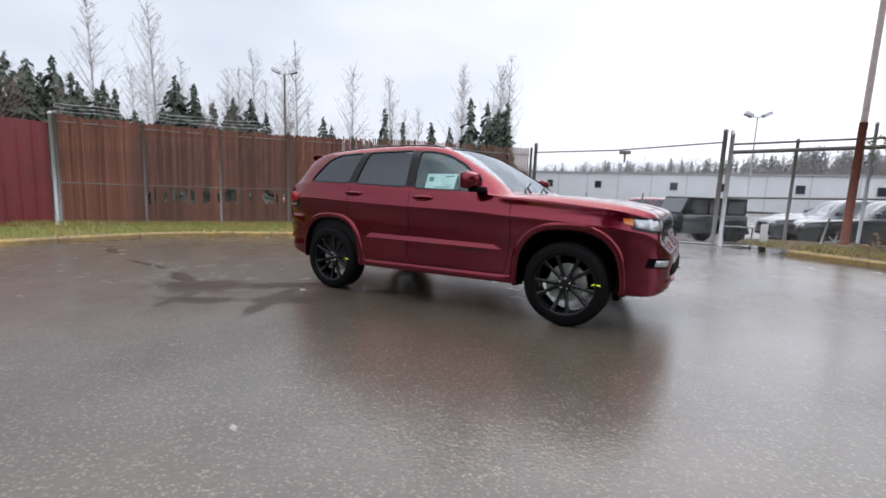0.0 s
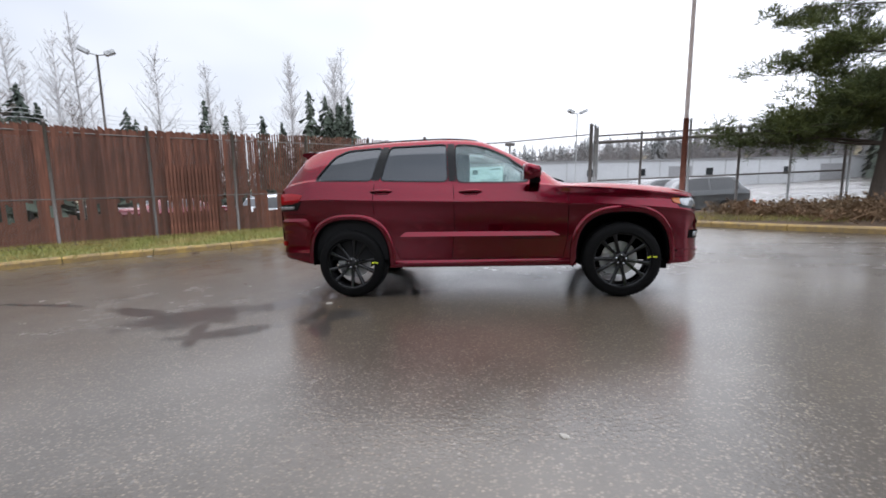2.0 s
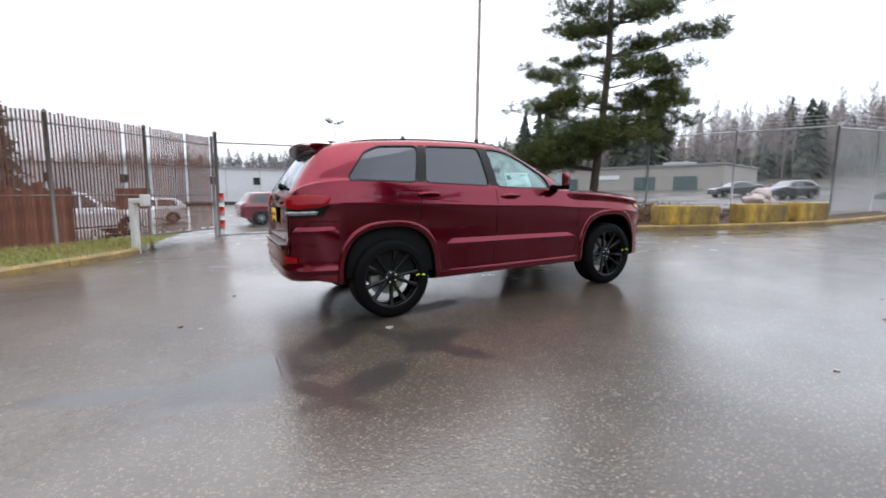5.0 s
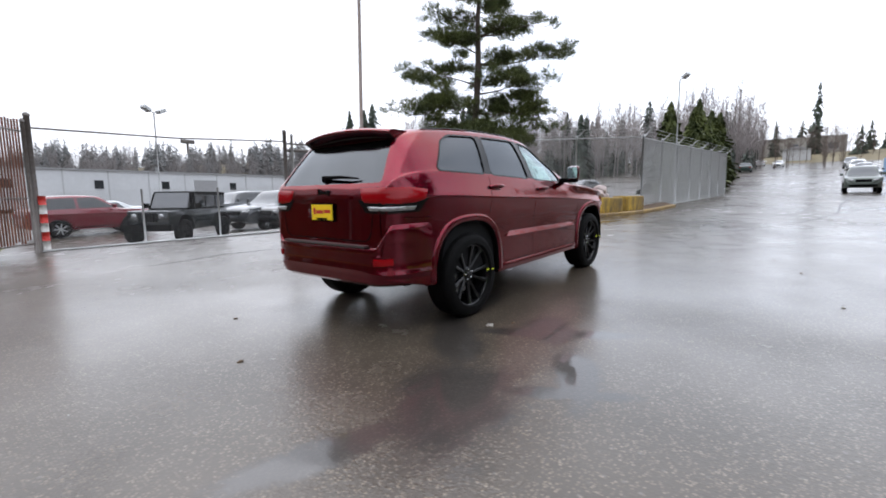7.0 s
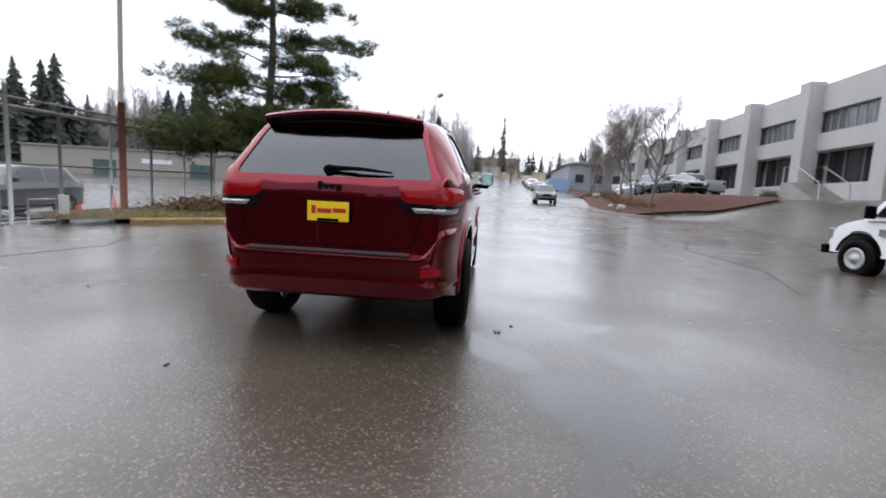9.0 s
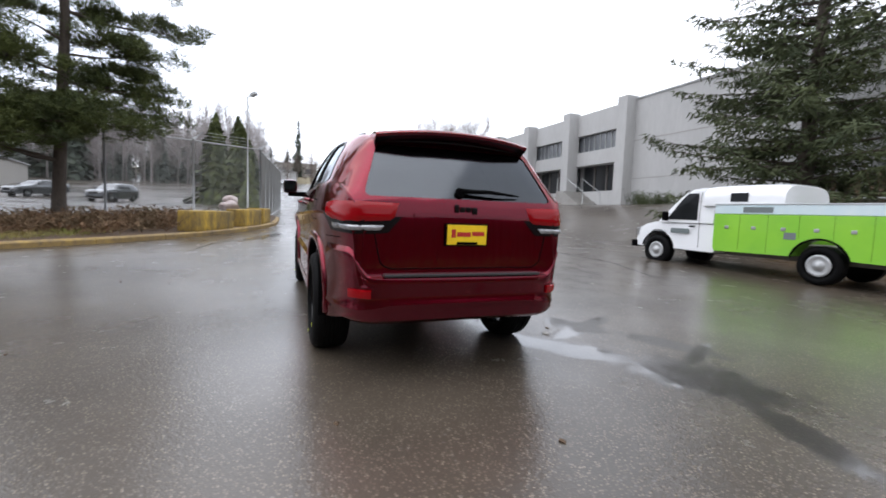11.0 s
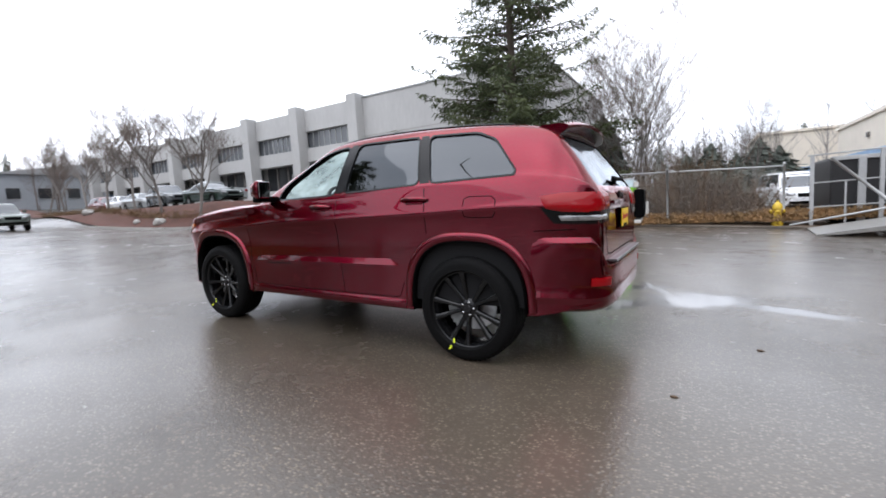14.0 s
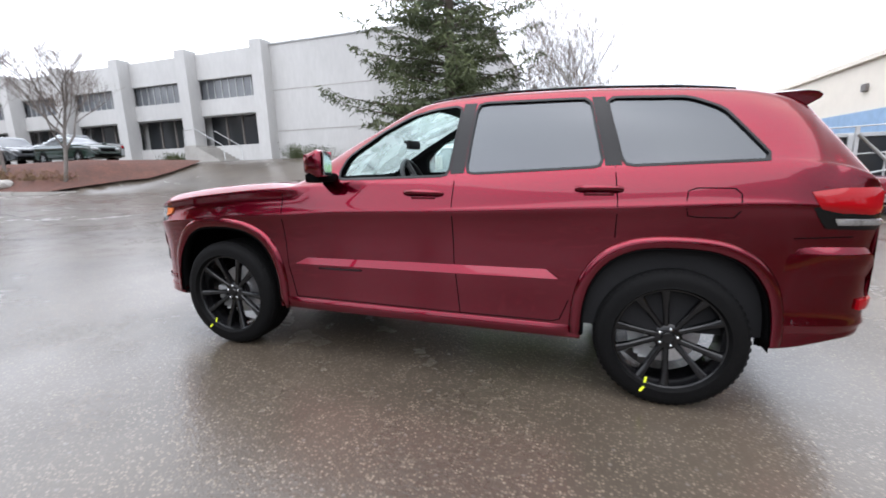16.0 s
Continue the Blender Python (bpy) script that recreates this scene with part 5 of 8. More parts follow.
def wheel_meshes():
    """Tyre, ten-spoke rim, disc brake, nuts: the outer face looks towards +y."""
    R, w = HUB_Z, 0.132
    tyre = bmesh.new()
    prof = [(0.278, -w + 0.02), (0.284, -w + 0.002), (0.300, -w - 0.004), (0.325, -w - 0.006), (0.36, -w + 0.004), (0.376, -w + 0.022), (R - 0.003, -w + 0.045)]
    for k in range(5):
        y0, y1 = lerp(-0.083, 0.083, k / 5) + 0.004, lerp(-0.083, 0.083, (k + 1) / 5) - 0.004
        prof += [(R, y0), (R, y1), (R - 0.009, y1 + 0.001), (R - 0.009, y1 + 0.007)]
    prof = prof[:-2] + [(R - 0.003, w - 0.045), (0.376, w - 0.022), (0.36, w - 0.004), (0.325, w + 0.006), (0.302, w + 0.004), (0.291, w + 0.007), (0.284, w - 0.002), (0.278, w - 0.02)]
    lathe(tyre, prof, steps=72)
    for k in range(60):  # shoulder blocks
        a = 2 * math.pi * k / 60
        for s in (-1, 1):
            m = Matrix.Rotation(-a, 4, "Y") @ Matrix.Translation((R - 0.010, s * (w - 0.030), 0))
            vs = [tyre.verts.new(m @ Vector(p)) for p in ((-0.012, 0.016 * s, -0.011), (0.008, 0, -0.011), (0.008, 0, 0.011), (-0.012, 0.016 * s, 0.011))]
            tyre.faces.new(vs)
    rim = bmesh.new()
    lathe(rim, [(0.278, -0.11), (0.278, -0.10), (0.262, -0.09), (0.254, 0.02), (0.262, 0.09), (0.270, 0.108), (0.282, 0.114), (0.284, 0.108), (0.272, 0.10)], steps=72)
    hub = bmesh.new()
    lathe(hub, [(0.0, 0.088), (0.028, 0.088), (0.032, 0.084), (0.036, 0.076), (0.062, 0.072), (0.074, 0.062), (0.076, 0.03), (0.0, 0.03)], steps=40)
    spokes = []
    for s in (-1, 1):
            spoke = bmesh.new()
            rows = []
            for r, half, y, depth, lean in ((0.058, 0.016, 0.070, 0.035, 0.0), (0.11, 0.0145, 0.078, 0.034, 0.004), (0.17, 0.015, 0.088, 0.034, 0.009), (0.225, 0.018, 0.099, 0.034, 0.013), (0.275, 0.023, 0.108, 0.034, 0.015)):
                z = s * lean
                rows.append([spoke.verts.new(Vector(p)) for p in ((r, y - depth, z - half * 1.15), (r, y - 0.006, z - half), (r, y, z - half * 0.55), (r, y, z + half * 0.55), (r, y - 0.006, z + half), (r, y - depth, z + half * 1.15))])
            for p, q in zip(rows, rows[1:]):
                for i in range(6):
                    spoke.faces.new((p[i], q[i], q[(i + 1) % 6], p[(i + 1) % 6]))
            bmesh.ops.recalc_face_normals(spoke, faces=spoke.faces)
            spokes.append(mesh_of("spoke", spoke, RIM_BLACK, smooth=35))
    disc = bmesh.new()
    lathe(disc, [(0.0, 0.0), (0.085, 0.0), (0.086, -0.02), (0.178, -0.02), (0.178, -0.046), (0.06, -0.046)], steps=48)
    cal = bmesh.new()
    for a0 in range(5):
        a = radians(-60 + a0 * 14)
        box(cal, *(0.125 * math.cos(a) - 0.03 + 0.02, -0.06, 0.145 * math.sin(a) - 0.03), *(0.125 * math.cos(a) + 0.07, 0.015, 0.145 * math.sin(a) + 0.03))
    nut = bmesh.new()
    lathe(nut, [(0.0, 0.082), (0.007, 0.082), (0.0095, 0.078), (0.0095, 0.06)], steps=6)
    tag = bmesh.new()
    box(tag, -0.018, -0.001, -0.0065, 0.018, 0.003, 0.0065, 0.002)
    return [mesh_of("tyre", tyre, RUBBER, smooth=40), mesh_of("rim", rim, RIM_BLACK, smooth=35), mesh_of("brake_disc", disc, STEEL, smooth=30),
            mesh_of("brake_caliper", cal, GALV), mesh_of("wheel_nut", nut, CHROME), mesh_of("sticker", tag, NEON), mesh_of("hub", hub, RIM_BLACK, smooth=35), *spokes]


def wheel(car, meshes, x, side, spin, tag_at, parent_label=""):
    """One wheel under the car: the rim is the part; tyre, brake, nuts and sticker belong to it."""
    m = pose(x, side * 0.812, HUB_Z, 0, 0, 0 if side > 0 else 180) @ Matrix.Rotation(radians(spin), 4, "Y")
    w = part("wheel", meshes[1], None, car, "gloss black ten-spoke alloy wheel", at=m)
    part("tyre", meshes[0], None, w, "black rubber tyre")
    part("hub", meshes[6], None, w)
    for k in range(5):
        for s in (0, 1):
            part("spoke", meshes[7 + s], None, w, at=Matrix.Rotation(-(2 * math.pi * k / 5 + (0.20 if s else -0.20)), 4, "Y"))
    part("brake_disc", meshes[2], None, w)
    part("brake_caliper", meshes[3], None, w, at=Matrix.Rotation(radians(-spin), 4, "Y"))
    for k in range(5):
        a = 2 * math.pi * (k + 0.5) / 5
        part("wheel_nut", meshes[4], None, w, at=Matrix.Translation((0.048 * math.cos(a), 0, 0.048 * math.sin(a))))
    a = radians(tag_at)
    for r in (0.262, 0.310):
        part("sticker", meshes[5], None, w, "fluorescent yellow sticker",
             at=Matrix.Rotation(radians(-spin), 4, "Y") @ Matrix.Rotation(-a, 4, "Y") @ Matrix.Translation((r, 0.116 if r < 0.29 else 0.141, 0)) @ Matrix.Rotation(radians(14 if r < 0.29 else -12), 4, "Y"))
    return w


def rear_bumper(car, skin):
    """The wrap-round rear bumper: a swept profile with a lower crease, a step across the tail and raised corner ledges."""
    angles = np.linspace(111, 249, 93)
    centre = Vector((-1.6, 0, 0))
    base = np.array([max((skin.lay("round", a, z, (-1.6, 0))[0] - centre - Vector((0, 0, z))).length for z in (0.52, 0.58, 0.64)) for a in angles])
    for _ in range(3):
        base = np.r_[base[0], (base[:-2] + 2 * base[1:-1] + base[2:]) / 4, base[-1]]
    bm, rows = bmesh.new(), []
    for a, r in zip(angles, base):
        c, n = math.cos(radians(a)), math.sin(radians(a))
        y = abs(r * n)
        out = smooth01((y - 0.655) / 0.12)
        zt, dip = lerp(0.738, 0.925, out), -0.035 * smooth01((y - 0.45) / 0.3)
        edge, back, lip = lerp(0.004, 0.028, out), lerp(-0.045, -0.004, out), lerp(0.022, 0.050, out)
        edge *= smooth01((min(a - 111, 249 - a) + 2) / 16)
        prof = ((0.405, -0.12), (0.412, -0.05), (0.440, -0.012), (0.500 + dip, -0.002), (0.530 + dip, 0.003), (0.540 + dip, 0.009), (0.550 + dip, 0.009), (0.566 + dip, 0.002),
                (0.61, 0.000), (lerp(0.61, zt - lip, 0.6), 0.003), (zt - lip, edge), (zt - lip * 0.85, edge - 0.002), (zt - 0.01, back + 0.006), (zt, back), (zt + 0.003, -0.13))
        rows.append([bm.verts.new((-1.6 + (r + o) * c, (r + o) * n, z)) for z, o in prof])
    for p, q in zip(rows, rows[1:]):
        for k in range(len(p) - 1):
            bm.faces.new((p[k], p[k + 1], q[k + 1], q[k]))
    bmesh.ops.recalc_face_normals(bm, faces=bm.faces)
    part("rear_bumper", bm, RED, car, "body-coloured wrap-round rear bumper", smooth=38)


def red_suv():
    car = thing("sport_utility_vehicle", "dark red mid-size SUV with black wheels parked on wet asphalt", "car", at=SLOPE)
    base = loft(BODY, STATIONS)
    skin = Skin(base)
    # ---- the shell, hollowed and opened
    shell = base.copy()
    cutters = []
    for cx in (HUB_X, -HUB_X):
        for s in (1, -1):
            c = bmesh.new()
            prism(c, [(x, s * 0.52, z) for x, z in arch(cx, 0.455, 0.497, lo=-89, hi=269, steps=44)[:-1]], (0, s * 0.8, 0))
            cutters.append(mesh_of("well", c, RED, BLACK_PLASTIC))
    cabin = loft(BODY, [float(v) for v in np.linspace(-2.12, 0.80, 50)], 2, 0.045, 0.42)
    cutters.append(mesh_of("cabin", cabin, RED, BLACK_PLASTIC, CABIN))
    for name, w in WINDOWS.items():
        for s in (1, -1):
            c = bmesh.new()
            prism(c, [(x, s * 0.40, z) for x, z in rounded(w, 0.035)], (0, s * 0.8, 0))
            cutters.append(mesh_of("opening", c, RED, BLACK_PLASTIC))
    front = [(0.84, -0.70), (0.84, 0.70), (0.03, 0.575), (0.03, -0.575)]
    c = bmesh.new()
    prism(c, [(x + 0.25, y, lerp(1.225, 1.70, (0.84 - x) / 0.81) + 0.25 * 1.6) for x, y in rounded(front, 0.07)], (-0.42, 0, -0.42 * 1.6))
    cutters.append(mesh_of("opening", c, RED, BLACK_PLASTIC))
    back = [(-0.695, 1.24), (0.695, 1.24), (0.57, 1.595), (-0.57, 1.595)]
    c = bmesh.new()
    prism(c, [(-2.8, y, z) for y, z in rounded(back, 0.05)], (0.95, 0, 0))
    cutters.append(mesh_of("opening", c, RED, BLACK_PLASTIC))
    for c in cutters:
        for f in c.polygons:
            f.material_index = 2 if c.name.startswith("cabin") else 1
    me = cut(mesh_of("body", shell, RED, BLACK_PLASTIC, CABIN), cutters)
    slots = [{"garnet_red_paint": 0, "black_plastic": 1, "cabin_black_trim": 2}.get(m.name if m else "", 1) for m in me.materials]
    kinds = [slots[f.material_index] if f.material_index < len(slots) else 1 for f in me.polygons]
    me.materials.clear()
    for m in (RED, BLACK_PLASTIC, CABIN):
        me.materials.append(m)
    for f, k in zip(me.polygons, kinds):
        f.material_index = k
    restore_normals(me, base)
    part("body", me, None, car, "dark garnet red painted body shell")

    # ---- glass and its black surrounds
    for s, way in ((1, "+y"), (-1, "-y")):
        for name in WINDOWS:
            lo, hi = edges_of(name)
            if not (name == "front" and s == 1):
                part({"front": "front_door_window", "rear": "rear_door_window", "quarter": "quarter_window"}[name],
                     skin.sheet(way, lo, hi, 14, 6, -0.009, 0.004), GLASS if name == "front" else TINT, car,
                     "lightly green tinted glass" if name == "front" else "dark privacy glass", smooth=40).visible_shadow = name != "front"
            part("window_trim", skin.line(way, grown(rounded(WINDOWS[name], 0.035), 0.004), 0.013, 0.003, 0.012, True), BLACK_GLOSS, car, smooth=50)
        part("centre_pillar", skin.sheet(way, [(-0.312, 1.262), (-0.228, 1.256)], [(-0.340, 1.672), (-0.262, 1.672)], 3, 8, 0.002, 0.008), BLACK_GLOSS, car, smooth=50)
        part("rear_pillar", skin.sheet(way, [(-1.165, 1.306), (-1.082, 1.303)], [(-1.065, 1.676), (-0.995, 1.676)], 3, 8, 0.002, 0.008), BLACK_GLOSS, car, smooth=50)
    ws = bmesh.new()
    rows = []
    for j in range(9):
        f = j / 8
        half = lerp(0.715, 0.59, f)
        rows.append([])
        for i in range(17):
            p, n = skin.lay("z", lerp(0.855, 0.015, f), lerp(-half, half, i / 16))
            rows[-1].append(ws.verts.new(p - n * 0.008))
    for a, b in zip(rows, rows[1:]):
        for i in range(16):
            ws.faces.new((a[i], a[i + 1], b[i + 1], b[i]))
    part("windscreen", ws, SCREEN, car, "wet windscreen glass", smooth=40).visible_shadow = False
    part("rear_window", skin.sheet("-x", [(0.715, 1.232), (-0.715, 1.232)], [(0.585, 1.605), (-0.585, 1.605)], 18, 8, -0.006, 0.004), REAR_GLASS, car, "rain-wet dark rear window", smooth=40)

    # ---- flanks: arch flares, door strips, sills, gaps, handles, mirrors
    for s, way in ((1, "+y"), (-1, "-y")):
        for cx in (HUB_X, -HUB_X):
            inner, outer = arch(cx, 0.452, 0.494, lo=-16 if cx > 0 else -20, hi=199 if cx > 0 else 197), arch(cx, 0.52, 0.562, lo=-13 if cx > 0 else -18, hi=195 if cx > 0 else 195)
            part("arch_flare", skin.sheet(way, inner, outer, 40, 4, 0.020, 0.045, round_edge=0.014), RED, car, "body-coloured wheel arch flare", smooth=60)
            house = bmesh.new()
            ring = arch(cx, 0.450, 0.492, lo=-2, hi=182)
            rim_, deep = [[house.verts.new((x, s * y, z)) for x, z in ring] for y in (0.925, 0.50)]
            for k in range(len(ring) - 1):
                house.faces.new((rim_[k], rim_[k + 1], deep[k + 1], deep[k]))
            house.faces.new(deep)
            part("wheel_housing", house, BLACK_PLASTIC, car, "black wheel housing", smooth=40)
            part("arch_lining", skin.sheet(way, arch(cx, 0.446, 0.488, lo=-20, hi=199), arch(cx, 0.456, 0.498, lo=-20, hi=199), 40, 1, 0.012, 0.08), BLACK_PLASTIC, car)
        part("door_moulding", skin.sheet(way, [(-0.87, 0.684), (0.0, 0.672), (0.85, 0.660)], [(-0.80, 0.732), (0.0, 0.720), (0.76, 0.703)], 40, 4, (0.020, 0.001), 0.03), RED, car, "raised body-coloured door strip", smooth=45)
        part("name_strip", skin.line(way, [(0.36, 0.640), (0.68, 0.634)], 0.012, 0.003, 0.01), BLACK_GLOSS, car, "dark raised lettering strip")
        part("sill", skin.sheet(way, [(-0.93, 0.345), (0.93, 0.345)], [(-0.95, 0.415), (0.95, 0.415)], 30, 3, 0.016, 0.03, round_edge=0.012), RED, car, smooth=45)
        for path in ([(-0.262, 1.25), (-0.252, 1.1), (-0.262, 0.75), (-0.30, 0.42)], [(-1.13, 1.30), (-1.150, 1.12), (-1.150, 0.93)], [(0.92, 1.17), (0.93, 0.95), (0.92, 0.66), (0.87, 0.43)],
                     [(-0.30, 0.425), (0.87, 0.425)], [(-0.93, 0.56), (-0.88, 0.43), (-0.30, 0.425)], [(-2.22, 0.965), (-1.96, 0.955)]):
            part("panel_gap", skin.line(way, path, 0.006, 0.0006, 0.006), BLACK_PLASTIC, car)
        for x0, z0 in ((-1.055, 1.178), (-0.075, 1.140)):
            part("handle_recess", skin.sheet(way, [(x0 - 0.075, z0 - 0.028), (x0 + 0.075, z0 - 0.030)], [(x0 - 0.075, z0 + 0.022), (x0 + 0.075, z0 + 0.020)], 8, 3, 0.0008, 0.004), RED, car)
            h = bmesh.new()
            pts = []
            for k in range(9):
                f = k / 8
                p, n = skin.lay(way, lerp(x0 - 0.115, x0 + 0.115, f), z0 + 0.004)
                pts.append(p + n * (0.006 + 0.036 * math.sin(math.pi * f) ** 0.5))
            tube(h, pts, [0.013, 0.016, 0.016, 0.016, 0.016, 0.016, 0.016, 0.016, 0.013], 10)
            part("door_handle", h, RED, car, "body-coloured door handle", smooth=50)
        mir = bmesh.new()
        box(mir, 0.52, min(s * 0.975, s * 1.135), 1.235, 0.67, max(s * 0.975, s * 1.135), 1.405, 0.045)
        for v in mir.verts:
            if v.co.x > 0.6:
                v.co.z = lerp(v.co.z, 1.32, 0.25)
                v.co.y = lerp(v.co.y, s * 1.03, 0.25)
            v.co.x -= 0.25 * (abs(v.co.y) - 0.975)
        m_ob = part("door_mirror", mir, RED, car, "red and black door mirror", smooth=50)
        arm = bmesh.new()
        box(arm, 0.54, min(s * 0.86, s * 1.08), 1.205, 0.645, max(s * 0.86, s * 1.08), 1.262, 0.02)
        part("mirror_base", arm, BLACK_PLASTIC, m_ob, smooth=50)
        gl = bmesh.new()
        box(gl, 0.508, min(s * 0.99, s * 1.125), 1.25, 0.515, max(s * 0.99, s * 1.125), 1.392, 0.002)
        for v in gl.verts:
            v.co.x -= 0.25 * (abs(v.co.y) - 0.975)
        part("mirror_glass", gl, CHROME, m_ob, "mirror glass")
        rail = bmesh.new()
        pts = []
        for k in range(17):
            x = lerp(-1.72, -0.02, k / 16)
            p, n = skin.lay("z", x, s * 0.585)
            pts.append(p + Vector((0, 0, 0.001 + 0.004 * min(1, 6 * min(k, 16 - k) / 16))))
        tube(rail, pts, 0.008, 8)
        part("roof_rail", rail, BLACK_GLOSS, car, "low black roof rail", smooth=60)
    part("fuel_door", skin.line("+y", rounded([(-1.71, 1.05), (-1.47, 1.05), (-1.47, 1.195), (-1.71, 1.195)], 0.035), 0.006, 0.0006, 0.005, True), BLACK_PLASTIC, car, "outline of the fuel filler door")

    # ---- tail: lamps, spoiler, wiper, badge, plate, bumper
    for s in (1, -1):
        c = (-1.72, s * 0.36)
        ang = lambda a: [(180 - s * (180 - q), z) for q, z in a]  # noqa: E731
        red_lo = ang([(121, 1.100), (130, 1.076), (150, 1.072), (167, 1.084)])
        red_hi = ang([(118, 1.180), (130, 1.198), (150, 1.202), (170, 1.196)])
        lamp = part("tail_lamp", skin.sheet("round", red_lo, red_hi, 26, 5, 0.012, 0.03, c, round_edge=0.01), LAMP_RED, car, "red tail lamp", smooth=50)
        part("reversing_lamp", skin.sheet("round", ang([(130, 1.022), (148, 1.020), (160, 1.022)]), ang([(128, 1.055), (148, 1.052), (162, 1.054)]), 18, 3, 0.011, 0.02, c, round_edge=0.006), LAMP_CLEAR, lamp, "clear reversing lamp", smooth=50)
        part("lamp_bezel", skin.sheet("round", ang([(126, 1.004), (148, 0.996), (164, 1.004)]), ang([(118, 1.11), (148, 1.10), (172, 1.11)]), 22, 3, 0.004, 0.02, c), BLACK_GLOSS, lamp, smooth=50)
        part("rear_reflector", skin.sheet("round", ang([(145, 0.592), (157, 0.588)]), ang([(145, 0.644), (157, 0.642)]), 10, 2, 0.020, 0.03, c, round_edge=0.004), LAMP_RED, car, "red bumper reflector", smooth=50)
    rear_bumper(car, skin)
    for z, y0, y1 in ((1.125, -0.37, 0.37),):
        part("tailgate_crease", skin.line("-x", [(y0, z), (y1, z)], 0.022, 0.016, 0.02), RED, car, smooth=60)
    part("tailgate_gap", skin.line("-x", [(0.66, 1.21), (0.62, 0.95), (0.585, 0.80), (0.52, 0.775), (-0.52, 0.775), (-0.585, 0.80), (-0.62, 0.95), (-0.66, 1.21)], 0.008, 0.001, 0.008), BLACK_PLASTIC, car)
    step = bmesh.new()
    box(step, -2.428, -0.57, 0.728, -2.350, 0.57, 0.747, 0.006)
    part("bumper_step", step, SCUFF, car, "wet black bumper scuff plate")
    sp = bmesh.new()
    rows = []
    for k in range(21):
        y = lerp(-0.585, 0.585, k / 20)
        e = abs(y) / 0.585
        x1 = -2.165 + 0.055 * e**3
        zt = 1.712 - 0.045 * e**2
        rows.append([sp.verts.new(p) for p in ((-1.90, y, zt + 0.005), (-2.04, y, zt + 0.012), (x1 + 0.02, y, zt + 0.004), (x1, y, zt - 0.012), (x1 + 0.008, y, zt - 0.03), (-2.05, y, zt - 0.062), (-2.03, y * 0.98, zt - 0.105), (-1.92, y * 0.96, zt - 0.06))])
    for a, b in zip(rows, rows[1:]):
        for i in range(8):
            f = sp.faces.new((a[i], a[(i + 1) % 8], b[(i + 1) % 8], b[i]))
            f.material_index = 1 if i in (4, 5, 6) else 0
    sp.faces.new(rows[0]), sp.faces.new(rows[-1][::-1])
    bmesh.ops.recalc_face_normals(sp, faces=sp.faces)
    part("roof_spoiler", sp, (RED, BLACK_GLOSS), car, "red roof spoiler with black underside", smooth=40)
    wp = bmesh.new()
    p0, n0 = skin.lay("-x", 0.03, 1.285)
    p1, n1 = skin.lay("-x", -0.42, 1.272)
    tube(wp, [p0 + n0 * 0.02, p0.lerp(p1, 0.5) + n0 * 0.035, p1 + n1 * 0.015], [0.018, 0.013, 0.006], 8)
    lathe(wp, [(0.0, 0.0), (0.03, 0.0), (0.036, 0.03), (0.0, 0.034)], "x", 16, centre=p0 + Vector((-0.03, 0, 0)))
    part("rear_wiper", wp, BLACK_PLASTIC, car, "black rear wiper", smooth=50)
    badge = bmesh.new()
    for y0, y1, z0, z1 in ((0.085, 0.055, 1.150, 1.205), (0.045, 0.012, 1.155, 1.190), (0.002, -0.032, 1.155, 1.190), (-0.042, -0.080, 1.142, 1.190)):
        p, n = skin.lay("-x", (y0 + y1) / 2, 1.17)
        box(badge, p.x - 0.012, min(y0, y1), z0, p.x + 0.004, max(y0, y1), z1, 0.004)
    part("badge", badge, BLACK_GLOSS, car, "small black tailgate badge", smooth=40)
    pl = bmesh.new()
    p, n = skin.lay("-x", 0.0, 1.0)
    box(pl, p.x - 0.022, -0.155, 0.925, p.x - 0.008, 0.155, 1.080, 0.006)
    plate = part("plate_frame", pl, BLACK_PLASTIC, car, "black plate surround")
    pl = bmesh.new()
    box(pl, p.x - 0.027, -0.145, 0.936, p.x - 0.020, 0.145, 1.070, 0.003)
    part("number_plate", pl, YELLOW_PLATE, plate, "yellow dealer plate with a red scrawl")
    ink = bmesh.new()
    for y0, y1, z0, z1 in ((0.115, 0.085, 0.985, 1.04), (0.075, -0.025, 0.992, 1.022), (-0.035, -0.125, 0.998, 1.026)):
        box(ink, p.x - 0.0285, min(y0, y1), z0, p.x - 0.026, max(y0, y1), z1)
    part("scrawl", ink, RED_INK, plate, "illegible red bars")
    ink = bmesh.new()
    box(ink, p.x - 0.0285, -0.075, 0.938, p.x - 0.026, 0.075, 0.956)
    part("frame_bar", ink, BLACK_PLASTIC, plate)
    ex = bmesh.new()
    lathe(ex, [(0.036, -2.12), (0.036, -2.275), (0.040, -2.282), (0.040, -2.287), (0.031, -2.285), (0.031, -2.18)], "x", 20, centre=(0, -0.53, 0.425))
    part("exhaust_tip", ex, CHROME, car, "chrome exhaust tip", smooth=40)
    ant = bmesh.new()
    tube(ant, [(-1.70, -0.0, 1.705), (-1.74, 0, 1.745), (-1.80, 0, 1.765)], [0.035, 0.022, 0.006], 8)
    part("roof_aerial", ant, BLACK_GLOSS, car, smooth=60)
    under = bmesh.new()
    box(under, -1.95, -0.55, 0.32, 2.0, 0.55, 0.42, 0.03)
    box(under, -1.62, -0.68, 0.30, -1.30, 0.68, 0.42, 0.03)
    tube(under, [(-HUB_X, -0.75, 0.38), (-HUB_X, 0.75, 0.38)], 0.05, 8)
    tube(under, [(HUB_X, -0.75, 0.38), (HUB_X, 0.75, 0.38)], 0.05, 8)
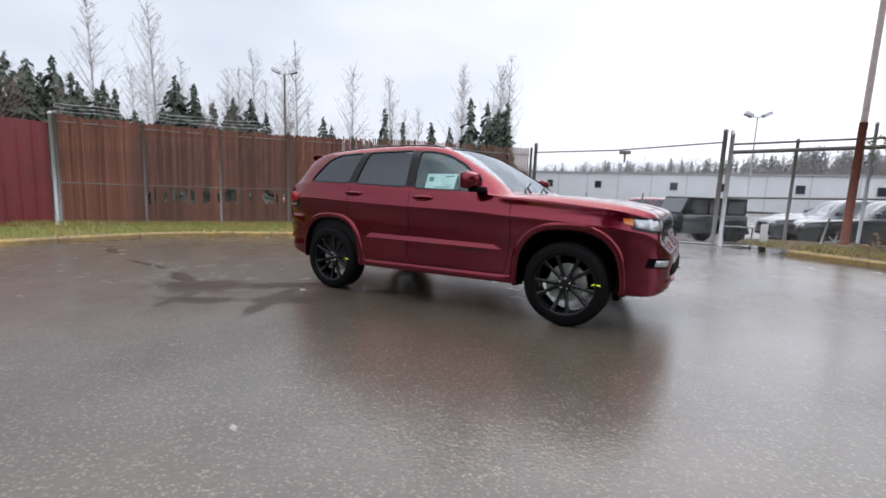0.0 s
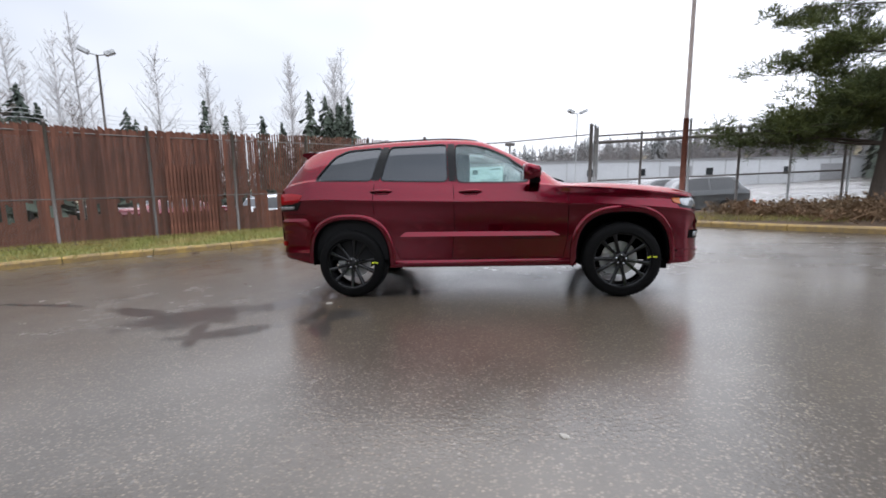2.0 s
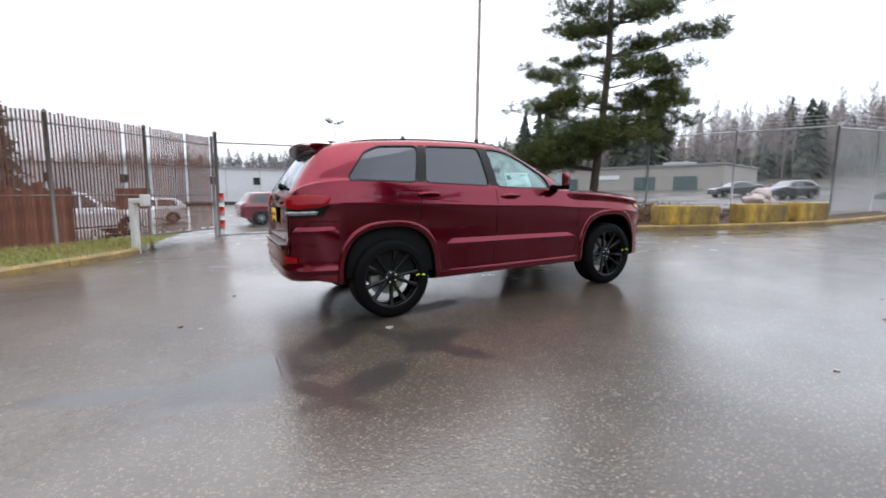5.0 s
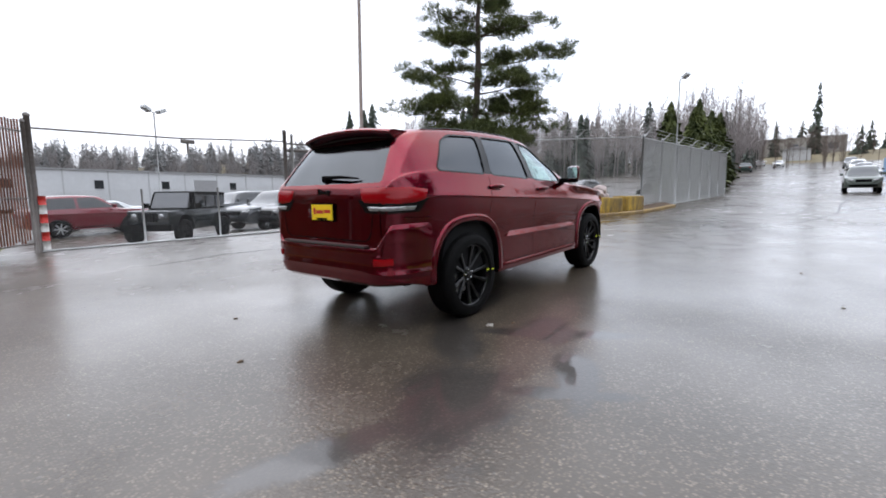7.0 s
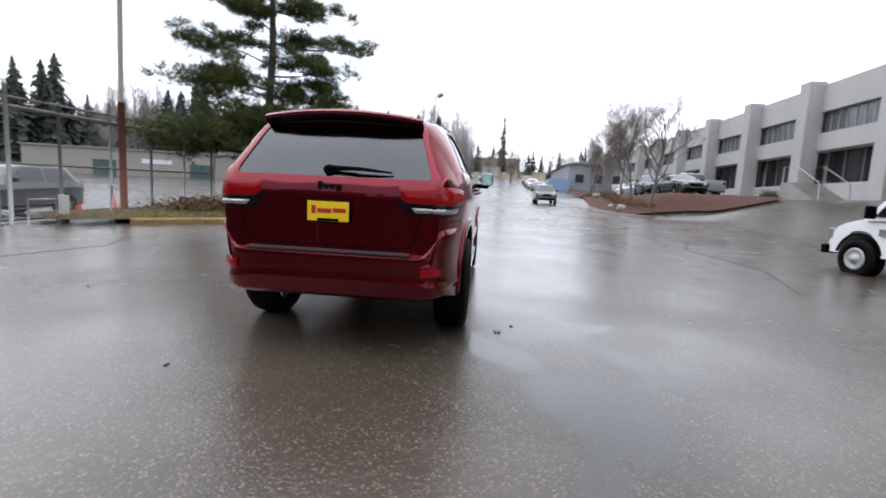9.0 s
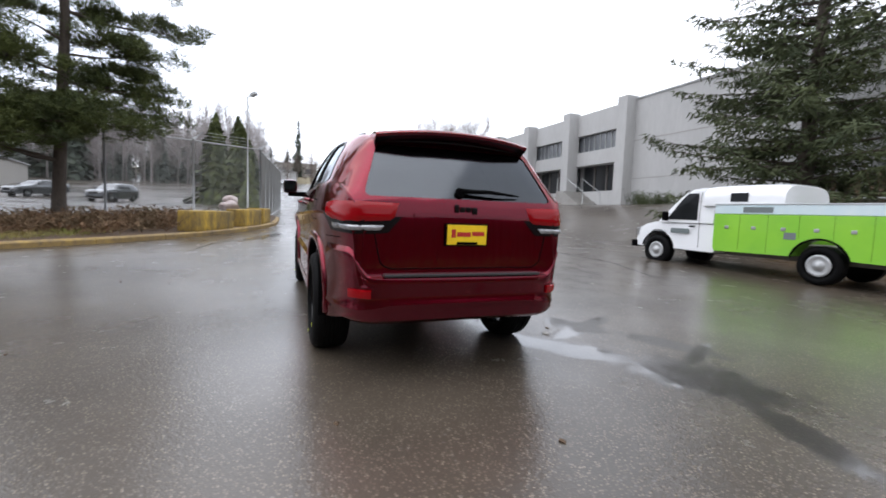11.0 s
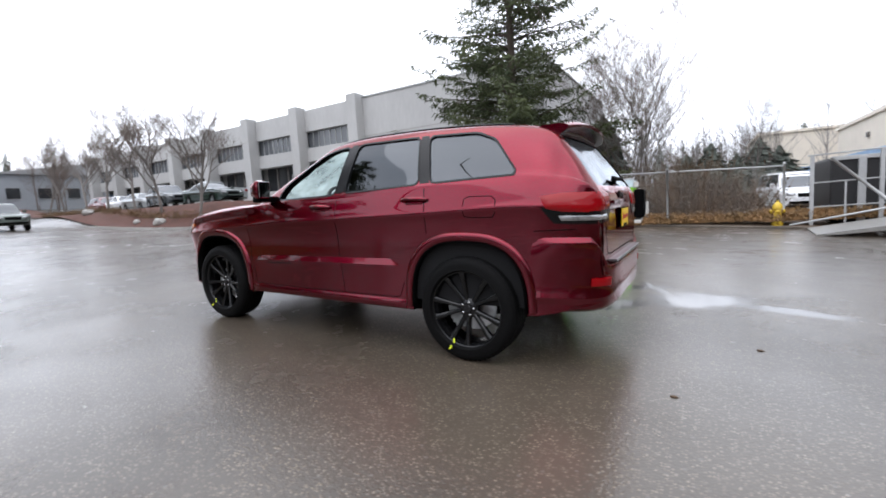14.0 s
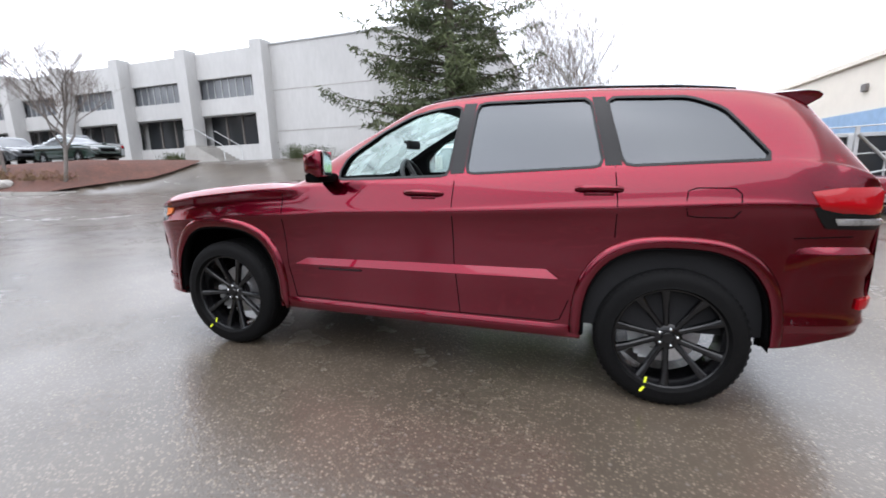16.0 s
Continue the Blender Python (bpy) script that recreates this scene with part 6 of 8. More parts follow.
    part("underbody", under, BLACK_PLASTIC, car)

    # ---- nose: lamps, grille, lower lamps
    for s in (1, -1):
        c = (1.55, s * 0.30)
        ang = lambda a: [(s * q, z) for q, z in a]  # noqa: E731
        hl = part("headlamp", skin.sheet("round", ang([(51, 0.918), (40, 0.890), (20, 0.882), (12, 0.888)]), ang([(54, 1.008), (40, 1.000), (20, 0.990), (10, 0.982)]), 20, 4, 0.006, 0.03, c, round_edge=0.006), LAMP_CLEAR, car, "clear headlamp", smooth=50)
        part("side_marker", skin.sheet("round", ang([(57, 0.958), (52, 0.938)]), ang([(58, 1.000), (52, 1.000)]), 5, 3, 0.010, 0.02, c), AMBER, hl, "amber side marker", smooth=50)
        part("headlamp_bezel", skin.sheet("round", ang([(53, 0.908), (40, 0.878), (20, 0.870), (11, 0.876)]), ang([(55, 1.014), (40, 1.008), (20, 0.998), (9, 0.990)]), 20, 4, 0.003, 0.03, c), BLACK_GLOSS, hl, "black lamp bezel", smooth=50)
        part("fog_lamp", skin.sheet("round", ang([(43, 0.588), (24, 0.572)]), ang([(41, 0.668), (22, 0.660)]), 10, 4, 0.004, 0.03, c), BLACK_PLASTIC, car, "black fog lamp pocket", smooth=50)
        part("fog_lens", skin.sheet("round", ang([(37, 0.596), (26, 0.588)]), ang([(36, 0.650), (25, 0.644)]), 6, 3, 0.010, 0.01, c), LAMP_CLEAR, car)
        part("bumper_flap", skin.sheet("round", ang([(58, 0.345), (30, 0.345), (0, 0.36)]), ang([(60, 0.40), (30, 0.40), (0, 0.40)]), 20, 2, 0.006, 0.03, c), RED, car, smooth=50)
        part("front_lip", skin.line("round", ang([(52, 0.470), (35, 0.455), (5, 0.46)]), 0.022, 0.014, 0.02, steps=30, centre=c), RED, car, smooth=60)
        flap = bmesh.new()
        box(flap, 1.86, s * 0.74 - 0.08, 0.275, 1.92, s * 0.74 + 0.08, 0.36, 0.01)
        part("air_deflector", flap, BLACK_PLASTIC, car)
    part("grille_panel", skin.sheet("+x", [(-0.52, 0.865), (0.52, 0.865)], [(-0.50, 0.985), (0.50, 0.985)], 20, 3, 0.004, 0.02), BLACK_PLASTIC, car)
    for k in range(7):
        y = lerp(-0.45, 0.45, k / 6)
        part("grille_slot", skin.line("+x", rounded([(y - 0.055, 0.872), (y + 0.055, 0.872), (y + 0.055, 0.978), (y - 0.055, 0.978)], 0.02), 0.007, 0.010, 0.012, True), BLACK_GLOSS, car)
    part("lower_intake", skin.sheet("+x", [(-0.55, 0.50), (0.55, 0.50)], [(-0.5, 0.60), (0.5, 0.60)], 20, 3, 0.004, 0.02), BLACK_PLASTIC, car)
    part("bonnet_gap", skin.line("z", [(0.95, 0.80), (1.4, 0.79), (1.88, 0.70), (2.06, 0.52), (2.10, 0.0), (2.06, -0.52), (1.88, -0.70), (1.4, -0.79), (0.95, -0.80)], 0.007, 0.0006, 0.006), BLACK_PLASTIC, car)
    for y in (-0.42, 0.12):
        wb = bmesh.new()
        pts = [skin.lay("z", x, yy)[0] + Vector((0, 0, 0.02)) for x, yy in ((0.93, y), (0.80, y + 0.25), (0.74, y + 0.52))]
        tube(wb, pts, [0.012, 0.009, 0.006], 6)
        part("windscreen_wiper", wb, BLACK_PLASTIC, car)

    # ---- wheels
    meshes = wheel_meshes()
    wheel(car, meshes, HUB_X, -1, 12, 174)
    wheel(car, meshes, -HUB_X, -1, 30, 178)
    wheel(car, meshes, HUB_X, 1, 20, -56)
    wheel(car, meshes, -HUB_X, 1, 4, -68)

    # ---- cabin: dash, wheel, seats, mirror, price sheet in the passenger window
    dash = bmesh.new()
    prism(dash, [(0.80, -0.72, 0.62), (0.80, -0.72, 1.16), (0.62, -0.72, 1.175), (0.36, -0.72, 1.12), (0.30, -0.72, 1.02), (0.36, -0.72, 0.90), (0.45, -0.72, 0.62)], (0, 1.44, 0))
    for k in range(9):
        box(dash, 0.36 + 0.0 * k, 0.22 + 0.04 * k, 1.10, 0.52, 0.26 + 0.04 * k, 1.12 + 0.045 * math.sin(math.pi * k / 8) + 0.012)
    part("dashboard", dash, CABIN, car, "black dashboard", smooth=30)
    con = bmesh.new()
    box(con, -0.55, -0.13, 0.45, 0.45, 0.13, 0.80, 0.04)
    part("centre_console", con, CABIN, car)
    st = bmesh.new()
    tilt = Matrix.Translation((0.19, 0.37, 1.165)) @ Matrix.Rotation(radians(-66), 4, "Y")
    ring = [tilt @ Vector((0.185 * math.cos(a), 0.185 * math.sin(a), 0)) for a in (2 * math.pi * k / 32 for k in range(33))]
    tube(st, ring, 0.017, 8, cap=False)
    for a in (0, 180, 270):
        tube(st, [tilt @ Vector((0.05 * math.cos(radians(a)), 0.05 * math.sin(radians(a)), 0.015)), tilt @ Vector((0.178 * math.cos(radians(a)), 0.178 * math.sin(radians(a)), 0))], 0.02, 6)
    lathe(st, [(0, 0.03), (0.07, 0.028), (0.085, 0.0), (0.05, -0.05), (0.04, -0.22)], "z", 20)
    n_hub = 20 * 5
    st.verts.ensure_lookup_table()
    for v in list(st.verts)[-n_hub:]:
        v.co = tilt @ Vector((v.co.x, v.co.y, -v.co.z if False else v.co.z))
    part("steering_wheel", st, SEAT, car, "black steering wheel", smooth=50)
    for x0, ys in ((-0.35, (0.37, -0.37)), (-1.22, (0.37, -0.37))):
        for y0 in ys:
            se = bmesh.new()
            box(se, x0 - 0.12, y0 - 0.25, 0.55, x0 + 0.42, y0 + 0.25, 0.76, 0.06)
            bk = bmesh.new()
            box(bk, -0.07, -0.25, 0.0, 0.07, 0.25, 0.60, 0.06)
            hr = bmesh.new()
            box(hr, -0.05, -0.14, 0.63, 0.05, 0.14, 0.80, 0.05)
            m = pose(x0 - 0.13, y0, 0.70, 0, -16, 0)
            so = part("seat", se, SEAT, car, "black leather seat", smooth=40)
            part("backrest", bk, SEAT, so, smooth=40, at=m)
            part("headrest", hr, SEAT, so, smooth=40, at=m)
    rm = bmesh.new()
    box(rm, 0.335, -0.12, 1.425, 0.37, 0.12, 1.495, 0.018)
    tube(rm, [(0.355, 0, 1.48), (0.43, 0, 1.485)], 0.014, 6)
    part("rear_view_mirror", rm, CABIN, car, "black interior mirror", smooth=50)
    sheet = bmesh.new()
    p, n = skin.lay("-y", 0.05, 1.36)
    rows = [(x, skin.lay("-y", x, z)[0] - skin.lay("-y", x, z)[1] * 0.016, z) for z in (1.245, 1.405) for x in (-0.085, 0.265)]
    a, b, c2, d = (sheet.verts.new(r[1]) for r in rows)
    sheet.faces.new((a, b, d, c2))
    ps = part("price_sheet", sheet, PAPER, car, "white price sheet taped inside the window")
    bl = bmesh.new()
    for x0, x1, z0, z1 in ((-0.055, 0.0, 1.325, 1.375), (0.14, 0.235, 1.372, 1.384), (0.03, 0.235, 1.262, 1.268)):
        q = [skin.lay("-y", x, z) for x, z in ((x0, z0), (x1, z0), (x1, z1), (x0, z1))]
        bl.faces.new([bl.verts.new(pp - nn * 0.0145) for pp, nn in q])
    part("print_block", bl, GREY_INK, ps, "grey print on the sheet")
    return car


red_suv()

# ---------------------------------------------------------------- trees and plants
def raw_mesh(name, verts, faces, mat):
    me = bpy.data.meshes.new(name)
    me.from_pydata([tuple(v) for v in verts], [], faces)
    me.materials.append(mat)
    return me


def needles(verts, faces, p, d, length, count, size, r, droop=0.0, width=0.13):
    """A tuft of narrow blades about a twig."""
    p, d = np.array(p), np.array(d)
    for _ in range(count):
        q = p + d * length * r.random() + np.array([r.gauss(0, 1), r.gauss(0, 1), r.gauss(0, 0.7)]) * size * 0.28
        u = d * 0.8 + np.array([r.gauss(0, 1), r.gauss(0, 1), r.gauss(0, 0.6) - droop]) * 0.75
        u /= np.linalg.norm(u) + 1e-9
        w = np.cross(u, [r.gauss(0, 1), r.gauss(0, 1), r.gauss(0, 1)])
        w = w / (np.linalg.norm(w) + 1e-9) * size * width
        L = size * (0.6 + 0.8 * r.random())
        i = len(verts)
        verts += [q - w, q + w, q + u * L + w * 0.3, q + u * L - w * 0.3]
        faces.append((i, i + 1, i + 2, i + 3))


def spruce(name, label, x, y, height, radius, seed, bottom=0.8, lean=0.0, dense=1.0, mat=SPRUCE_NEEDLE, size=0.22):
    """A spruce: straight trunk, drooping limbs in uneven whorls, hanging sprays."""
    r = random.Random(seed)
    t = thing(name, label, "tree", at=Matrix.Translation((x, y, ground_z(x, y))))
    trunk = bmesh.new()
    n = 10
    axis = [(lean * (k / n) ** 2 + 0.05 * math.sin(k), 0.04 * math.cos(2 * k), height * k / n - (0.3 if k == 0 else 0)) for k in range(n + 1)]
    tube(trunk, axis, [lerp(0.018 * height, 0.012, (k / n) ** 0.9) for k in range(n + 1)], 10)
    verts, faces = [], []
    limbs = bmesh.new()
    count = int(17 * (height - bottom) * dense)
    for m in range(count):
        f = ((m + r.random()) / count) ** 1.25
        tier = 0.62 * (1 - 0.6 * f) / (height - bottom)
        f = min(1.0, max(0.0, (math.floor(f / tier) + 0.5 + r.gauss(0, 0.13)) * tier))
        z0 = lerp(bottom, height * 0.985, f)
        reach = radius * (1 - f) ** 0.80 * (0.80 + 0.20 * min(1, f * 6)) + 0.15
        a, L = r.random() * 2 * math.pi, reach * (r.uniform(0.45, 0.85) if m % 3 else r.uniform(0.75, 1.15))
        c, s_ = math.cos(a), math.sin(a)
        sag, bend = r.uniform(0.12, 0.42), r.uniform(-0.25, 0.25)
        pts = []
        for k in range(6):
            q = k / 5
            pts.append((c * L * q - s_ * bend * L * q * q + axis[min(n, int(f * n))][0], s_ * L * q + c * bend * L * q * q, z0 + L * (0.14 * q - sag * q * q + 0.18 * q**4) + f * L * 0.5 * q))
        tube(limbs, pts, [lerp(0.010 + 0.010 * L, 0.004, k / 5) for k in range(6)], 4, cap=False)
        steps = max(3, int(L * 5.5))
        for k in range(1, steps + 1):
            q = 0.12 + 0.88 * k / steps
            i = min(4, int(q * 5))
            p = np.array(pts[i]) * (1 - (q * 5 - i)) + np.array(pts[i + 1]) * (q * 5 - i)
            for side in (-1, 1):
                sl = (0.16 + 0.36 * (1 - q) * min(1.5, L / 2)) * r.uniform(0.5, 1.2)
                dv = np.array([c * 0.55 - s_ * side * 0.8, s_ * 0.55 + c * side * 0.8, r.uniform(-0.65, 0.0)])
                needles(verts, faces, p, dv / np.linalg.norm(dv), sl * 1.6, 5, size * r.uniform(0.7, 1.1), r, 0.4, 0.13)
    part("trunk", trunk, BARK, t)
    tagged(part("boughwork", limbs, BARK, t), kind="stuff")
    tagged(part("crown", raw_mesh("crown", verts, faces, mat), None, t), kind="stuff")
    return t


# Needle masses of the pine: sideways (towards the north-west), back, height, half width.
PINE_MASSES = ((2.5, 0.1, 1.95, 0.75), (1.7, -0.5, 2.15, 0.8), (1.5, 0.9, 2.35, 0.75), (0.8, 0.1, 2.45, 0.85), (0.3, -0.9, 2.6, 0.8), (-0.2, 0.8, 2.85, 0.8), (-0.9, -0.2, 2.75, 0.75), (0.1, 0.0, 3.05, 0.6), (-1.5, 0.4, 3.15, 0.65),
               (1.9, 0.0, 3.75, 0.65), (1.2, -0.4, 3.95, 0.62), (1.5, 0.7, 4.3, 0.5), (-1.6, -0.3, 3.7, 0.6), (-1.0, 0.8, 4.05, 0.55), (-1.9, 0.5, 4.35, 0.5), (1.45, 0.1, 5.05, 0.55), (0.85, 0.3, 5.45, 0.5))
PINE_TOP = ((-0.7, -0.4, 4.85, 0.6), (-1.5, 0.1, 4.75, 0.5), (-2.6, 0.0, 5.85, 0.45), (-1.0, 0.6, 5.75, 0.4), (0.95, -0.2, 6.15, 0.55), (0.5, 0.7, 6.55, 0.5), (-0.9, -0.3, 6.7, 0.6), (-1.7, 0.4, 7.0, 0.5), (1.0, 0.2, 7.2, 0.5), (-0.5, 0.5, 7.7, 0.5), (0.4, -0.4, 8.1, 0.55),
            (-1.0, 0.0, 8.5, 0.5), (0.7, 0.3, 8.9, 0.45), (-0.4, -0.3, 9.4, 0.5), (0.3, 0.2, 9.9, 0.45), (0.0, 0.0, 10.5, 0.4))


def pine(name, label, x, y, height, seed):
    """A pine: leaning trunk, spreading limbs, uneven flat masses of needles with sky between them."""
    r = random.Random(seed)
    t = thing(name, label, "tree", at=Matrix.Translation((x, y, ground_z(x, y) + 0.2)))
    trunk, limbs = bmesh.new(), bmesh.new()
    axis = [(-0.18, 0.0, -0.3), (-0.05, 0.02, 0.8), (0.02, -0.02, 2.0), (0.16, -0.05, 3.5), (0.2, -0.14, 5.2), (0.22, -0.1, 7.0), (0.32, -0.2, 9.0), (0.3, -0.2, height)]
    tube(trunk, axis, [0.19, 0.15, 0.135, 0.125, 0.11, 0.085, 0.05, 0.015], 12)
    ax = np.array(axis)
    side, back = np.array([math.cos(radians(131)), math.sin(radians(131)), 0]), np.array([math.cos(radians(41)), math.sin(radians(41)), 0])
    verts, faces = [], []

    def stem(z):
        return np.array([np.interp(z, ax[:, 2], ax[:, 0]), np.interp(z, ax[:, 2], ax[:, 1]), z])

    def branch(p, q, r0, sag=0.0, n=6):
        wob = np.array([r.gauss(0, 0.06), r.gauss(0, 0.06), r.gauss(0, 0.05)]) * np.linalg.norm(q - p)
        pts = [p + (q - p) * f + wob * math.sin(math.pi * f) + np.array([0, 0, -sag * math.sin(math.pi * f)]) for f in np.linspace(0, 1, n)]
        tube(limbs, pts, [lerp(r0, 0.006, k / (n - 1)) for k in range(n)], 5, cap=False)
        return pts

    for u, v, z, w in PINE_MASSES + PINE_TOP:
        c = stem(z) + side * u + back * v
        reach = math.hypot(u, v)
        root = stem(max(1.6, z - 0.12 - 0.22 * reach * r.uniform(0.4, 1.2)))
        branch(root, c, 0.016 + 0.016 * reach, 0.06 * reach)
        lobes = [(c, 0.6)] + [(c + (side * r.gauss(0, 0.95) + back * r.gauss(0, 0.95)) * w + np.array([0, 0, r.gauss(-0.05, 0.27) * w]), r.uniform(0.30, 0.75)) for _ in range(11)]
        for p, k in lobes:
            branch(c - np.array([0, 0, 0.1]), p, 0.012, 0.0, 4)
            rad = k * w
            for _ in range(int(78 * rad + 6)):
                a, q = r.random() * 2 * math.pi, math.sqrt(r.random()) * rad
                o = np.array([math.cos(a) * q, math.sin(a) * q, 0.24 * rad * r.gauss(0, 1) - 0.28 * q * q / rad + 0.05])
                dv = o + np.array([r.gauss(0, 0.2), r.gauss(0, 0.2), 0.22])
                needles(verts, faces, p + o, dv / np.linalg.norm(dv), 0.13, 11, 0.15, r, -0.25, 0.06)
    for k in range(10):
        a, z = r.random() * 6.283, r.uniform(3.2, 8.0)
        L = r.uniform(0.5, 1.3)
        branch(stem(z), stem(z) + np.array([math.cos(a) * L, math.sin(a) * L, r.uniform(-0.1, 0.3)]), 0.014, 0.0, 5)
    part("trunk", trunk, BARK, t)
    tagged(part("boughwork", limbs, BARK, t), kind="stuff")
    tagged(part("crown", raw_mesh("crown", verts, faces, PINE_NEEDLE), None, t), kind="stuff")
    return t


def bare_tree(name, label, x, y, height, seed, z=None, bark=GREY_BARK, twig=TWIG, levels=5, spread=0.5, lean=0.0, r0=None, low=0.35, stems=1, kids=(3, 3, 4)):
    """A leafless tree: trunk, forking limbs, fine twigs."""
    r = random.Random(seed)
    t = thing(name, label, "tree", at=Matrix.Translation((x, y, ground_z(x, y) if z is None else z)))
    trunk, twigs = bmesh.new(), bmesh.new()

    def grow(p, d, L, rad, level):
        pts, q, dd = [p], p, d
        for _ in range(3):
            dd = (dd + Vector((r.gauss(0, 0.13), r.gauss(0, 0.13), r.gauss(0.06, 0.08)))).normalized()
            q = q + dd * L / 3
            pts.append(q)
        thin = level >= 3
        rad = max(rad, 0.0042)
        tube(twigs if thin else trunk, pts, [rad, rad * 0.85, rad * 0.72, rad * 0.6], 3 if thin else 6, cap=False)
        if level >= levels:
            return
        for k in range(r.choice(kids) if level else r.choice((6, 7)) + 2 * (stems > 1)):
            f = r.uniform(0.3, 1.0) if level else r.uniform(low, 1.0)
            i = min(2, int(f * 3))
            o = pts[i].lerp(pts[i + 1], f * 3 - i)
            a = r.random() * 2 * math.pi
            side = Vector((math.cos(a), math.sin(a), 0))
            nd = (dd * (1 - spread) + side * spread + Vector((0, 0, 0.22))).normalized()
            grow(o, nd, L * r.uniform(0.50, 0.74), rad * r.uniform(0.36, 0.52), level + 1)

    for k in range(stems):
        out = Vector((0.22 * math.cos(2.4 * k), 0.22 * math.sin(2.4 * k), 0)) if stems > 1 else Vector()
        grow(Vector((0, 0, -0.2)) + out * 0.8, (Vector((lean, 0, 1)) + out * r.uniform(0.3, 1.1)).normalized(), height * (0.52 if stems == 1 else r.uniform(0.45, 0.62)), r0 or height * 0.014, 0)
    part("trunk", trunk, bark, t)
    tagged(part("twigwork", twigs, twig, t), kind="stuff")
    return t


spruce("spruce_tree", "large dark green spruce with drooping limbs behind the truck", 4.6, -15.6, 17.5, 5.4, 3, 1.0, dense=1.15, size=0.25)
pine("pine_tree", "pine with flat needle pads on the kerbed island", 8.95, 6.4, 10.6, 5)
bare_tree("bare_tree", "tall many-stemmed leafless tree beside the spruce", -0.3, -18.4, 8.8, 4, levels=5, spread=0.50, r0=0.036, low=0.2, stems=6, kids=(3, 3, 4))
bare_tree("bare_tree", "slight leafless tree among the south shrubs", -5.0, -24, 6.0, 14, levels=4, spread=0.4, r0=0.04, kids=(4, 5))
for k, (x, y, h, sd) in enumerate(((21.3, -10.4, 5.6, 21), (26.2, -10.9, 5.4, 22), (31.0, -11.6, 5.6, 23), (36.5, -12.2, 5.8, 24), (43.0, -13.2, 6.0, 25), (51.0, -14.4, 6.2, 26), (58.0, -15.2, 6.0, 27))):
    bare_tree("street_tree", "slender leafless street tree in the mulch bank", x, y, h * 1.25, sd, upper_z(x, y) + 0.1, levels=5, spread=0.50, lean=0.06, kids=(4, 4, 5))


def cone_trees(name, label, spots, mat, seed, layers=15, blades=15, leaf=1.0):
    """Distant conifers: ragged whorls of drooping blades round a stem."""
    r = random.Random(seed)
    verts, faces = [], []
    for x, y, z, h, w in spots:
        i = len(verts)
        verts += [np.array((x - 0.012 * h, y, z)), np.array((x + 0.012 * h, y, z)), np.array((x, y, z + h))]
        faces.append((i, i + 1, i + 2))
        verts += [np.array((x, y - 0.012 * h, z)), np.array((x, y + 0.012 * h, z)), np.array((x, y, z + h))]
        faces.append((i + 3, i + 4, i + 5))
        wob = [r.uniform(0.72, 1.18) for _ in range(9)]
        for _ in range(layers * blades):
            f = r.random() ** 1.15
            a = r.random() * 2 * math.pi
            c, s_ = math.cos(a), math.sin(a)
            rr = (w * (1 - f) ** 0.8 + 0.015 * h) * wob[int(f * 8.99)] * (0.8 + 0.2 * math.sin(a * 3 + x))
            L = rr * r.uniform(0.35, 1.1)
            zz = z + h * lerp(0.06, 0.985, f)
            t = (0.27 * L + 0.010 * h) * leaf
            dz = -L * r.uniform(0.15, 1.05) + f * L * 0.25
            i = len(verts)
            o = 0.25 * L
            verts += [np.array((x + c * o, y + s_ * o, zz + h * 0.016)), np.array((x + c * L - s_ * t, y + s_ * L + c * t, zz + dz)), np.array((x + c * L + s_ * t, y + s_ * L - c * t, zz + dz + r.uniform(-0.03, 0.03) * h))]
            faces.append((i, i + 1, i + 2))
    return tagged(part(name, raw_mesh(name, verts, faces, mat), None), label, "trees", kind="stuff")


def bare_wood(name, label, spots, mat, seed, twigs=60):
    """Distant leafless trees: stems with a haze of upswept twigs."""
    r = random.Random(seed)
    verts, faces = [], []

    def blade(p, q, w0, w1):
        d = np.cross(q - p, [r.gauss(0, 1), r.gauss(0, 1), 0.1])
        d = d / (np.linalg.norm(d) + 1e-9)
        i = len(verts)
        verts.extend([p - d * w0, p + d * w0, q + d * w1, q - d * w1])
        faces.append((i, i + 1, i + 2, i + 3))

    for x, y, z, h, w in spots:
        base, lean = np.array((x, y, z)), np.array((r.gauss(0, 0.02) * h, r.gauss(0, 0.02) * h, h))
        for _ in range(3):
            blade(base, base + lean, 0.010 * h, 0.001 * h)
        for _ in range(twigs):
            f = r.uniform(0.25, 0.97)
            p = base + lean * f
            a, L = r.random() * 2 * math.pi, w * (1.15 - f) * r.uniform(0.5, 1.3)
            q = p + np.array((math.cos(a) * L, math.sin(a) * L, L * r.uniform(0.7, 1.7)))
            blade(p, q, 0.0022 * h, 0.0007 * h)
            for _ in range(4):
                g = r.uniform(0.3, 1)
                m = p * (1 - g) + q * g
                blade(m, m + np.array((r.gauss(0, 0.35), r.gauss(0, 0.35), abs(r.gauss(0.5, 0.3)))) * L * 0.7, 0.0011 * h, 0.0005 * h)
    return tagged(part(name, raw_mesh(name, verts, faces, mat), None), label, "trees", kind="stuff")


def polar_spots(n, az0, az1, r0, r1, h0, h1, w, seed, zf):
    r = random.Random(seed)
    out = []
    for _ in range(n):
        a, d, h = radians(r.uniform(az0, az1)), r.uniform(r0, r1), r.uniform(h0, h1)
        x, y = d * math.cos(a), d * math.sin(a)
        out.append((x, y, zf(x, y) - 0.5, h, w * h * r.uniform(0.8, 1.2)))
    return out


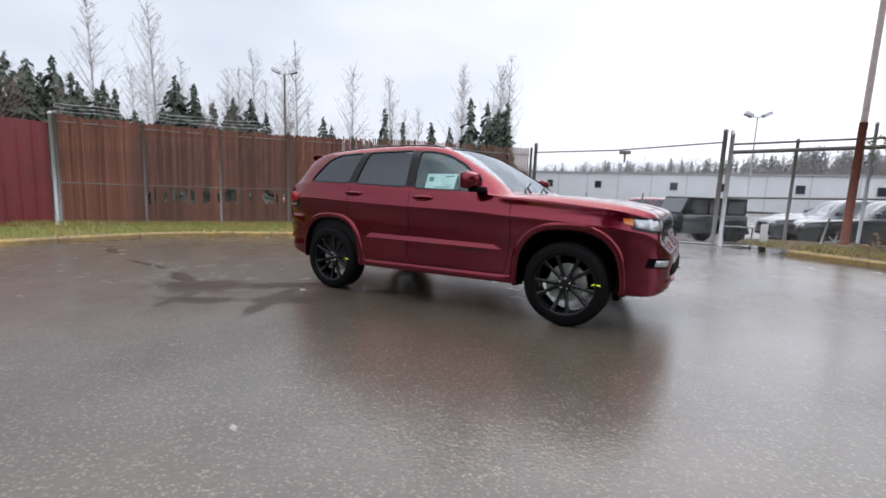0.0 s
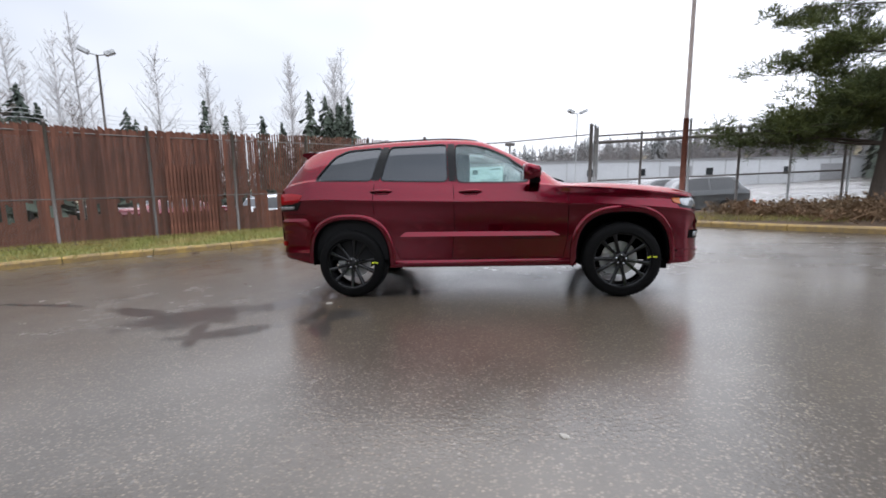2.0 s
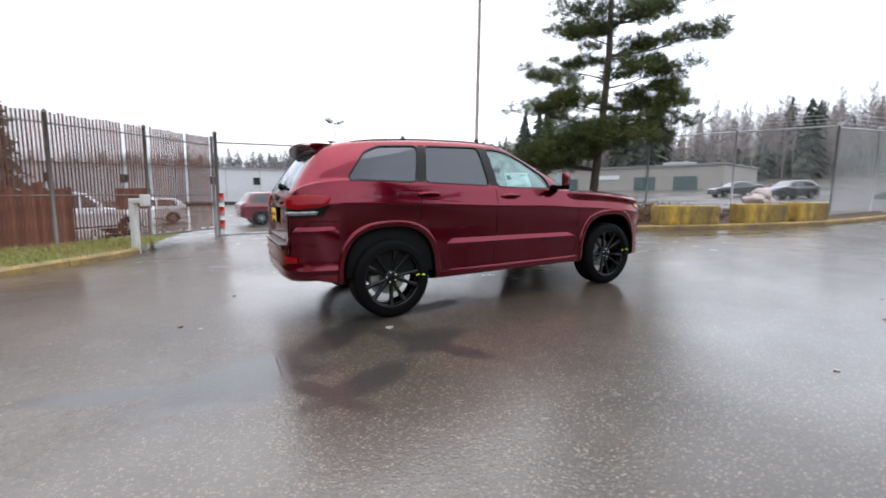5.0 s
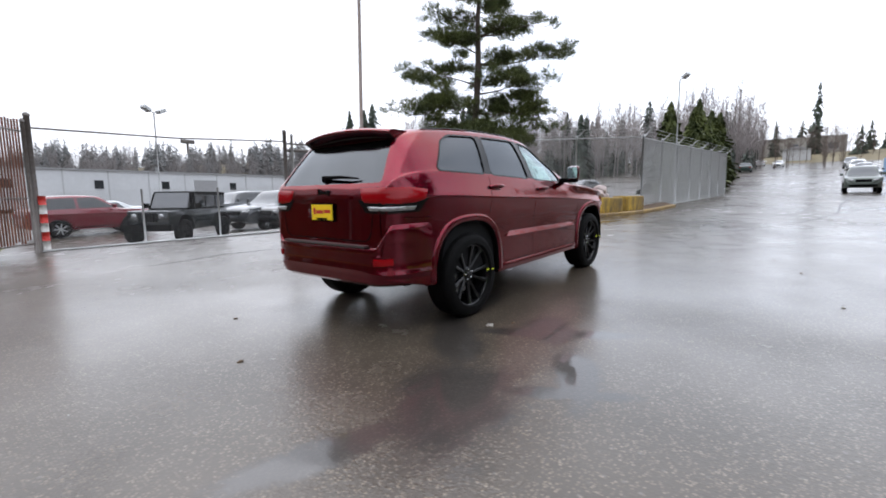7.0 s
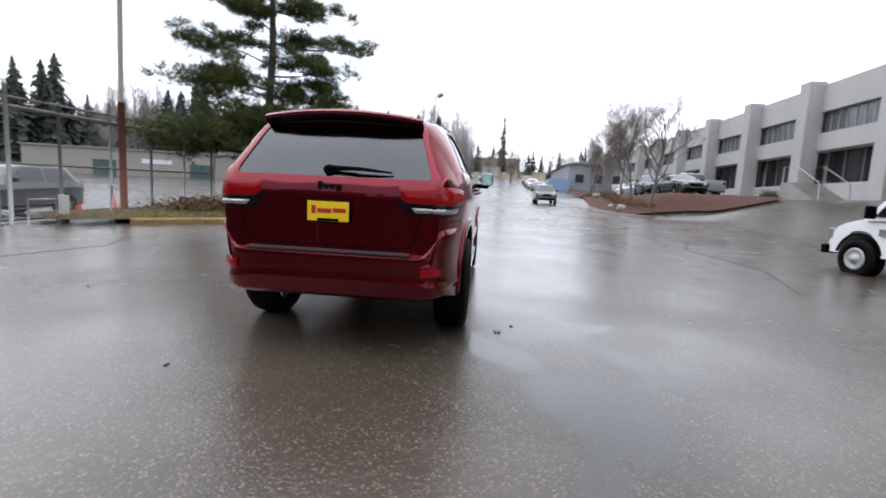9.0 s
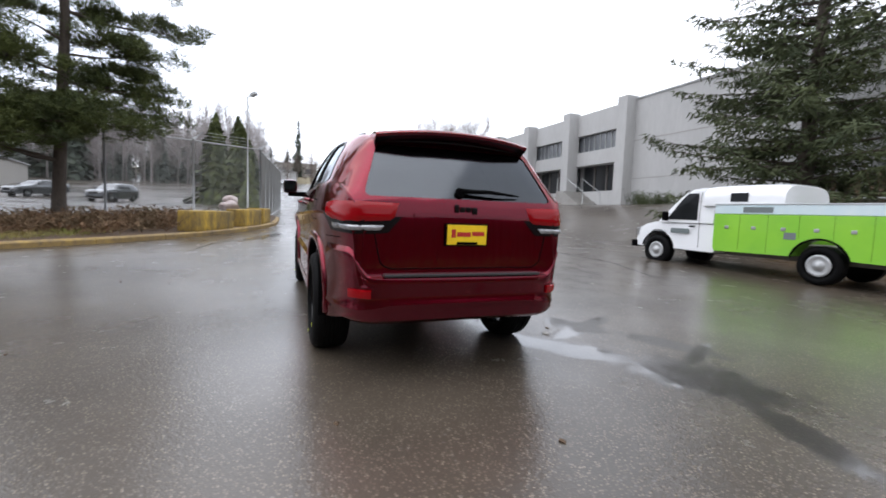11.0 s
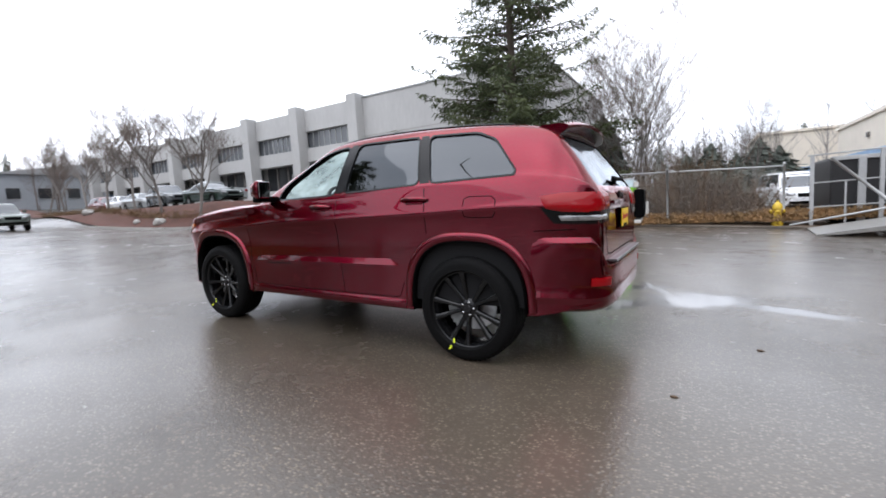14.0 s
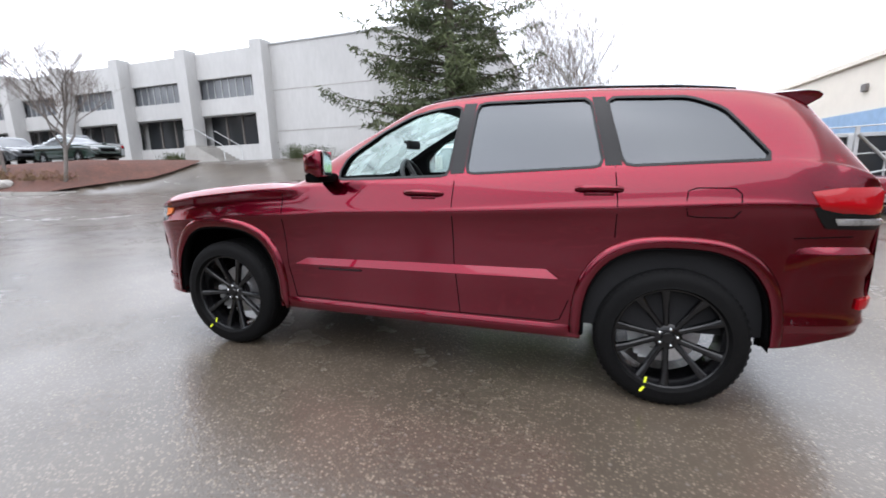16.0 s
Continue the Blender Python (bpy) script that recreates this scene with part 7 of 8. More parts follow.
flat = ground_z
cone_trees("far_woods", "dark conifers behind the brown fence", polar_spots(44, 112, 180, 42, 62, 7.5, 13.5, 0.24, 1, flat), FAR_NEEDLE, 1, 34, 20, 0.6)
cone_trees("far_woods", "close-set conifers behind the red panels", polar_spots(60, 147, 188, 40, 56, 8.5, 12.0, 0.30, 21, flat), FAR_NEEDLE, 21, 34, 20, 0.6)
bare_wood("far_woods", "brown leafless scrub behind the red panels", polar_spots(46, 142, 184, 38, 54, 8.0, 11.0, 0.26, 22, flat), TWIG, 22, 70)
bare_wood("far_woods", "tall pale leafless poplars, mist tinted into their grey", polar_spots(44, 112, 184, 55, 88, 15, 25, 0.18, 2, flat), HAZE_POPLAR, 2, 100)
# ridge needles and wood carry the mist in their colour
cone_trees("far_woods", "wooded ridge to the north, mist tinted into its colour", polar_spots(420, 36, 120, 150, 240, 7, 13, 0.36, 3, hill_z), HAZE_NEEDLE, 3, 12, 14, 0.8)
bare_wood("far_woods", "leafless trees on the north ridge, mist tinted into their colour", polar_spots(900, 36, 120, 122, 190, 7, 13, 0.32, 4, hill_z), HAZE_WOOD, 4, 30)
# woods behind the unit are lightened in colour to stand for haze
cone_trees("far_woods", "dark conifers behind the industrial unit", polar_spots(60, 4, 48, 100, 150, 10, 18, 0.22, 5, hill_z), EAST_HAZE_NEEDLE, 5, 34, 20, 0.6)
cone_trees("far_woods", "low conifers at the foot of the wood", polar_spots(70, 2, 48, 92, 112, 5, 8, 0.3, 15, hill_z), EAST_HAZE_NEEDLE, 15, 26, 16, 0.7)
bare_wood("far_woods", "brown leafless wood behind the industrial unit", polar_spots(420, 2, 44, 95, 140, 11, 19, 0.2, 6, hill_z), EAST_HAZE_WOOD, 6, 60)
cone_trees("far_woods", "tall dark firs standing apart beyond the lot", [(56, 66, 1.8, 17, 4.4), (60, 68, 1.8, 19, 4.6), (53, 67, 1.8, 15, 4.2), (58, 73, 1.8, 18, 4.4), (63, 71, 1.8, 16, 4.2), (68, 50, 1.8, 17, 4.4), (73, 52, 1.8, 19, 4.6), (64, 52, 1.8, 15, 4.2), (78, 60, 1.8, 18, 4.6), (86, 33, 2.0, 16, 3.6), (93, 39, 2.0, 18, 4.0)], FAR_NEEDLE, 7, 46, 30, 0.55)
cone_trees("roadside_conifers", "dense green conifers along the road past the fence", [(36, 3.4, 1.0, 5.0, 1.7), (39, 4.2, 1.1, 7.5, 2.2), (43, 3.8, 1.3, 6.5, 2.1), (46, 5.0, 1.5, 9.0, 2.6), (50, 4.4, 1.9, 7.0, 2.2), (55, 5.2, 2.3, 8.5, 2.4), (41, 6.5, 1.2, 8.5, 2.4), (61, 5.5, 2.8, 8.0, 2.3), (68, 6.0, 3.4, 9.0, 2.6)], PINE_NEEDLE, 8, 60, 50, 0.4)
cone_trees("hill_conifers", "lone tall fir and firs on the eastern hill", [(165, -6, 11.0, 22, 3.2), (175, 12, 12, 14, 3.0), (172, 30, 12, 15, 3.2), (150, 34, 9, 15, 3.4), (140, -30, 8, 12, 2.8), (182, -40, 12, 13, 3.0), *polar_spots(34, -28, 14, 125, 200, 6, 12, 0.26, 31, hill_z)], FAR_NEEDLE, 9, 20, 16)
bare_wood("hill_woods", "leafless scrub on the eastern hill", polar_spots(260, -30, 14, 100, 200, 6, 11, 0.25, 10, hill_z), TWIG, 10, 40)
bare_wood("hill_woods", "leafless trees round the grey buildings", polar_spots(40, -36, -14, 62, 80, 6, 10, 0.24, 11, lambda x, y: upper_z(x, y)), TWIG, 11, 50)
# south evergreens share the haze-lightened needle colour
cone_trees("south_conifers", "low dark bushy evergreens behind the south fence", [(1.6, -20.5, 0, 5.2, 3.2), (3.6, -19.5, 0, 4.6, 3.0), (-3.2, -31, 0, 4.2, 2.8), (-4.6, -30, 0, 3.3, 2.6), (-6.0, -33, 0, 4.4, 3.0), (-1.8, -32, 0, 3.6, 2.8), (-7.4, -36, 0, 4.0, 3.0)], EAST_HAZE_NEEDLE, 12, 60, 60, 0.5)
bare_wood("south_woods", "brown thicket beyond the south fence, mist tinted into its colour", polar_spots(150, 246, 278, 36, 62, 4.5, 8.0, 0.30, 41, flat), HAZE_WOOD, 41, 46)
cone_trees("south_woods", "evergreens beyond the south fence, mist tinted into their colour", polar_spots(26, 248, 272, 44, 64, 4.5, 7.5, 0.30, 42, flat), EAST_HAZE_NEEDLE, 42, 26, 16, 0.6)


def brush(name, label, spots, mat, seed, blades=220, fine_w=0.010):
    """Shrubs: dense arching stems with small dead leaves."""
    r = random.Random(seed)
    verts, faces = [], []
    for x, y, z, h, w in spots:
        for _ in range(blades):
            p = np.array((x + r.gauss(0, w * 0.35), y + r.gauss(0, w * 0.35), z))
            q = p + np.array((r.gauss(0, 0.28) * w, r.gauss(0, 0.28) * w, h * r.uniform(0.35, 1.05)))
            d = np.cross(q - p, [r.gauss(0, 1), r.gauss(0, 1), 0])
            d = d / (np.linalg.norm(d) + 1e-9) * fine_w
            i = len(verts)
            verts += [p - d, p + d, q + d * 0.3, q - d * 0.3]
            faces.append((i, i + 1, i + 2, i + 3))
            for _ in range(3):
                m = p + (q - p) * r.uniform(0.3, 1)
                u, v_ = np.array([r.gauss(0, 1) for _ in range(3)]), np.array([r.gauss(0, 1) for _ in range(3)])
                u, v_ = u / np.linalg.norm(u) * 0.045, v_ / np.linalg.norm(v_) * 0.03
                i = len(verts)
                verts += [m, m + u + v_, m + 2 * u, m + u - v_]
                faces.append((i, i + 1, i + 2, i + 3))
    return tagged(part(name, raw_mesh(name, verts, faces, mat), None), label, "shrubs", kind="stuff")


rs = random.Random(3)
brush("island_shrubs", "low brown winter shrubs under the pine", [(x, y, ground_z(x, y) + 0.15, rs.uniform(0.35, 0.6), 1.3) for x, y in ((7.0, 6.9), (8.0, 6.2), (7.6, 5.4), (8.9, 5.6), (9.6, 6.7), (8.6, 7.4), (9.9, 5.4), (10.4, 4.5), (6.4, 7.3), (11.3, 4.2), (8.8, 4.6))], SHRUB, 1, 260)
brush("south_scrub", "tangled brown scrub behind the south fence", [(rs.uniform(-4.2, 3.5), rs.uniform(-20, -14.2), 0.05, rs.choice((0.9, 1.3, 1.8, 2.3)) * rs.uniform(0.8, 1.2), 1.7) for _ in range(58)], SCRUB, 2, 150, 0.010)
brush("south_weeds", "dead weeds along the south kerb", [(rs.uniform(-9.0, 4), rs.uniform(-14.0, -13.2), 0.05, rs.uniform(0.10, 0.38), 0.9) for _ in range(70)], STRAW, 4, 120, 0.007)
brush("door_shrubs", "small evergreen shrubs by the building", [(15.0, -18.8, 1.95, 0.9, 1.0), (13.6, -18.9, 1.9, 0.8, 1.0), (24.5, -18.9, 2.05, 0.7, 0.9)], SPRUCE_NEEDLE, 5, 260)


def turf(name, label, spots, mat, seed, count, h):
    r = random.Random(seed)
    verts, faces = [], []
    pts = list(spots)
    for _ in range(count):
        x, y, z = r.choice(pts)
        x, y = x + r.gauss(0, 0.28), y + r.gauss(0, 0.28)
        L, a, lean = h * r.uniform(0.4, 1.3), r.random() * 6.283, r.uniform(0.1, 0.9)
        c, s_ = math.cos(a), math.sin(a)
        i = len(verts)
        verts += [(x - s_ * 0.006, y + c * 0.006, z), (x + s_ * 0.006, y - c * 0.006, z), (x + c * L * lean, y + s_ * L * lean, z + L)]
        faces.append((i, i + 1, i + 2))
    return tagged(part(name, raw_mesh(name, verts, faces, mat), None), label, "grass", kind="stuff")


wa, wb = along([(x - 0.3, y + 0.2) for x, y in NW_KERB[1:]], 60), along([(-16, -8), (-13.6, -2.2), (-12.9, -0.2), (-12.2, 1.4), (-10.6, 3.4), (-8.6, 5.2), (-6.6, 6.6), (-5.2, 7.6), (-4.5, 7.6), (-4.5, 6.9)], 60)
turf("grass_west", "short green and straw grass on the west verge", [(*(a * (1 - f) + b * f), ground_z(*a) + 0.12 + 0.1 * math.sin(1.57 * f) - 0.01) for a, b in zip(wa, wb) for f in (0.05, 0.2, 0.4, 0.6, 0.8, 1.0)], BLADE, 1, 30000, 0.09)
turf("grass_east", "thin grass and weeds round the pole", [(x, y, ground_z(x, y) + 0.13) for x, y in [(3.8 + 0.35 * k, 8.1 - 0.1 * k) for k in range(10)] + [(4.6 + 0.4 * k, 7.1 - 0.25 * k) for k in range(8)]], BLADE, 2, 5000, 0.12)
bank_line = along([(21.5, -10.4), (23.5, -10.4), (28, -10.6), (34, -11.4), (44, -12.9), (58, -15.0)], 44)
brush("bank_shrubs", "sparse brown plants and dead stems on the mulch bank", [(x, y + rs.uniform(-0.9, 0.9), upper_z(x, y) + 0.1, rs.uniform(0.15, 0.6), 0.8) for x, y in bank_line], SHRUB, 7, 60)
for x, y, k in ((24.6, -9.9, 0.32), (27.5, -10.0, 0.22), (38.0, -11.4, 0.4)):
    bm = bmesh.new()
    bmesh.ops.create_icosphere(bm, subdivisions=2, radius=k)
    for v_ in bm.verts:
        v_.co = Vector((v_.co.x * 1.3, v_.co.y, v_.co.z * 0.8)) * (1 + 0.35 * noise.noise(v_.co * 4 + Vector((x, y, 0))))
    tagged(part("boulder", bm, CONC, at=Matrix.Translation((x, y, upper_z(x, y) + 0.12 + 0.3 * k))), "pale grey boulder half sunk in the mulch bank", "rock", "boulders in the bank")

# ---------------------------------------------------------------- other vehicles
def table_of(length, width, clear, belt, roof, hood, cabin, tail, drop):
    """Knots for a plain car: cabin = (windscreen foot, roof front, roof back, rear glass foot) from the middle; tail: height of the boot or gate."""
    h, w = length / 2, width / 2
    f0, f1, b1, b0 = cabin
    return {
        "W": ([-h, -h + 0.03, -h + 0.12, -h + 0.4, 0, h - 0.55, h - 0.2, h - 0.05, h], [w * 0.55, w * 0.8, w * 0.92, w, w, w, w * 0.88, w * 0.68, w * 0.4]),
        "zb": ([-h, -h + 0.3, 0, h - 0.3, h], [clear + 0.16, clear + 0.06, clear, clear + 0.02, clear + 0.12]),
        "top": ([-h, -h + 0.05, -h + 0.10, b0, b1, (b1 + f1) / 2, f1, f0, h - 0.4, h - 0.12, h - 0.05, h], [tail - 0.35, tail - 0.12, tail, tail + drop, roof - 0.03, roof, roof - 0.05, hood + 0.03, hood - 0.07, hood - 0.16, hood - 0.3, hood - 0.5]),
        "belt": ([-h, -h + 0.1, b0, 0, f0, h - 0.3, h], [tail - 0.4, tail - 0.08, min(belt + 0.04, tail + drop - 0.03), belt, hood - 0.03, hood - 0.14, hood - 0.6]),
        "yr": ([-h, b0, b1, f1, f0, h], [w * 0.8, w * 0.78, w * 0.66, w * 0.66, w * 0.8, w * 0.7]),
    }


KINDS = {
    "suv": (4.75, 1.92, 0.30, 1.12, 1.74, 1.10, (0.85, 0.05, -1.75, -2.15), 1.15, 0.06, (1.42, -1.42), 0.37),
    "sedan": (4.8, 1.84, 0.22, 0.95, 1.44, 0.98, (0.95, 0.15, -0.95, -1.65), 1.06, 0.03, (1.42, -1.40), 0.32),
    "hatch": (4.3, 1.78, 0.22, 0.98, 1.52, 1.0, (0.95, 0.2, -1.45, -2.0), 1.02, 0.04, (1.30, -1.28), 0.32),
    "van": (5.3, 2.0, 0.30, 1.22, 2.02, 1.15, (1.75, 0.95, -2.45, -2.58), 1.30, 0.04, (1.75, -1.60), 0.36),
    "pickup": (5.6, 1.98, 0.36, 1.18, 1.86, 1.18, (1.05, 0.45, -0.35, -0.60), 1.22, 0.02, (1.75, -1.70), 0.40),
}
plain_wheel = bmesh.new()
lathe(plain_wheel, [(0.0, 0.09), (0.12, 0.10), (0.62, 0.07), (0.66, 0.10), (0.70, 0.115), (0.92, 0.11), (1.0, 0.07), (1.0, -0.10), (0.9, -0.12), (0.0, -0.12)], steps=28)
PLAIN_TYRE = mesh_of("tyre", plain_wheel, RUBBER, smooth=40)
alloy = bmesh.new()
lathe(alloy, [(0.0, 0.118), (0.10, 0.12), (0.13, 0.11)], steps=20)
for k in range(7):
    a = 2 * math.pi * k / 7
    t_ = Matrix.Rotation(a, 4, "Y")
    vs = [alloy.verts.new(t_ @ Vector(p)) for p in ((0.08, 0.118, -0.07), (0.64, 0.112, -0.06), (0.64, 0.112, 0.06), (0.08, 0.118, 0.07))]
    alloy.faces.new(vs)
ALLOY_SILVER = mesh_of("rim", alloy.copy(), SILVER_PAINT, smooth=30)
ALLOY_DARK = mesh_of("rim", alloy, RIM_BLACK, smooth=30)


def parked(kind, paint, label, x, y, heading, z=None, dark_rims=False, group="parked cars", category="car"):
    L, W, clear, belt, roof, hood, cabin, tail, drop, axles, R = KINDS[kind]
    zz = ground_z(x, y) if z is None else z
    tilt = math.degrees(math.atan2(ground_z(x + 1, y) - ground_z(x - 1, y), 2)) * math.cos(radians(heading))
    car = thing({"suv": "parked_suv", "sedan": "parked_sedan", "hatch": "parked_hatchback", "pickup": "pickup_truck", "van": "parked_van"}[kind], label, category, group, at=pose(x, y, zz, 0, -tilt if z is None else 0, heading))
    table = table_of(L, W, clear, belt, roof, hood, cabin, tail, drop)
    h = L / 2
    st = sorted({round(float(v), 3) for v in [*np.linspace(-h, -h + 0.15, 6), *np.linspace(-h + 0.15, h - 0.15, 40), *np.linspace(h - 0.15, h, 6)]})
    base = loft(table, st, 2)
    skin = Skin(base)
    cutters = []
    for ax in axles:
        for s in (1, -1):
            c = bmesh.new()
            prism(c, [(ax + (R + 0.06) * math.cos(a), s * W * 0.28, R + (R + 0.06) * math.sin(a)) for a in (2 * math.pi * k / 24 for k in range(24))], (0, s * W * 0.5, 0))
            cutters.append(mesh_of("well", c, paint))
    me = cut(mesh_of("body", base.copy(), paint), cutters)
    me.shade_smooth()
    me.set_sharp_from_angle(angle=radians(38))
    part("body", me, None, car)
    f0, f1, b1, b0 = cabin
    zt = roof - 0.13
    lo_z = belt + 0.05
    for s, way in ((1, "+y"), (-1, "-y")):
        m = (f1 + b1) / 2 + 0.1
        for lo, hi in (([(m + 0.04, lo_z), (f0 - 0.25, lo_z)], [(m + 0.04, zt), (f1 - 0.12, zt)]), ([(max(b0, b1 - 0.25) + 0.12, lo_z), (m - 0.04, lo_z)], [(b1 + 0.12, zt), (m - 0.04, zt)])):
            part("side_window", skin.sheet(way, lo, hi, 8, 4, 0.004, 0.012), DARK_GLASS, car, smooth=40)
        mi = bmesh.new()
        box(mi, f0 - 0.42, s * W / 2 + (0.0 if s > 0 else -0.2), lo_z - 0.02, f0 - 0.28, s * W / 2 + (0.2 if s > 0 else 0.0), lo_z + 0.15, 0.03)
        part("door_mirror", mi, paint, car, smooth=40)
        part("sill", skin.line(way, [(axles[1] + R + 0.1, clear + 0.1), (axles[0] - R - 0.1, clear + 0.1)], 0.05, 0.01, 0.02), BLACK_PLASTIC, car)
        part("tail_lamp", skin.sheet("-x", [(s * W * 0.30, tail - 0.28), (s * W * 0.42, tail - 0.28)], [(s * W * 0.30, tail - 0.12), (s * W * 0.42, tail - 0.12)], 4, 3, 0.01, 0.02), LAMP_RED, car)
        part("headlamp", skin.sheet("+x", [(s * W * 0.24, hood - 0.34), (s * W * 0.40, hood - 0.34)], [(s * W * 0.24, hood - 0.22), (s * W * 0.41, hood - 0.20)], 5, 3, 0.008, 0.02), LAMP_CLEAR, car)
    for name, xa, xb, ya, yb in (("windscreen", f0 - 0.04, f1 + 0.06, 0.40, 0.32), ("rear_window", b0 + 0.05, b1 - 0.04, 0.38, 0.31)):
        g, rows = bmesh.new(), []
        for j in range(6):
            f = j / 5
            rows.append([])
            for i in range(9):
                p, n = skin.lay("z", lerp(xa, xb, f), lerp(-1, 1, i / 8) * W * lerp(ya, yb, f))
                rows[-1].append(g.verts.new(p + n * 0.004))
        for a, b in zip(rows, rows[1:]):
            for i in range(8):
                g.faces.new((a[i], a[i + 1], b[i + 1], b[i]))
        part(name, g, BAND_GLASS, car, smooth=40)
    part("grille", skin.sheet("+x", [(-W * 0.2, hood - 0.42), (W * 0.2, hood - 0.42)], [(-W * 0.2, hood - 0.24), (W * 0.2, hood - 0.24)], 6, 2, 0.004, 0.02), BLACK_PLASTIC, car)
    part("bumper", skin.sheet("+x", [(-W * 0.36, clear + 0.12), (W * 0.36, clear + 0.12)], [(-W * 0.36, clear + 0.24), (W * 0.36, clear + 0.24)], 8, 2, 0.01, 0.02), BLACK_PLASTIC, car)
    if kind == "pickup":
        bed = bmesh.new()
        box(bed, -h + 0.22, -W * 0.38, 1.05, -0.75, W * 0.38, 1.235)
        part("bed_liner", bed, BLACK_PLASTIC, car)
    for ax in axles:
        for s in (1, -1):
            w = part("wheel", PLAIN_TYRE, None, car, at=pose(ax, s * (W / 2 - 0.13), R, 0, 0, 0 if s > 0 else 180) @ Matrix.Diagonal((R, 1.0, R, 1)))
            part("rim", ALLOY_DARK if dark_rims else ALLOY_SILVER, None, w)
    return car


# the fenced lot
parked("suv", MAROON_PAINT, "maroon SUV parked in the fenced lot", 0.6, 21.0, 8)
parked("suv", GREY_PAINT, "dark grey SUV parked behind the sliding gate", 6.5, 16.1, 195)
parked("suv", BLACK_PAINT, "black SUV parked behind the rusty pole", 7.3, 14.4, 185)
parked("suv", GREY_PAINT, "grey SUV in the second row of the lot", 7.5, 22.1, 190)
parked("sedan", SILVER_PAINT, "silver sedan in the lot's back row", 1.7, 25.6, 200)
parked("hatch", WHITE_PAINT, "white hatchback in the lot's back row", -6.4, 26.2, 190)
parked("suv", WHITE_PAINT, "white SUV seen between fence slats", -9.5, 13.0, 60)
parked("sedan", MAROON_PAINT, "red sedan seen between fence slats", -13.0, 10.5, 55)
parked("pickup", WHITE_PAINT, "white pickup seen between fence slats", -8.0, 17.5, 30, category="truck")
parked("sedan", GREY_PAINT, "grey sedan parked near the industrial unit", 44, 21, 150)
parked("hatch", GREY_PAINT, "dark grey hatchback parked near the industrial unit", 39, 14, 160)
# along the road and on the raised lot
parked("pickup", SAGE_PAINT, "sage green pickup parked beside the mulch bank", 38.5, -6.6, 178, category="truck")
parked("sedan", BLACK_PAINT, "black sedan parked up the road", 58, -8.6, 178)
parked("hatch", GREY_PAINT, "grey hatchback parked up the road", 66, -8.9, 178)
parked("suv", WHITE_PAINT, "white SUV parked up the road", 75, -9.0, 178)
parked("sedan", SILVER_PAINT, "silver sedan parked up the road", 84, -9.3, 178)
parked("suv", GREY_PAINT, "grey SUV parked up the road", 94, -9.5, 178)
parked("sedan", WHITE_PAINT, "white sedan far up the road", 112, 0.5, 180)
parked("suv", DARK_GREEN_PAINT, "dark green SUV parked on the far roadside", 90, 4.4, 2)
parked("sedan", WHITE_PAINT, "white sedan near the top of the road", 128, 4.5, 2)
for kind, paint, label, x, y, hd in (("sedan", DARK_GREEN_PAINT, "dark green sedan on the raised lot", 25.0, -13.6, 178), ("pickup", SILVER_PAINT, "silver pickup on the raised lot", 28.6, -15.8, 5), ("suv", GREY_PAINT, "dark SUV on the raised lot", 30.6, -13.7, 170),
                                     ("sedan", SILVER_PAINT, "silver sedan on the raised lot", 35.2, -14.2, 176), ("hatch", WHITE_PAINT, "white hatchback on the raised lot", 40.0, -14.9, 175), ("suv", MAROON_PAINT, "maroon SUV on the raised lot", 45.5, -15.8, 176)):
    parked(kind, paint, label, x, y, hd, z=upper_z(x, y), category="truck" if kind == "pickup" else "car")
parked("van", WHITE_PAINT, "white van parked behind the south fence", -6.7, -25.5, 98, category="van")


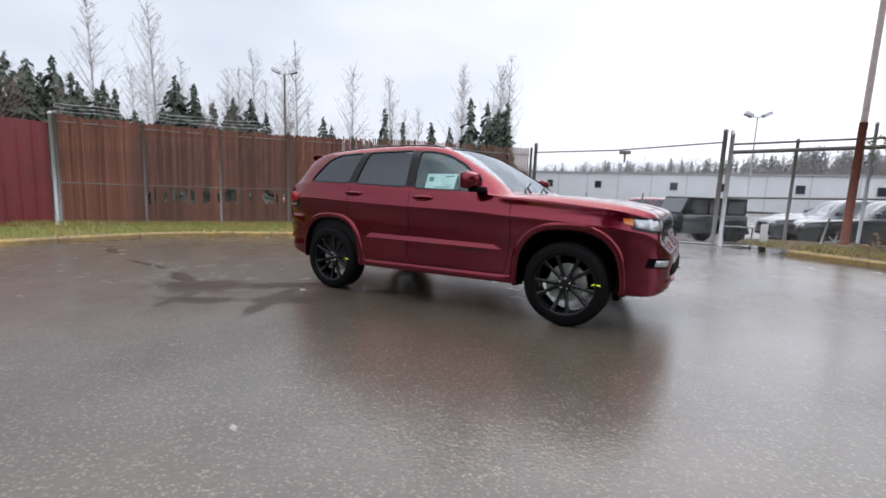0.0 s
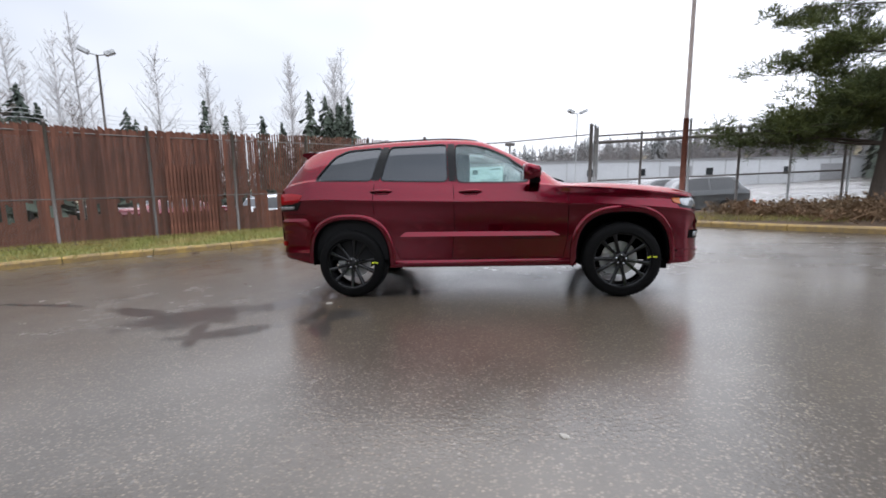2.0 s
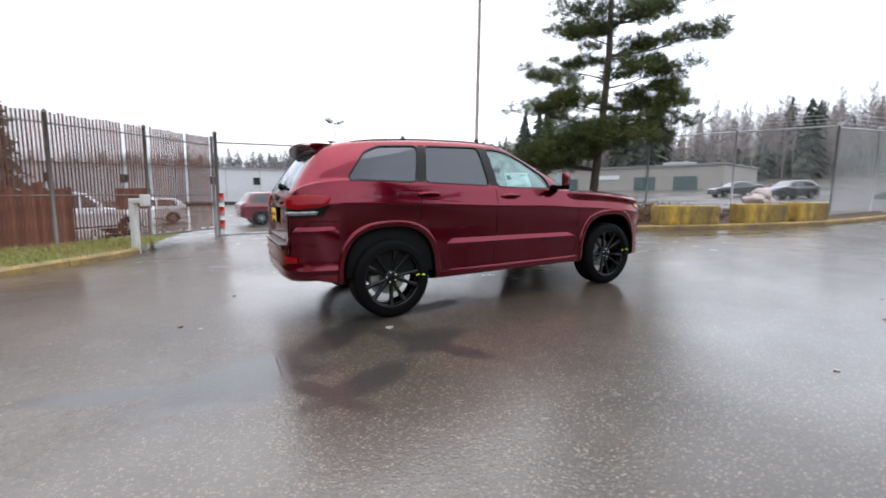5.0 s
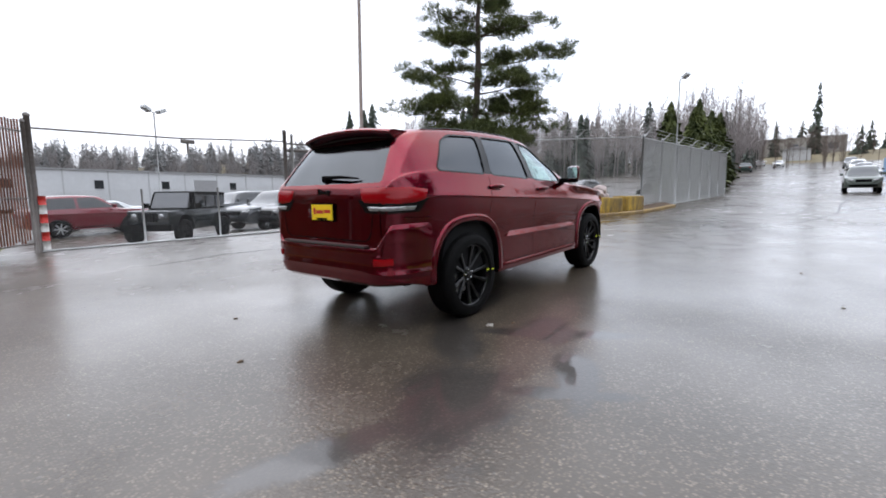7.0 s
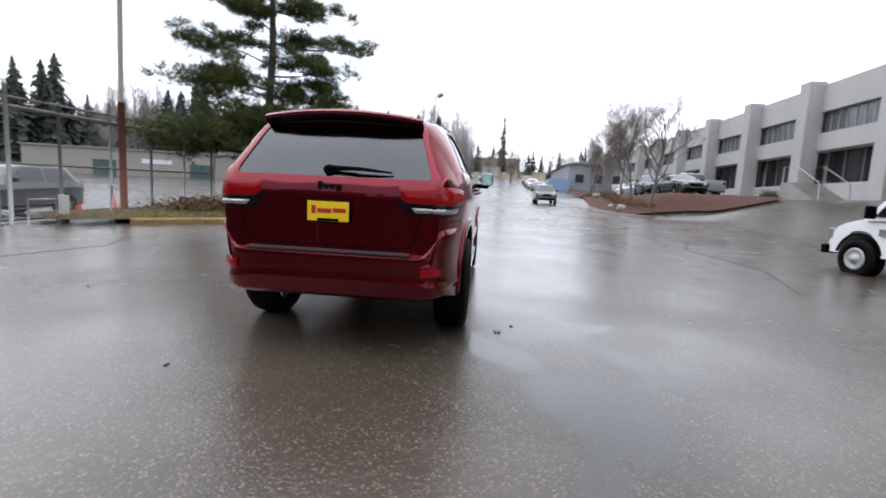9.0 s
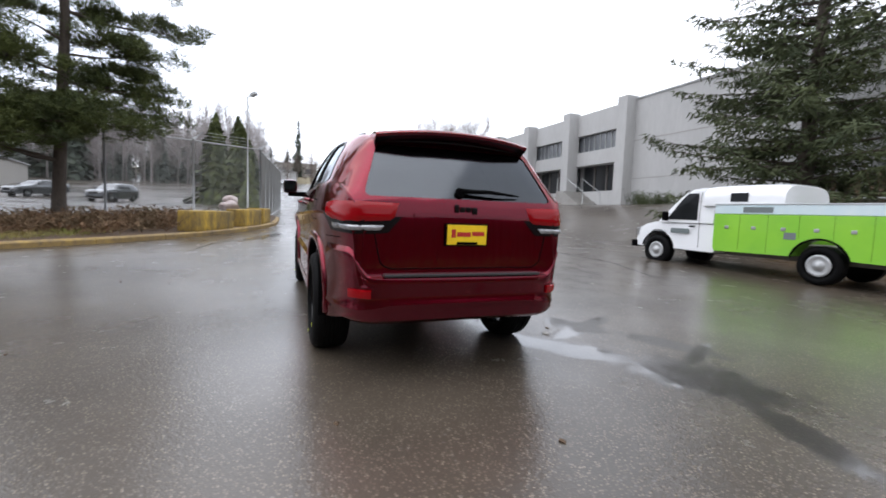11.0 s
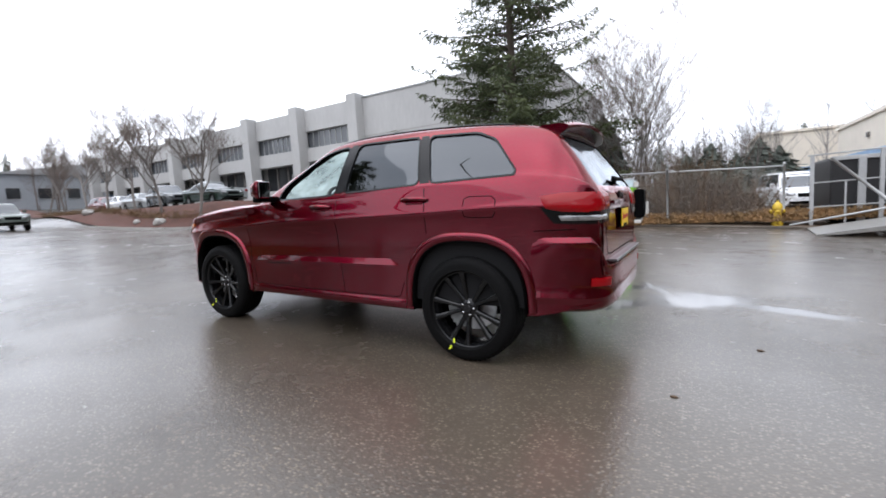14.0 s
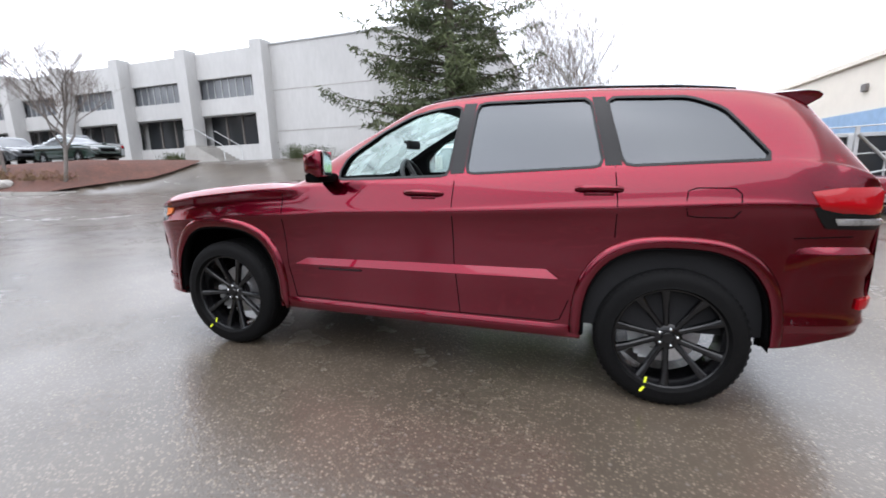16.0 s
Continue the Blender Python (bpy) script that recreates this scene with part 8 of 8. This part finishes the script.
def boxy_offroader(x, y, heading):
    """A square-cut black four-by-four: flat panels, round arches, spare wheel."""
    car = thing("offroad_vehicle", "black boxy four-door off-roader parked behind the gate", "car", "parked cars", at=pose(x, y, ground_z(x, y), 0, 0, heading))
    b = bmesh.new()
    box(b, -2.0, -0.78, 0.42, 0.75, 0.78, 1.12, 0.05)
    box(b, 0.7, -0.66, 0.48, 2.0, 0.66, 1.10, 0.07)
    part("body", b, BLACK_PAINT, car, smooth=40)
    t = bmesh.new()
    prism(t, [(-1.98, -0.72, 1.12), (0.72, -0.72, 1.12), (0.42, -0.66, 1.74), (-1.92, -0.66, 1.74)], (0, 1.40, 0))
    part("hard_top", t, BLACK_PLASTIC, car, smooth=30)
    for s in (1, -1):
        for x0, x1 in ((-1.85, -1.15), (-1.05, -0.35), (-0.25, 0.42)):
            w = bmesh.new()
            box(w, x0, min(s * 0.70, s * 0.735), 1.18, x1, max(s * 0.70, s * 0.735), 1.62, 0.005)
            part("side_window", w, DARK_GLASS, car)
        for ax in (1.45, -1.45):
            a = bmesh.new()
            arc = [(ax + k * math.cos(q), s * 0.64, 0.40 + k * math.sin(q)) for k, qs in ((0.56, np.linspace(0.1, math.pi - 0.1, 11)), (0.46, np.linspace(math.pi - 0.1, 0.1, 11))) for q in qs]
            prism(a, arc, (0, s * 0.26, 0))
            part("arch_flare", a, BLACK_PLASTIC, car)
            wo = part("wheel", PLAIN_TYRE, None, car, at=pose(ax, s * 0.80, 0.40, 0, 0, 0 if s > 0 else 180) @ Matrix.Diagonal((0.40, 1.1, 0.40, 1)))
            part("rim", ALLOY_DARK, None, wo)
        hl = bmesh.new()
        lathe(hl, [(0.0, 2.03), (0.085, 2.025), (0.09, 1.98)], "x", 16, centre=(0, s * 0.42, 0.92))
        part("headlamp", hl, LAMP_CLEAR, car)
        mi = bmesh.new()
        box(mi, 0.50, min(s * 0.8, s * 1.0), 1.15, 0.60, max(s * 0.8, s * 1.0), 1.33, 0.02)
        part("door_mirror", mi, BLACK_PLASTIC, car)
    bp = bmesh.new()
    box(bp, 2.0, -0.80, 0.45, 2.18, 0.80, 0.66, 0.03)
    part("bumper", bp, BLACK_PLASTIC, car)
    for k in range(7):
        g = bmesh.new()
        box(g, 1.99, -0.30 + 0.09 * k, 0.74, 2.012, -0.25 + 0.09 * k, 1.02)
        part("grille_slot", g, BLACK_PLASTIC, car)
    g = bmesh.new()
    prism(g, [(0.735, -0.62, 1.16), (0.735, 0.62, 1.16), (0.47, 0.58, 1.68), (0.47, -0.58, 1.68)], (0.02, 0, 0.01))
    part("windscreen", g, BAND_GLASS, car)
    part("spare_wheel", PLAIN_TYRE, None, car, at=pose(-2.1, 0, 0.98, 0, 0, 90) @ Matrix.Diagonal((0.38, 1, 0.38, 1)))


boxy_offroader(1.75, 14.3, 222)


def service_truck():
    """White van-nosed truck with a long lime green service body."""
    t = thing("service_truck", "white-cabbed service truck with a lime green utility body", "truck", at=pose(-0.05, -8.95, ground_z(0, -9), 0, -0.1, 5) @ Matrix.Scale(0.94, 4))
    WB = 3.62
    nose = bmesh.new()
    arch = [(WB + 0.47 * math.cos(q), 0.40 + 0.47 * math.sin(q)) for q in np.linspace(0.12, math.pi - 0.12, 15)]
    side = [(2.10, 0.44), (2.10, 1.15), (3.50, 1.15), (3.80, 1.13), (4.10, 1.06), (4.30, 0.96), (4.38, 0.80), (4.38, 0.46), *arch]
    prism(nose, [(x, -0.93, z) for x, z in side], (0, 1.86, 0))
    for v_ in nose.verts:
        v_.co.y *= 1 - 0.10 * max(0.0, (v_.co.x - 3.5) / 0.88) ** 2 - 0.05 * max(0.0, (v_.co.z - 0.95) / 0.2)
    bmesh.ops.bevel(nose, geom=[e for e in nose.edges if e.verts[0].co.z > 0.75 and e.verts[1].co.z > 0.75 and abs(e.verts[0].co.y - e.verts[1].co.y) < 0.1 and abs(e.verts[0].co.y) > 0.7], offset=0.06, segments=4, affect="EDGES")
    part("lower_cab", nose, WHITE_PAINT, t, "white lower cab and bonnet", smooth=40)
    cab = bmesh.new()
    prism(cab, [(2.1, -0.90, 1.13), (2.1, -0.90, 1.90), (2.35, -0.90, 1.99), (2.72, -0.90, 1.99), (2.95, -0.90, 1.93), (3.25, -0.90, 1.66), (3.72, -0.90, 1.13)], (0, 1.80, 0))
    for v_ in cab.verts:
        v_.co.y = math.copysign(0.91 - 0.11 * max(0.0, (v_.co.z - 1.13) / 0.85), v_.co.y)
    bmesh.ops.bevel(cab, geom=[e for e in cab.edges if e.verts[0].co.z > 1.2 or e.verts[1].co.z > 1.2], offset=0.075, segments=4, affect="EDGES")
    part("cab", cab, WHITE_PAINT, t, smooth=50)
    cap, rows = bmesh.new(), []
    for x, k in ((0.72, 0.90), (0.80, 0.97), (1.0, 1.0), (1.6, 1.01), (2.2, 1.0), (2.45, 0.96)):
        rows.append([cap.verts.new((x, -math.copysign(abs(math.cos(q)) ** 0.42, math.cos(q)) * 0.93 * lerp(1, k, 0.5), 1.55 + 0.50 * k * math.sin(q) ** 0.62)) for q in np.linspace(0, math.pi, 19)])
    for ra, rb_ in zip(rows, rows[1:]):
        for i in range(18):
            cap.faces.new((ra[i], rb_[i], rb_[i + 1], ra[i + 1]))
    cap.faces.new(rows[0])
    cap.faces.new(rows[-1][::-1])
    part("roof_cap", cap, WHITE_PAINT, t, "domed white topper behind the cab", smooth=45)
    for s in (1, -1):
        w = bmesh.new()
        pts = [(2.58, s * 0.913, 1.20), (3.42, s * 0.913, 1.20), (3.30, s * 0.895, 1.36), (3.08, s * 0.862, 1.66), (2.90, s * 0.838, 1.86), (2.62, s * 0.838, 1.86)]
        f = w.faces.new([w.verts.new(p) for p in pts])
        bmesh.ops.solidify(w, geom=[f], thickness=0.02)
        part("door_window", w, DARK_GLASS, t)
        w = bmesh.new()
        box(w, 1.42, min(s * 0.905, s * 0.942), 1.64, 1.80, max(s * 0.905, s * 0.942), 1.84, 0.012)
        part("cap_window", w, DARK_GLASS, t)
        g = bmesh.new()
        curve = [(0.50 * math.cos(q), 0.40 + 0.50 * math.sin(q)) for q in np.linspace(0.25, math.pi - 0.25, 15)]
        side = [(-1.36, 0.66), (-1.32, 0.55), (-1.24, 0.50), *curve[::-1], (2.04, 0.50), (2.08, 0.58), (2.08, 1.36), (-1.36, 1.36)]
        prism(g, [(x, s * 0.62, z) for x, z in side], (0, s * 0.40, 0))
        part("bed_side", g, GREEN_WRAP, t, "lime green utility body side")
        g = bmesh.new()
        y0, y1 = sorted((s * 0.60, s * 1.018))
        box(g, -1.36, y0, 1.365, 2.08, y1, 1.56, 0.012)
        part("printed_band", g, SKY_WRAP, t, "pale blue printed band")
        g = bmesh.new()
        box(g, -1.38, y0, 1.56, 2.09, y1 + 0.006, 1.595, 0.01)
        part("rim_rail", g, SILVER_PAINT, t, "pale grey rim")
        for a in range(7):
            x0 = lerp(-1.36, 2.08, a / 6)
            if 0 < a < 6:
                l_ = bmesh.new()
                box(l_, x0 - 0.0025, min(s * 1.012, s * 1.0215), 0.90 if abs(x0) < 0.6 else 0.56, x0 + 0.0025, max(s * 1.012, s * 1.0215), 1.36)
                part("door_gap", l_, BLACK_PLASTIC, t)
            if a < 6:
                l_ = bmesh.new()
                box(l_, x0 + 0.23, min(s * 1.02, s * 1.035), 1.03, x0 + 0.32, max(s * 1.02, s * 1.035), 1.10, 0.008)
                part("latch", l_, STEEL, t)
        g = bmesh.new()
        box(g, 0.40, min(s * 1.02, s * 1.024), 0.86, 0.62, max(s * 1.02, s * 1.024), 1.0)
        part("label_panel", g, GREY_INK, t, "illegible dark label")
        g = bmesh.new()
        box(g, -0.35 + 1.2, min(s * 1.02, s * 1.024), 1.40, 0.25 + 1.2, max(s * 1.02, s * 1.024), 1.52)
        part("lettering_bar", g, GREY_INK, t, "illegible lettering")
        g = bmesh.new()
        box(g, 2.75, min(s * 0.93, s * 0.945), 0.86, 3.25, max(s * 0.93, s * 0.945), 0.98)
        part("door_lettering", g, GREY_INK, t, "illegible dark lettering")
        for ax, rad, ly in ((WB, 0.47, 0.925), (0.0, 0.50, 1.015)):
            a = bmesh.new()
            tube(a, [(ax + rad * math.cos(q), s * ly, 0.40 + rad * math.sin(q)) for q in np.linspace(0.2, math.pi - 0.2, 15)], 0.022, 6)
            part("arch_lip", a, BLACK_PLASTIC, t)
        a = bmesh.new()
        tube(a, [(2.50, s * 0.926, 0.50), (2.50, s * 0.926, 1.12), (2.53, s * 0.916, 1.16), (2.55, s * 0.84, 1.90)], 0.005, 4)
        part("door_gap", a, BLACK_PLASTIC, t)
        a = bmesh.new()
        box(a, 2.60, min(s * 0.93, s * 0.955), 1.02, 2.76, max(s * 0.93, s * 0.955), 1.06, 0.01)
        part("door_handle", a, BLACK_PLASTIC, t)
        for ax in (0.0, WB):
            wo = part("wheel", PLAIN_TYRE, None, t, at=pose(ax, s * 0.86, 0.385, 0, 0, 0 if s > 0 else 180) @ Matrix.Diagonal((0.385, 1.1, 0.385, 1)))
            h = bmesh.new()
            lathe(h, [(0.0, 0.150), (0.17, 0.148), (0.22, 0.105), (0.34, 0.090), (0.44, 0.118), (0.52, 0.122), (0.56, 0.105)], steps=28)
            part("hubcap", h, GALV, wo, "dull silver steel hubcap")
        mi = bmesh.new()
        box(mi, 3.32, min(s * 0.96, s * 1.14), 1.16, 3.40, max(s * 0.96, s * 1.14), 1.40, 0.03)
        part("door_mirror", mi, BLACK_PLASTIC, t)
        hl = bmesh.new()
        box(hl, 4.30, min(s * 0.56, s * 0.86), 0.74, 4.40, max(s * 0.56, s * 0.86), 0.94, 0.02)
        part("headlamp", hl, LAMP_CLEAR, t)
    ws = bmesh.new()
    f = ws.faces.new([ws.verts.new(p) for p in ((3.72, -0.82, 1.16), (3.72, 0.82, 1.16), (2.98, 0.72, 1.93), (2.98, -0.72, 1.93))])
    bmesh.ops.solidify(ws, geom=[f], thickness=0.02)
    part("windscreen", ws, DARK_GLASS, t)
    fl = bmesh.new()
    box(fl, -1.36, -0.55, 0.55, 2.1, 0.55, 0.75)
    box(fl, -1.0, -0.5, 0.40, 4.2, 0.5, 0.55)
    part("chassis", fl, DARK_STEEL, t)
    bp = bmesh.new()
    box(bp, 4.34, -0.9, 0.42, 4.50, 0.9, 0.60, 0.03)
    part("front_bumper", bp, BLACK_PLASTIC, t)
    rb = bmesh.new()
    box(rb, -1.62, -0.98, 0.56, -1.37, 0.98, 1.30, 0.05)
    part("rear_board", rb, BLACK_PLASTIC, t, "black rear tail-lift")
    rs_ = bmesh.new()
    box(rs_, -1.54, -1.02, 0.42, -1.37, 1.02, 0.50, 0.01)
    box(rs_, -1.48, 0.75, 1.36, -1.37, 1.0, 1.50, 0.01)
    part("rear_step", rs_, WHITE_POST, t)


service_truck()


def car_trailer():
    """Low flat trailer with its ramp down, the galvanised rack, and a black box for the shaded recess behind it."""
    t = thing("car_trailer", "low flat trailer with its ramp lowered by the verge", "trailer", at=pose(-5.3, -11.0, ground_z(-6, -11), 0, 0, 176))
    d = bmesh.new()
    prism(d, [(0, -1.1, 0.02), (0, -1.1, 0.06), (2.2, -1.1, 0.42), (7.0, -1.1, 0.62), (7.0, -1.1, 0.44), (2.2, -1.1, 0.26)], (0, 2.2, 0))
    part("deck", d, DECK, t, "wet grey deck")
    for s in (-1.12, 1.08):
        r = bmesh.new()
        tube(r, [(2.2, s, 0.40), (7.0, s, 0.62), (7.0, s, 0.95), (3.0, s, 0.75)], 0.03, 6)
        part("side_rail", r, DARK_STEEL, t)
    for ax in (3.6, 4.5):
        for s in (-1.0, 1.0):
            part("wheel", PLAIN_TYRE, None, t, at=pose(ax, s, 0.30, 0, 0, 0 if s > 0 else 180) @ Matrix.Diagonal((0.30, 0.9, 0.30, 1)))
    c = bmesh.new()
    box(c, 1.9, -0.8, 0.42, 5.8, 0.8, 0.85, 0.12)
    part("covered_load", c, MAROON_PAINT, t, "dark red covered load", smooth=40)
    rack = thing("steel_rack", "galvanised steel frame rack with rails behind the trailer", "rack", at=Matrix.Translation((0, 0, ground_z(-8, -13) + 0.1)))
    for k in range(11):
        x = -5.6 - 0.75 * k
        b = bmesh.new()
        w = 0.045 if k % 2 == 0 else 0.022
        box(b, x - w, -13.0 - w, 0, x + w, -13.0 + w, (2.05 if k % 2 == 0 else 1.25) + 0.03 * k)
        part("upright", b, GALV, rack)
    for z in (0.55, 1.25, 2.05):
        b = bmesh.new()
        tube(b, [(-5.5, -13, z), (-13.2, -13, z + 0.3)], 0.024, 6)
        part("rail", b, GALV, rack)
    for k in range(3):
        b = bmesh.new()
        tube(b, [(-6.0 - 2.6 * k, -12.95, 1.95), (-7.6 - 2.6 * k, -12.95, 0.3)], 0.045, 6)
        part("brace", b, GALV, rack)
    rail = bmesh.new()
    tube(rail, [(-5.0, -12.2, 0.1), (-9.5, -12.3, 1.0)], 0.03, 6)
    part("ramp_rail", rail, GALV, rack)
    # solid black box put where an awning's recess lies in shade
    con = thing("awning_recess", "black box standing in for the shaded recess behind the rack", "container", at=Matrix.Translation((0, 0, ground_z(-8, -15) + 0.1)))
    b = bmesh.new()
    box(b, -16.0, -16.8, 0, -6.2, -14.0, 2.0, 0.08)
    part("recess_box", b, RECESS_BLACK, con)
    for x in (-6.9, -8.9, -11.2, -13.6):
        b = bmesh.new()
        box(b, x - 0.09, -13.998, 0.0, x + 0.09, -13.90, 1.98, 0.015)
        part("frame_post", b, GALV, con, "pale steel upright")
    b = bmesh.new()
    box(b, -16.0, -13.998, 1.90, -6.2, -13.93, 2.02, 0.01)
    part("top_rail", b, GALV, con, "pale steel edge rail")


car_trailer()

hy = thing("fire_hydrant", "yellow fire hydrant beside the south fence", "hydrant", at=pose(-4.8, -12.95, ground_z(-4.8, -13) + 0.12))
bm = bmesh.new()
lathe(bm, [(0.15, -0.1), (0.15, 0.04), (0.10, 0.05), (0.10, 0.42), (0.13, 0.44), (0.13, 0.48), (0.11, 0.56), (0.06, 0.63), (0.03, 0.64), (0.03, 0.69), (0.0, 0.69)], "z", 16)
part("barrel", bm, HYDRANT_YELLOW, hy, smooth=40)
for a in (0, 90, 180):
    bm = bmesh.new()
    lathe(bm, [(0.05, 0.08), (0.05, 0.14), (0.06, 0.14), (0.06, 0.18), (0.0, 0.18)], "x", 10)
    part("outlet", bm, HYDRANT_YELLOW, hy, at=pose(0, 0, 0.36, 0, 0, a))
for x, y in ((10.2, 14.6), (11.4, 14.2)):
    co = thing("traffic_cone", "orange traffic cone in the fenced lot", "cone", "traffic cones", at=Matrix.Translation((x, y, ground_z(x, y))))
    bm = bmesh.new()
    lathe(bm, [(0.15, 0.03), (0.03, 0.70), (0.0, 0.70)], "z", 14)
    box(bm, -0.19, -0.19, 0.0, 0.19, 0.19, 0.03)
    part("cone", bm, ORANGE, co)
mb = thing("utility_box", "small grey utility box by the south fence", "utility box", at=pose(-1.05, -13.75, ground_z(-1, -13.7) + 0.1))
bm = bmesh.new()
box(bm, -0.12, -0.1, -0.1, 0.12, 0.1, 0.75, 0.02)
part("cabinet", bm, WHITE_POST, mb)
